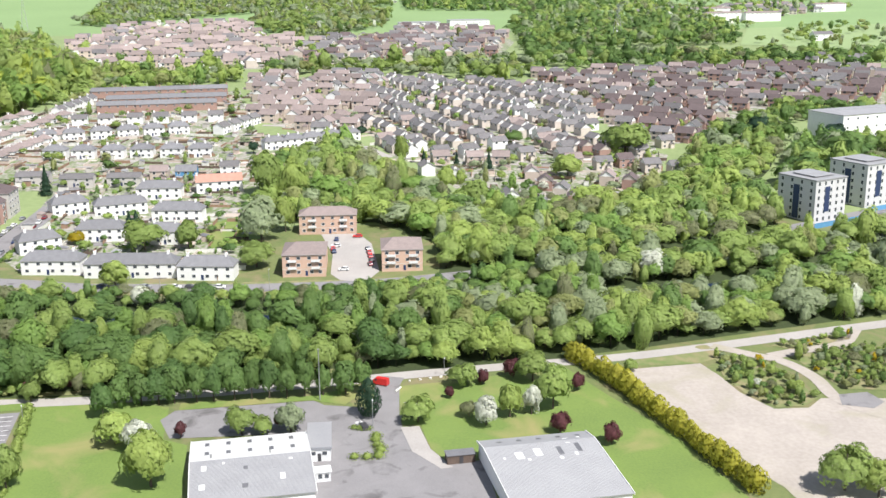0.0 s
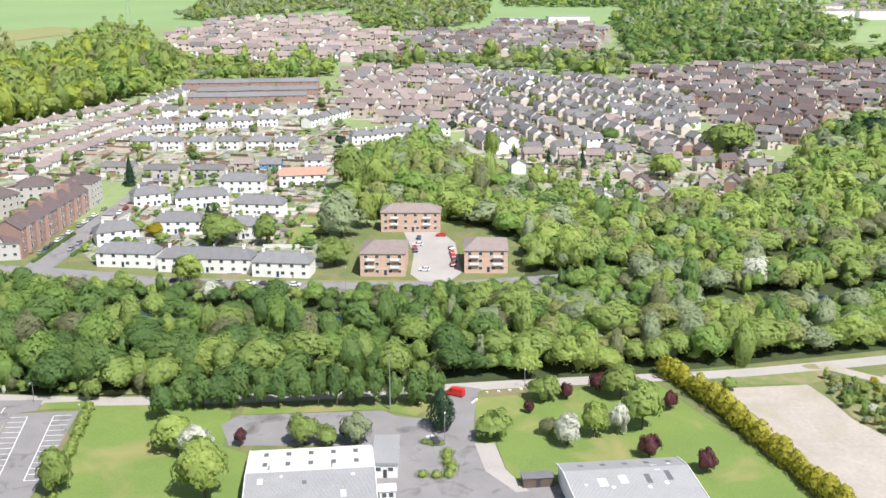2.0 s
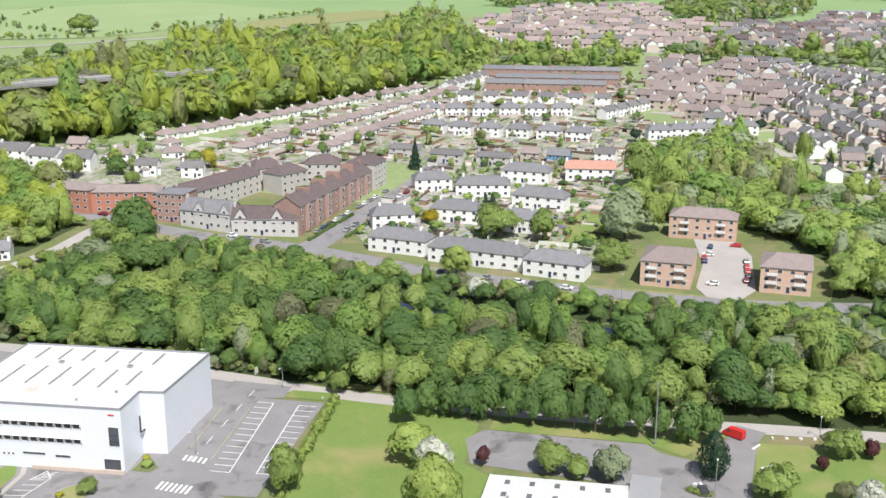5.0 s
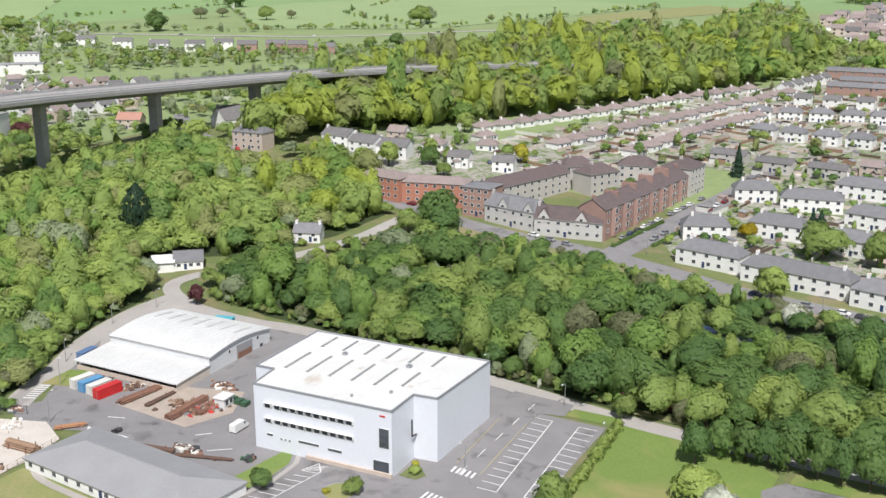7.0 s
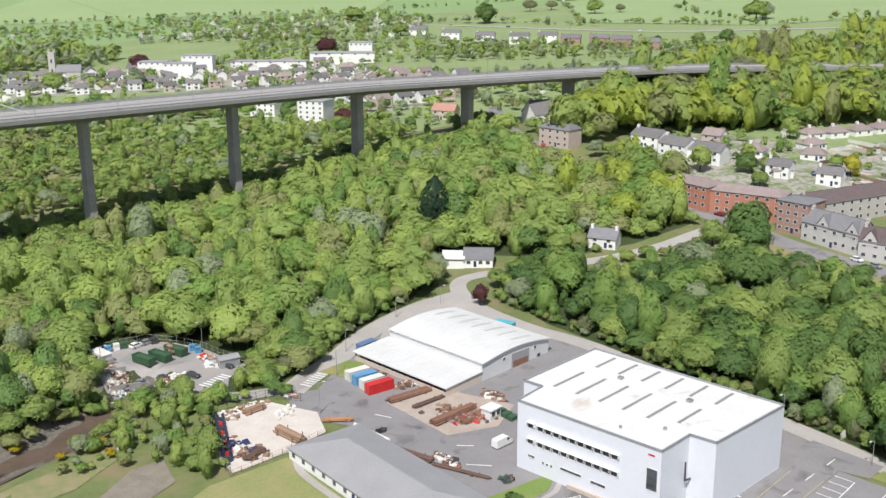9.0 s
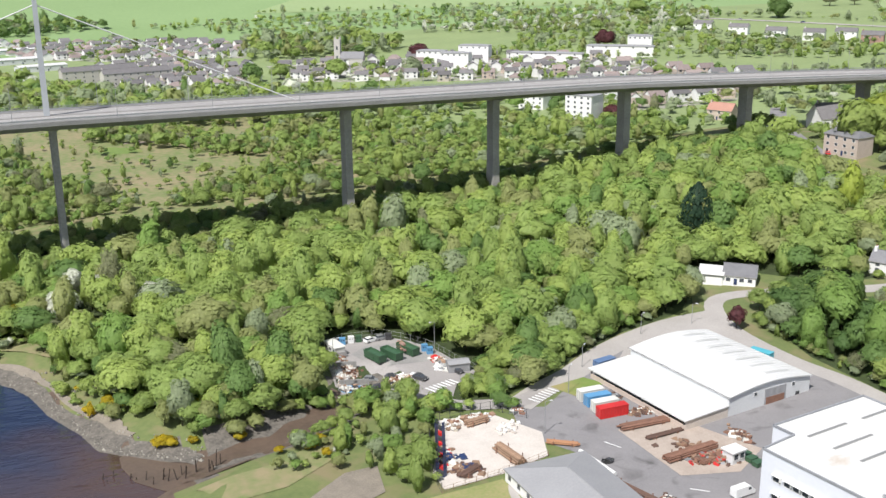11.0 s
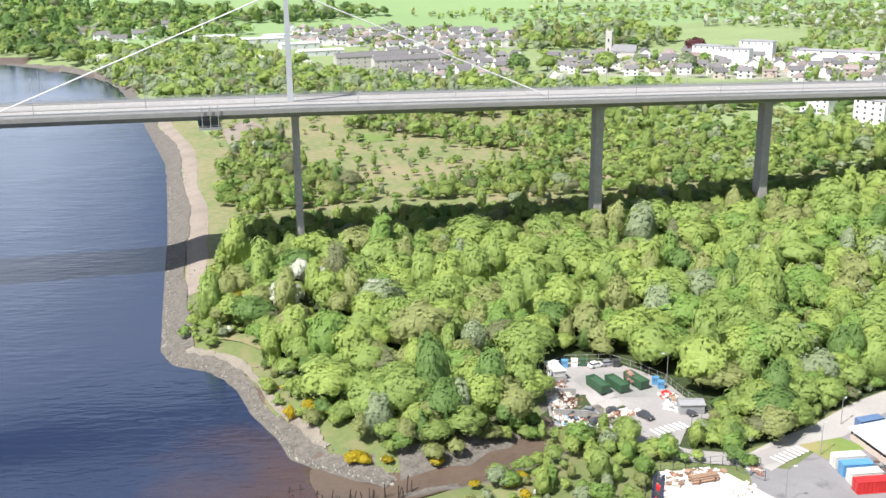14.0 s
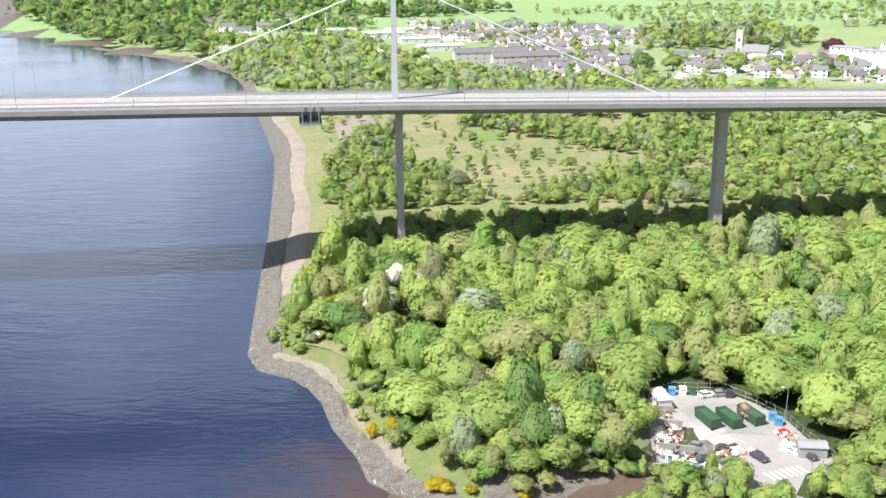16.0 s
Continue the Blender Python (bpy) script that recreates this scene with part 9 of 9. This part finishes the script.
mast_pole = thing("lighting_mast", at(288, 17.3), "tall thin grey steel mast beside the car park", "mast")
part("post", Geo().tube((0, 0, -0.5), (0, 0, 15.4), 0.2, 0.12, "steel", 8), mast_pole)
part("cap", Geo().box(-0.25, 0.25, -0.25, 0.25, 15.4, 15.7, "steel"), mast_pole)
for x, y, t, h in ((269.6, 2.1, 0, 7), (302.9, -19.7, 180, 6), (278.2, 98.2, 200, 6), (291.5, 116, 180, 6), (293, 140, 180, 8), (250.5, 118, 90, 6), (228, 233, 40, 7), (212.2, 215, 0, 8), (239, 246, 40, 6), (179.4, 275, 0, 7), (178.5, 262, 0, 6), (207.2, 271.5, 200, 9),
                   (411, 150, 90, 8), (382, 80, 0, 8), (382, 40, 0, 8), (394, -62, 180, 8), (402, -110, 180, 8), (418, -155, 180, 8), (409.5, 100, 0, 8), (400, 262, 0, 8), (265, 259, 30, 6), (282, 259, 0, 6)):
    street_lamp(x, y, t, h)
for i in range(8):
    r = thing("boulder", at(299.5 + i * 0.75, -9 - i * 3.2, i * 40), "pale stone edging the lawn", "stone", "row of edging stones")
    part("stone", Geo().prism([(-0.4, -0.3), (0.3, -0.35), (0.45, 0.2), (-0.1, 0.4), (-0.45, 0.15)], -0.1, 0.35, "cream"), r)
log = Geo().tube((294.5, -6.2, gz(294, -6) + 0.4), (291.5, -4.6, gz(292, -5) + 0.4), 0.3, 0.3, "cream", 8)
solid("concrete_block", log, "pale concrete post lying on the verge", "block")
skip = thing("rubbish_skip", at(268.5, 4.5, 20), "dark open rubbish skip with white bags", "skip")
part("tub", Geo().prism([(-1.6, -0.9), (1.6, -0.9), (1.6, 0.9), (-1.6, 0.9)], 0.1, 1.2, "darkmetal"), skip)
heap("rubbish", "white plastic waste beside a skip", 271, 5.5, 2, 1.6, 0.7, ["white", "cream", "steel"], 24, 0.12)
for i, p in enumerate(resample(HILL_ROAD, 62)):
    street_lamp(p.x - 7, p.y - 3, 30, 14, "tall grey lighting column beside the far carriageway", 2.0)
for i, p in enumerate(resample(HILL_ROAD, 75)):
    if i % 3 != 1:
        car(p.x + rng.uniform(-3, 3), p.y, 115 if p.y > 800 else 140, rng.choice(["white", "darkmetal", "steel", "navy"]), False, 0.5)
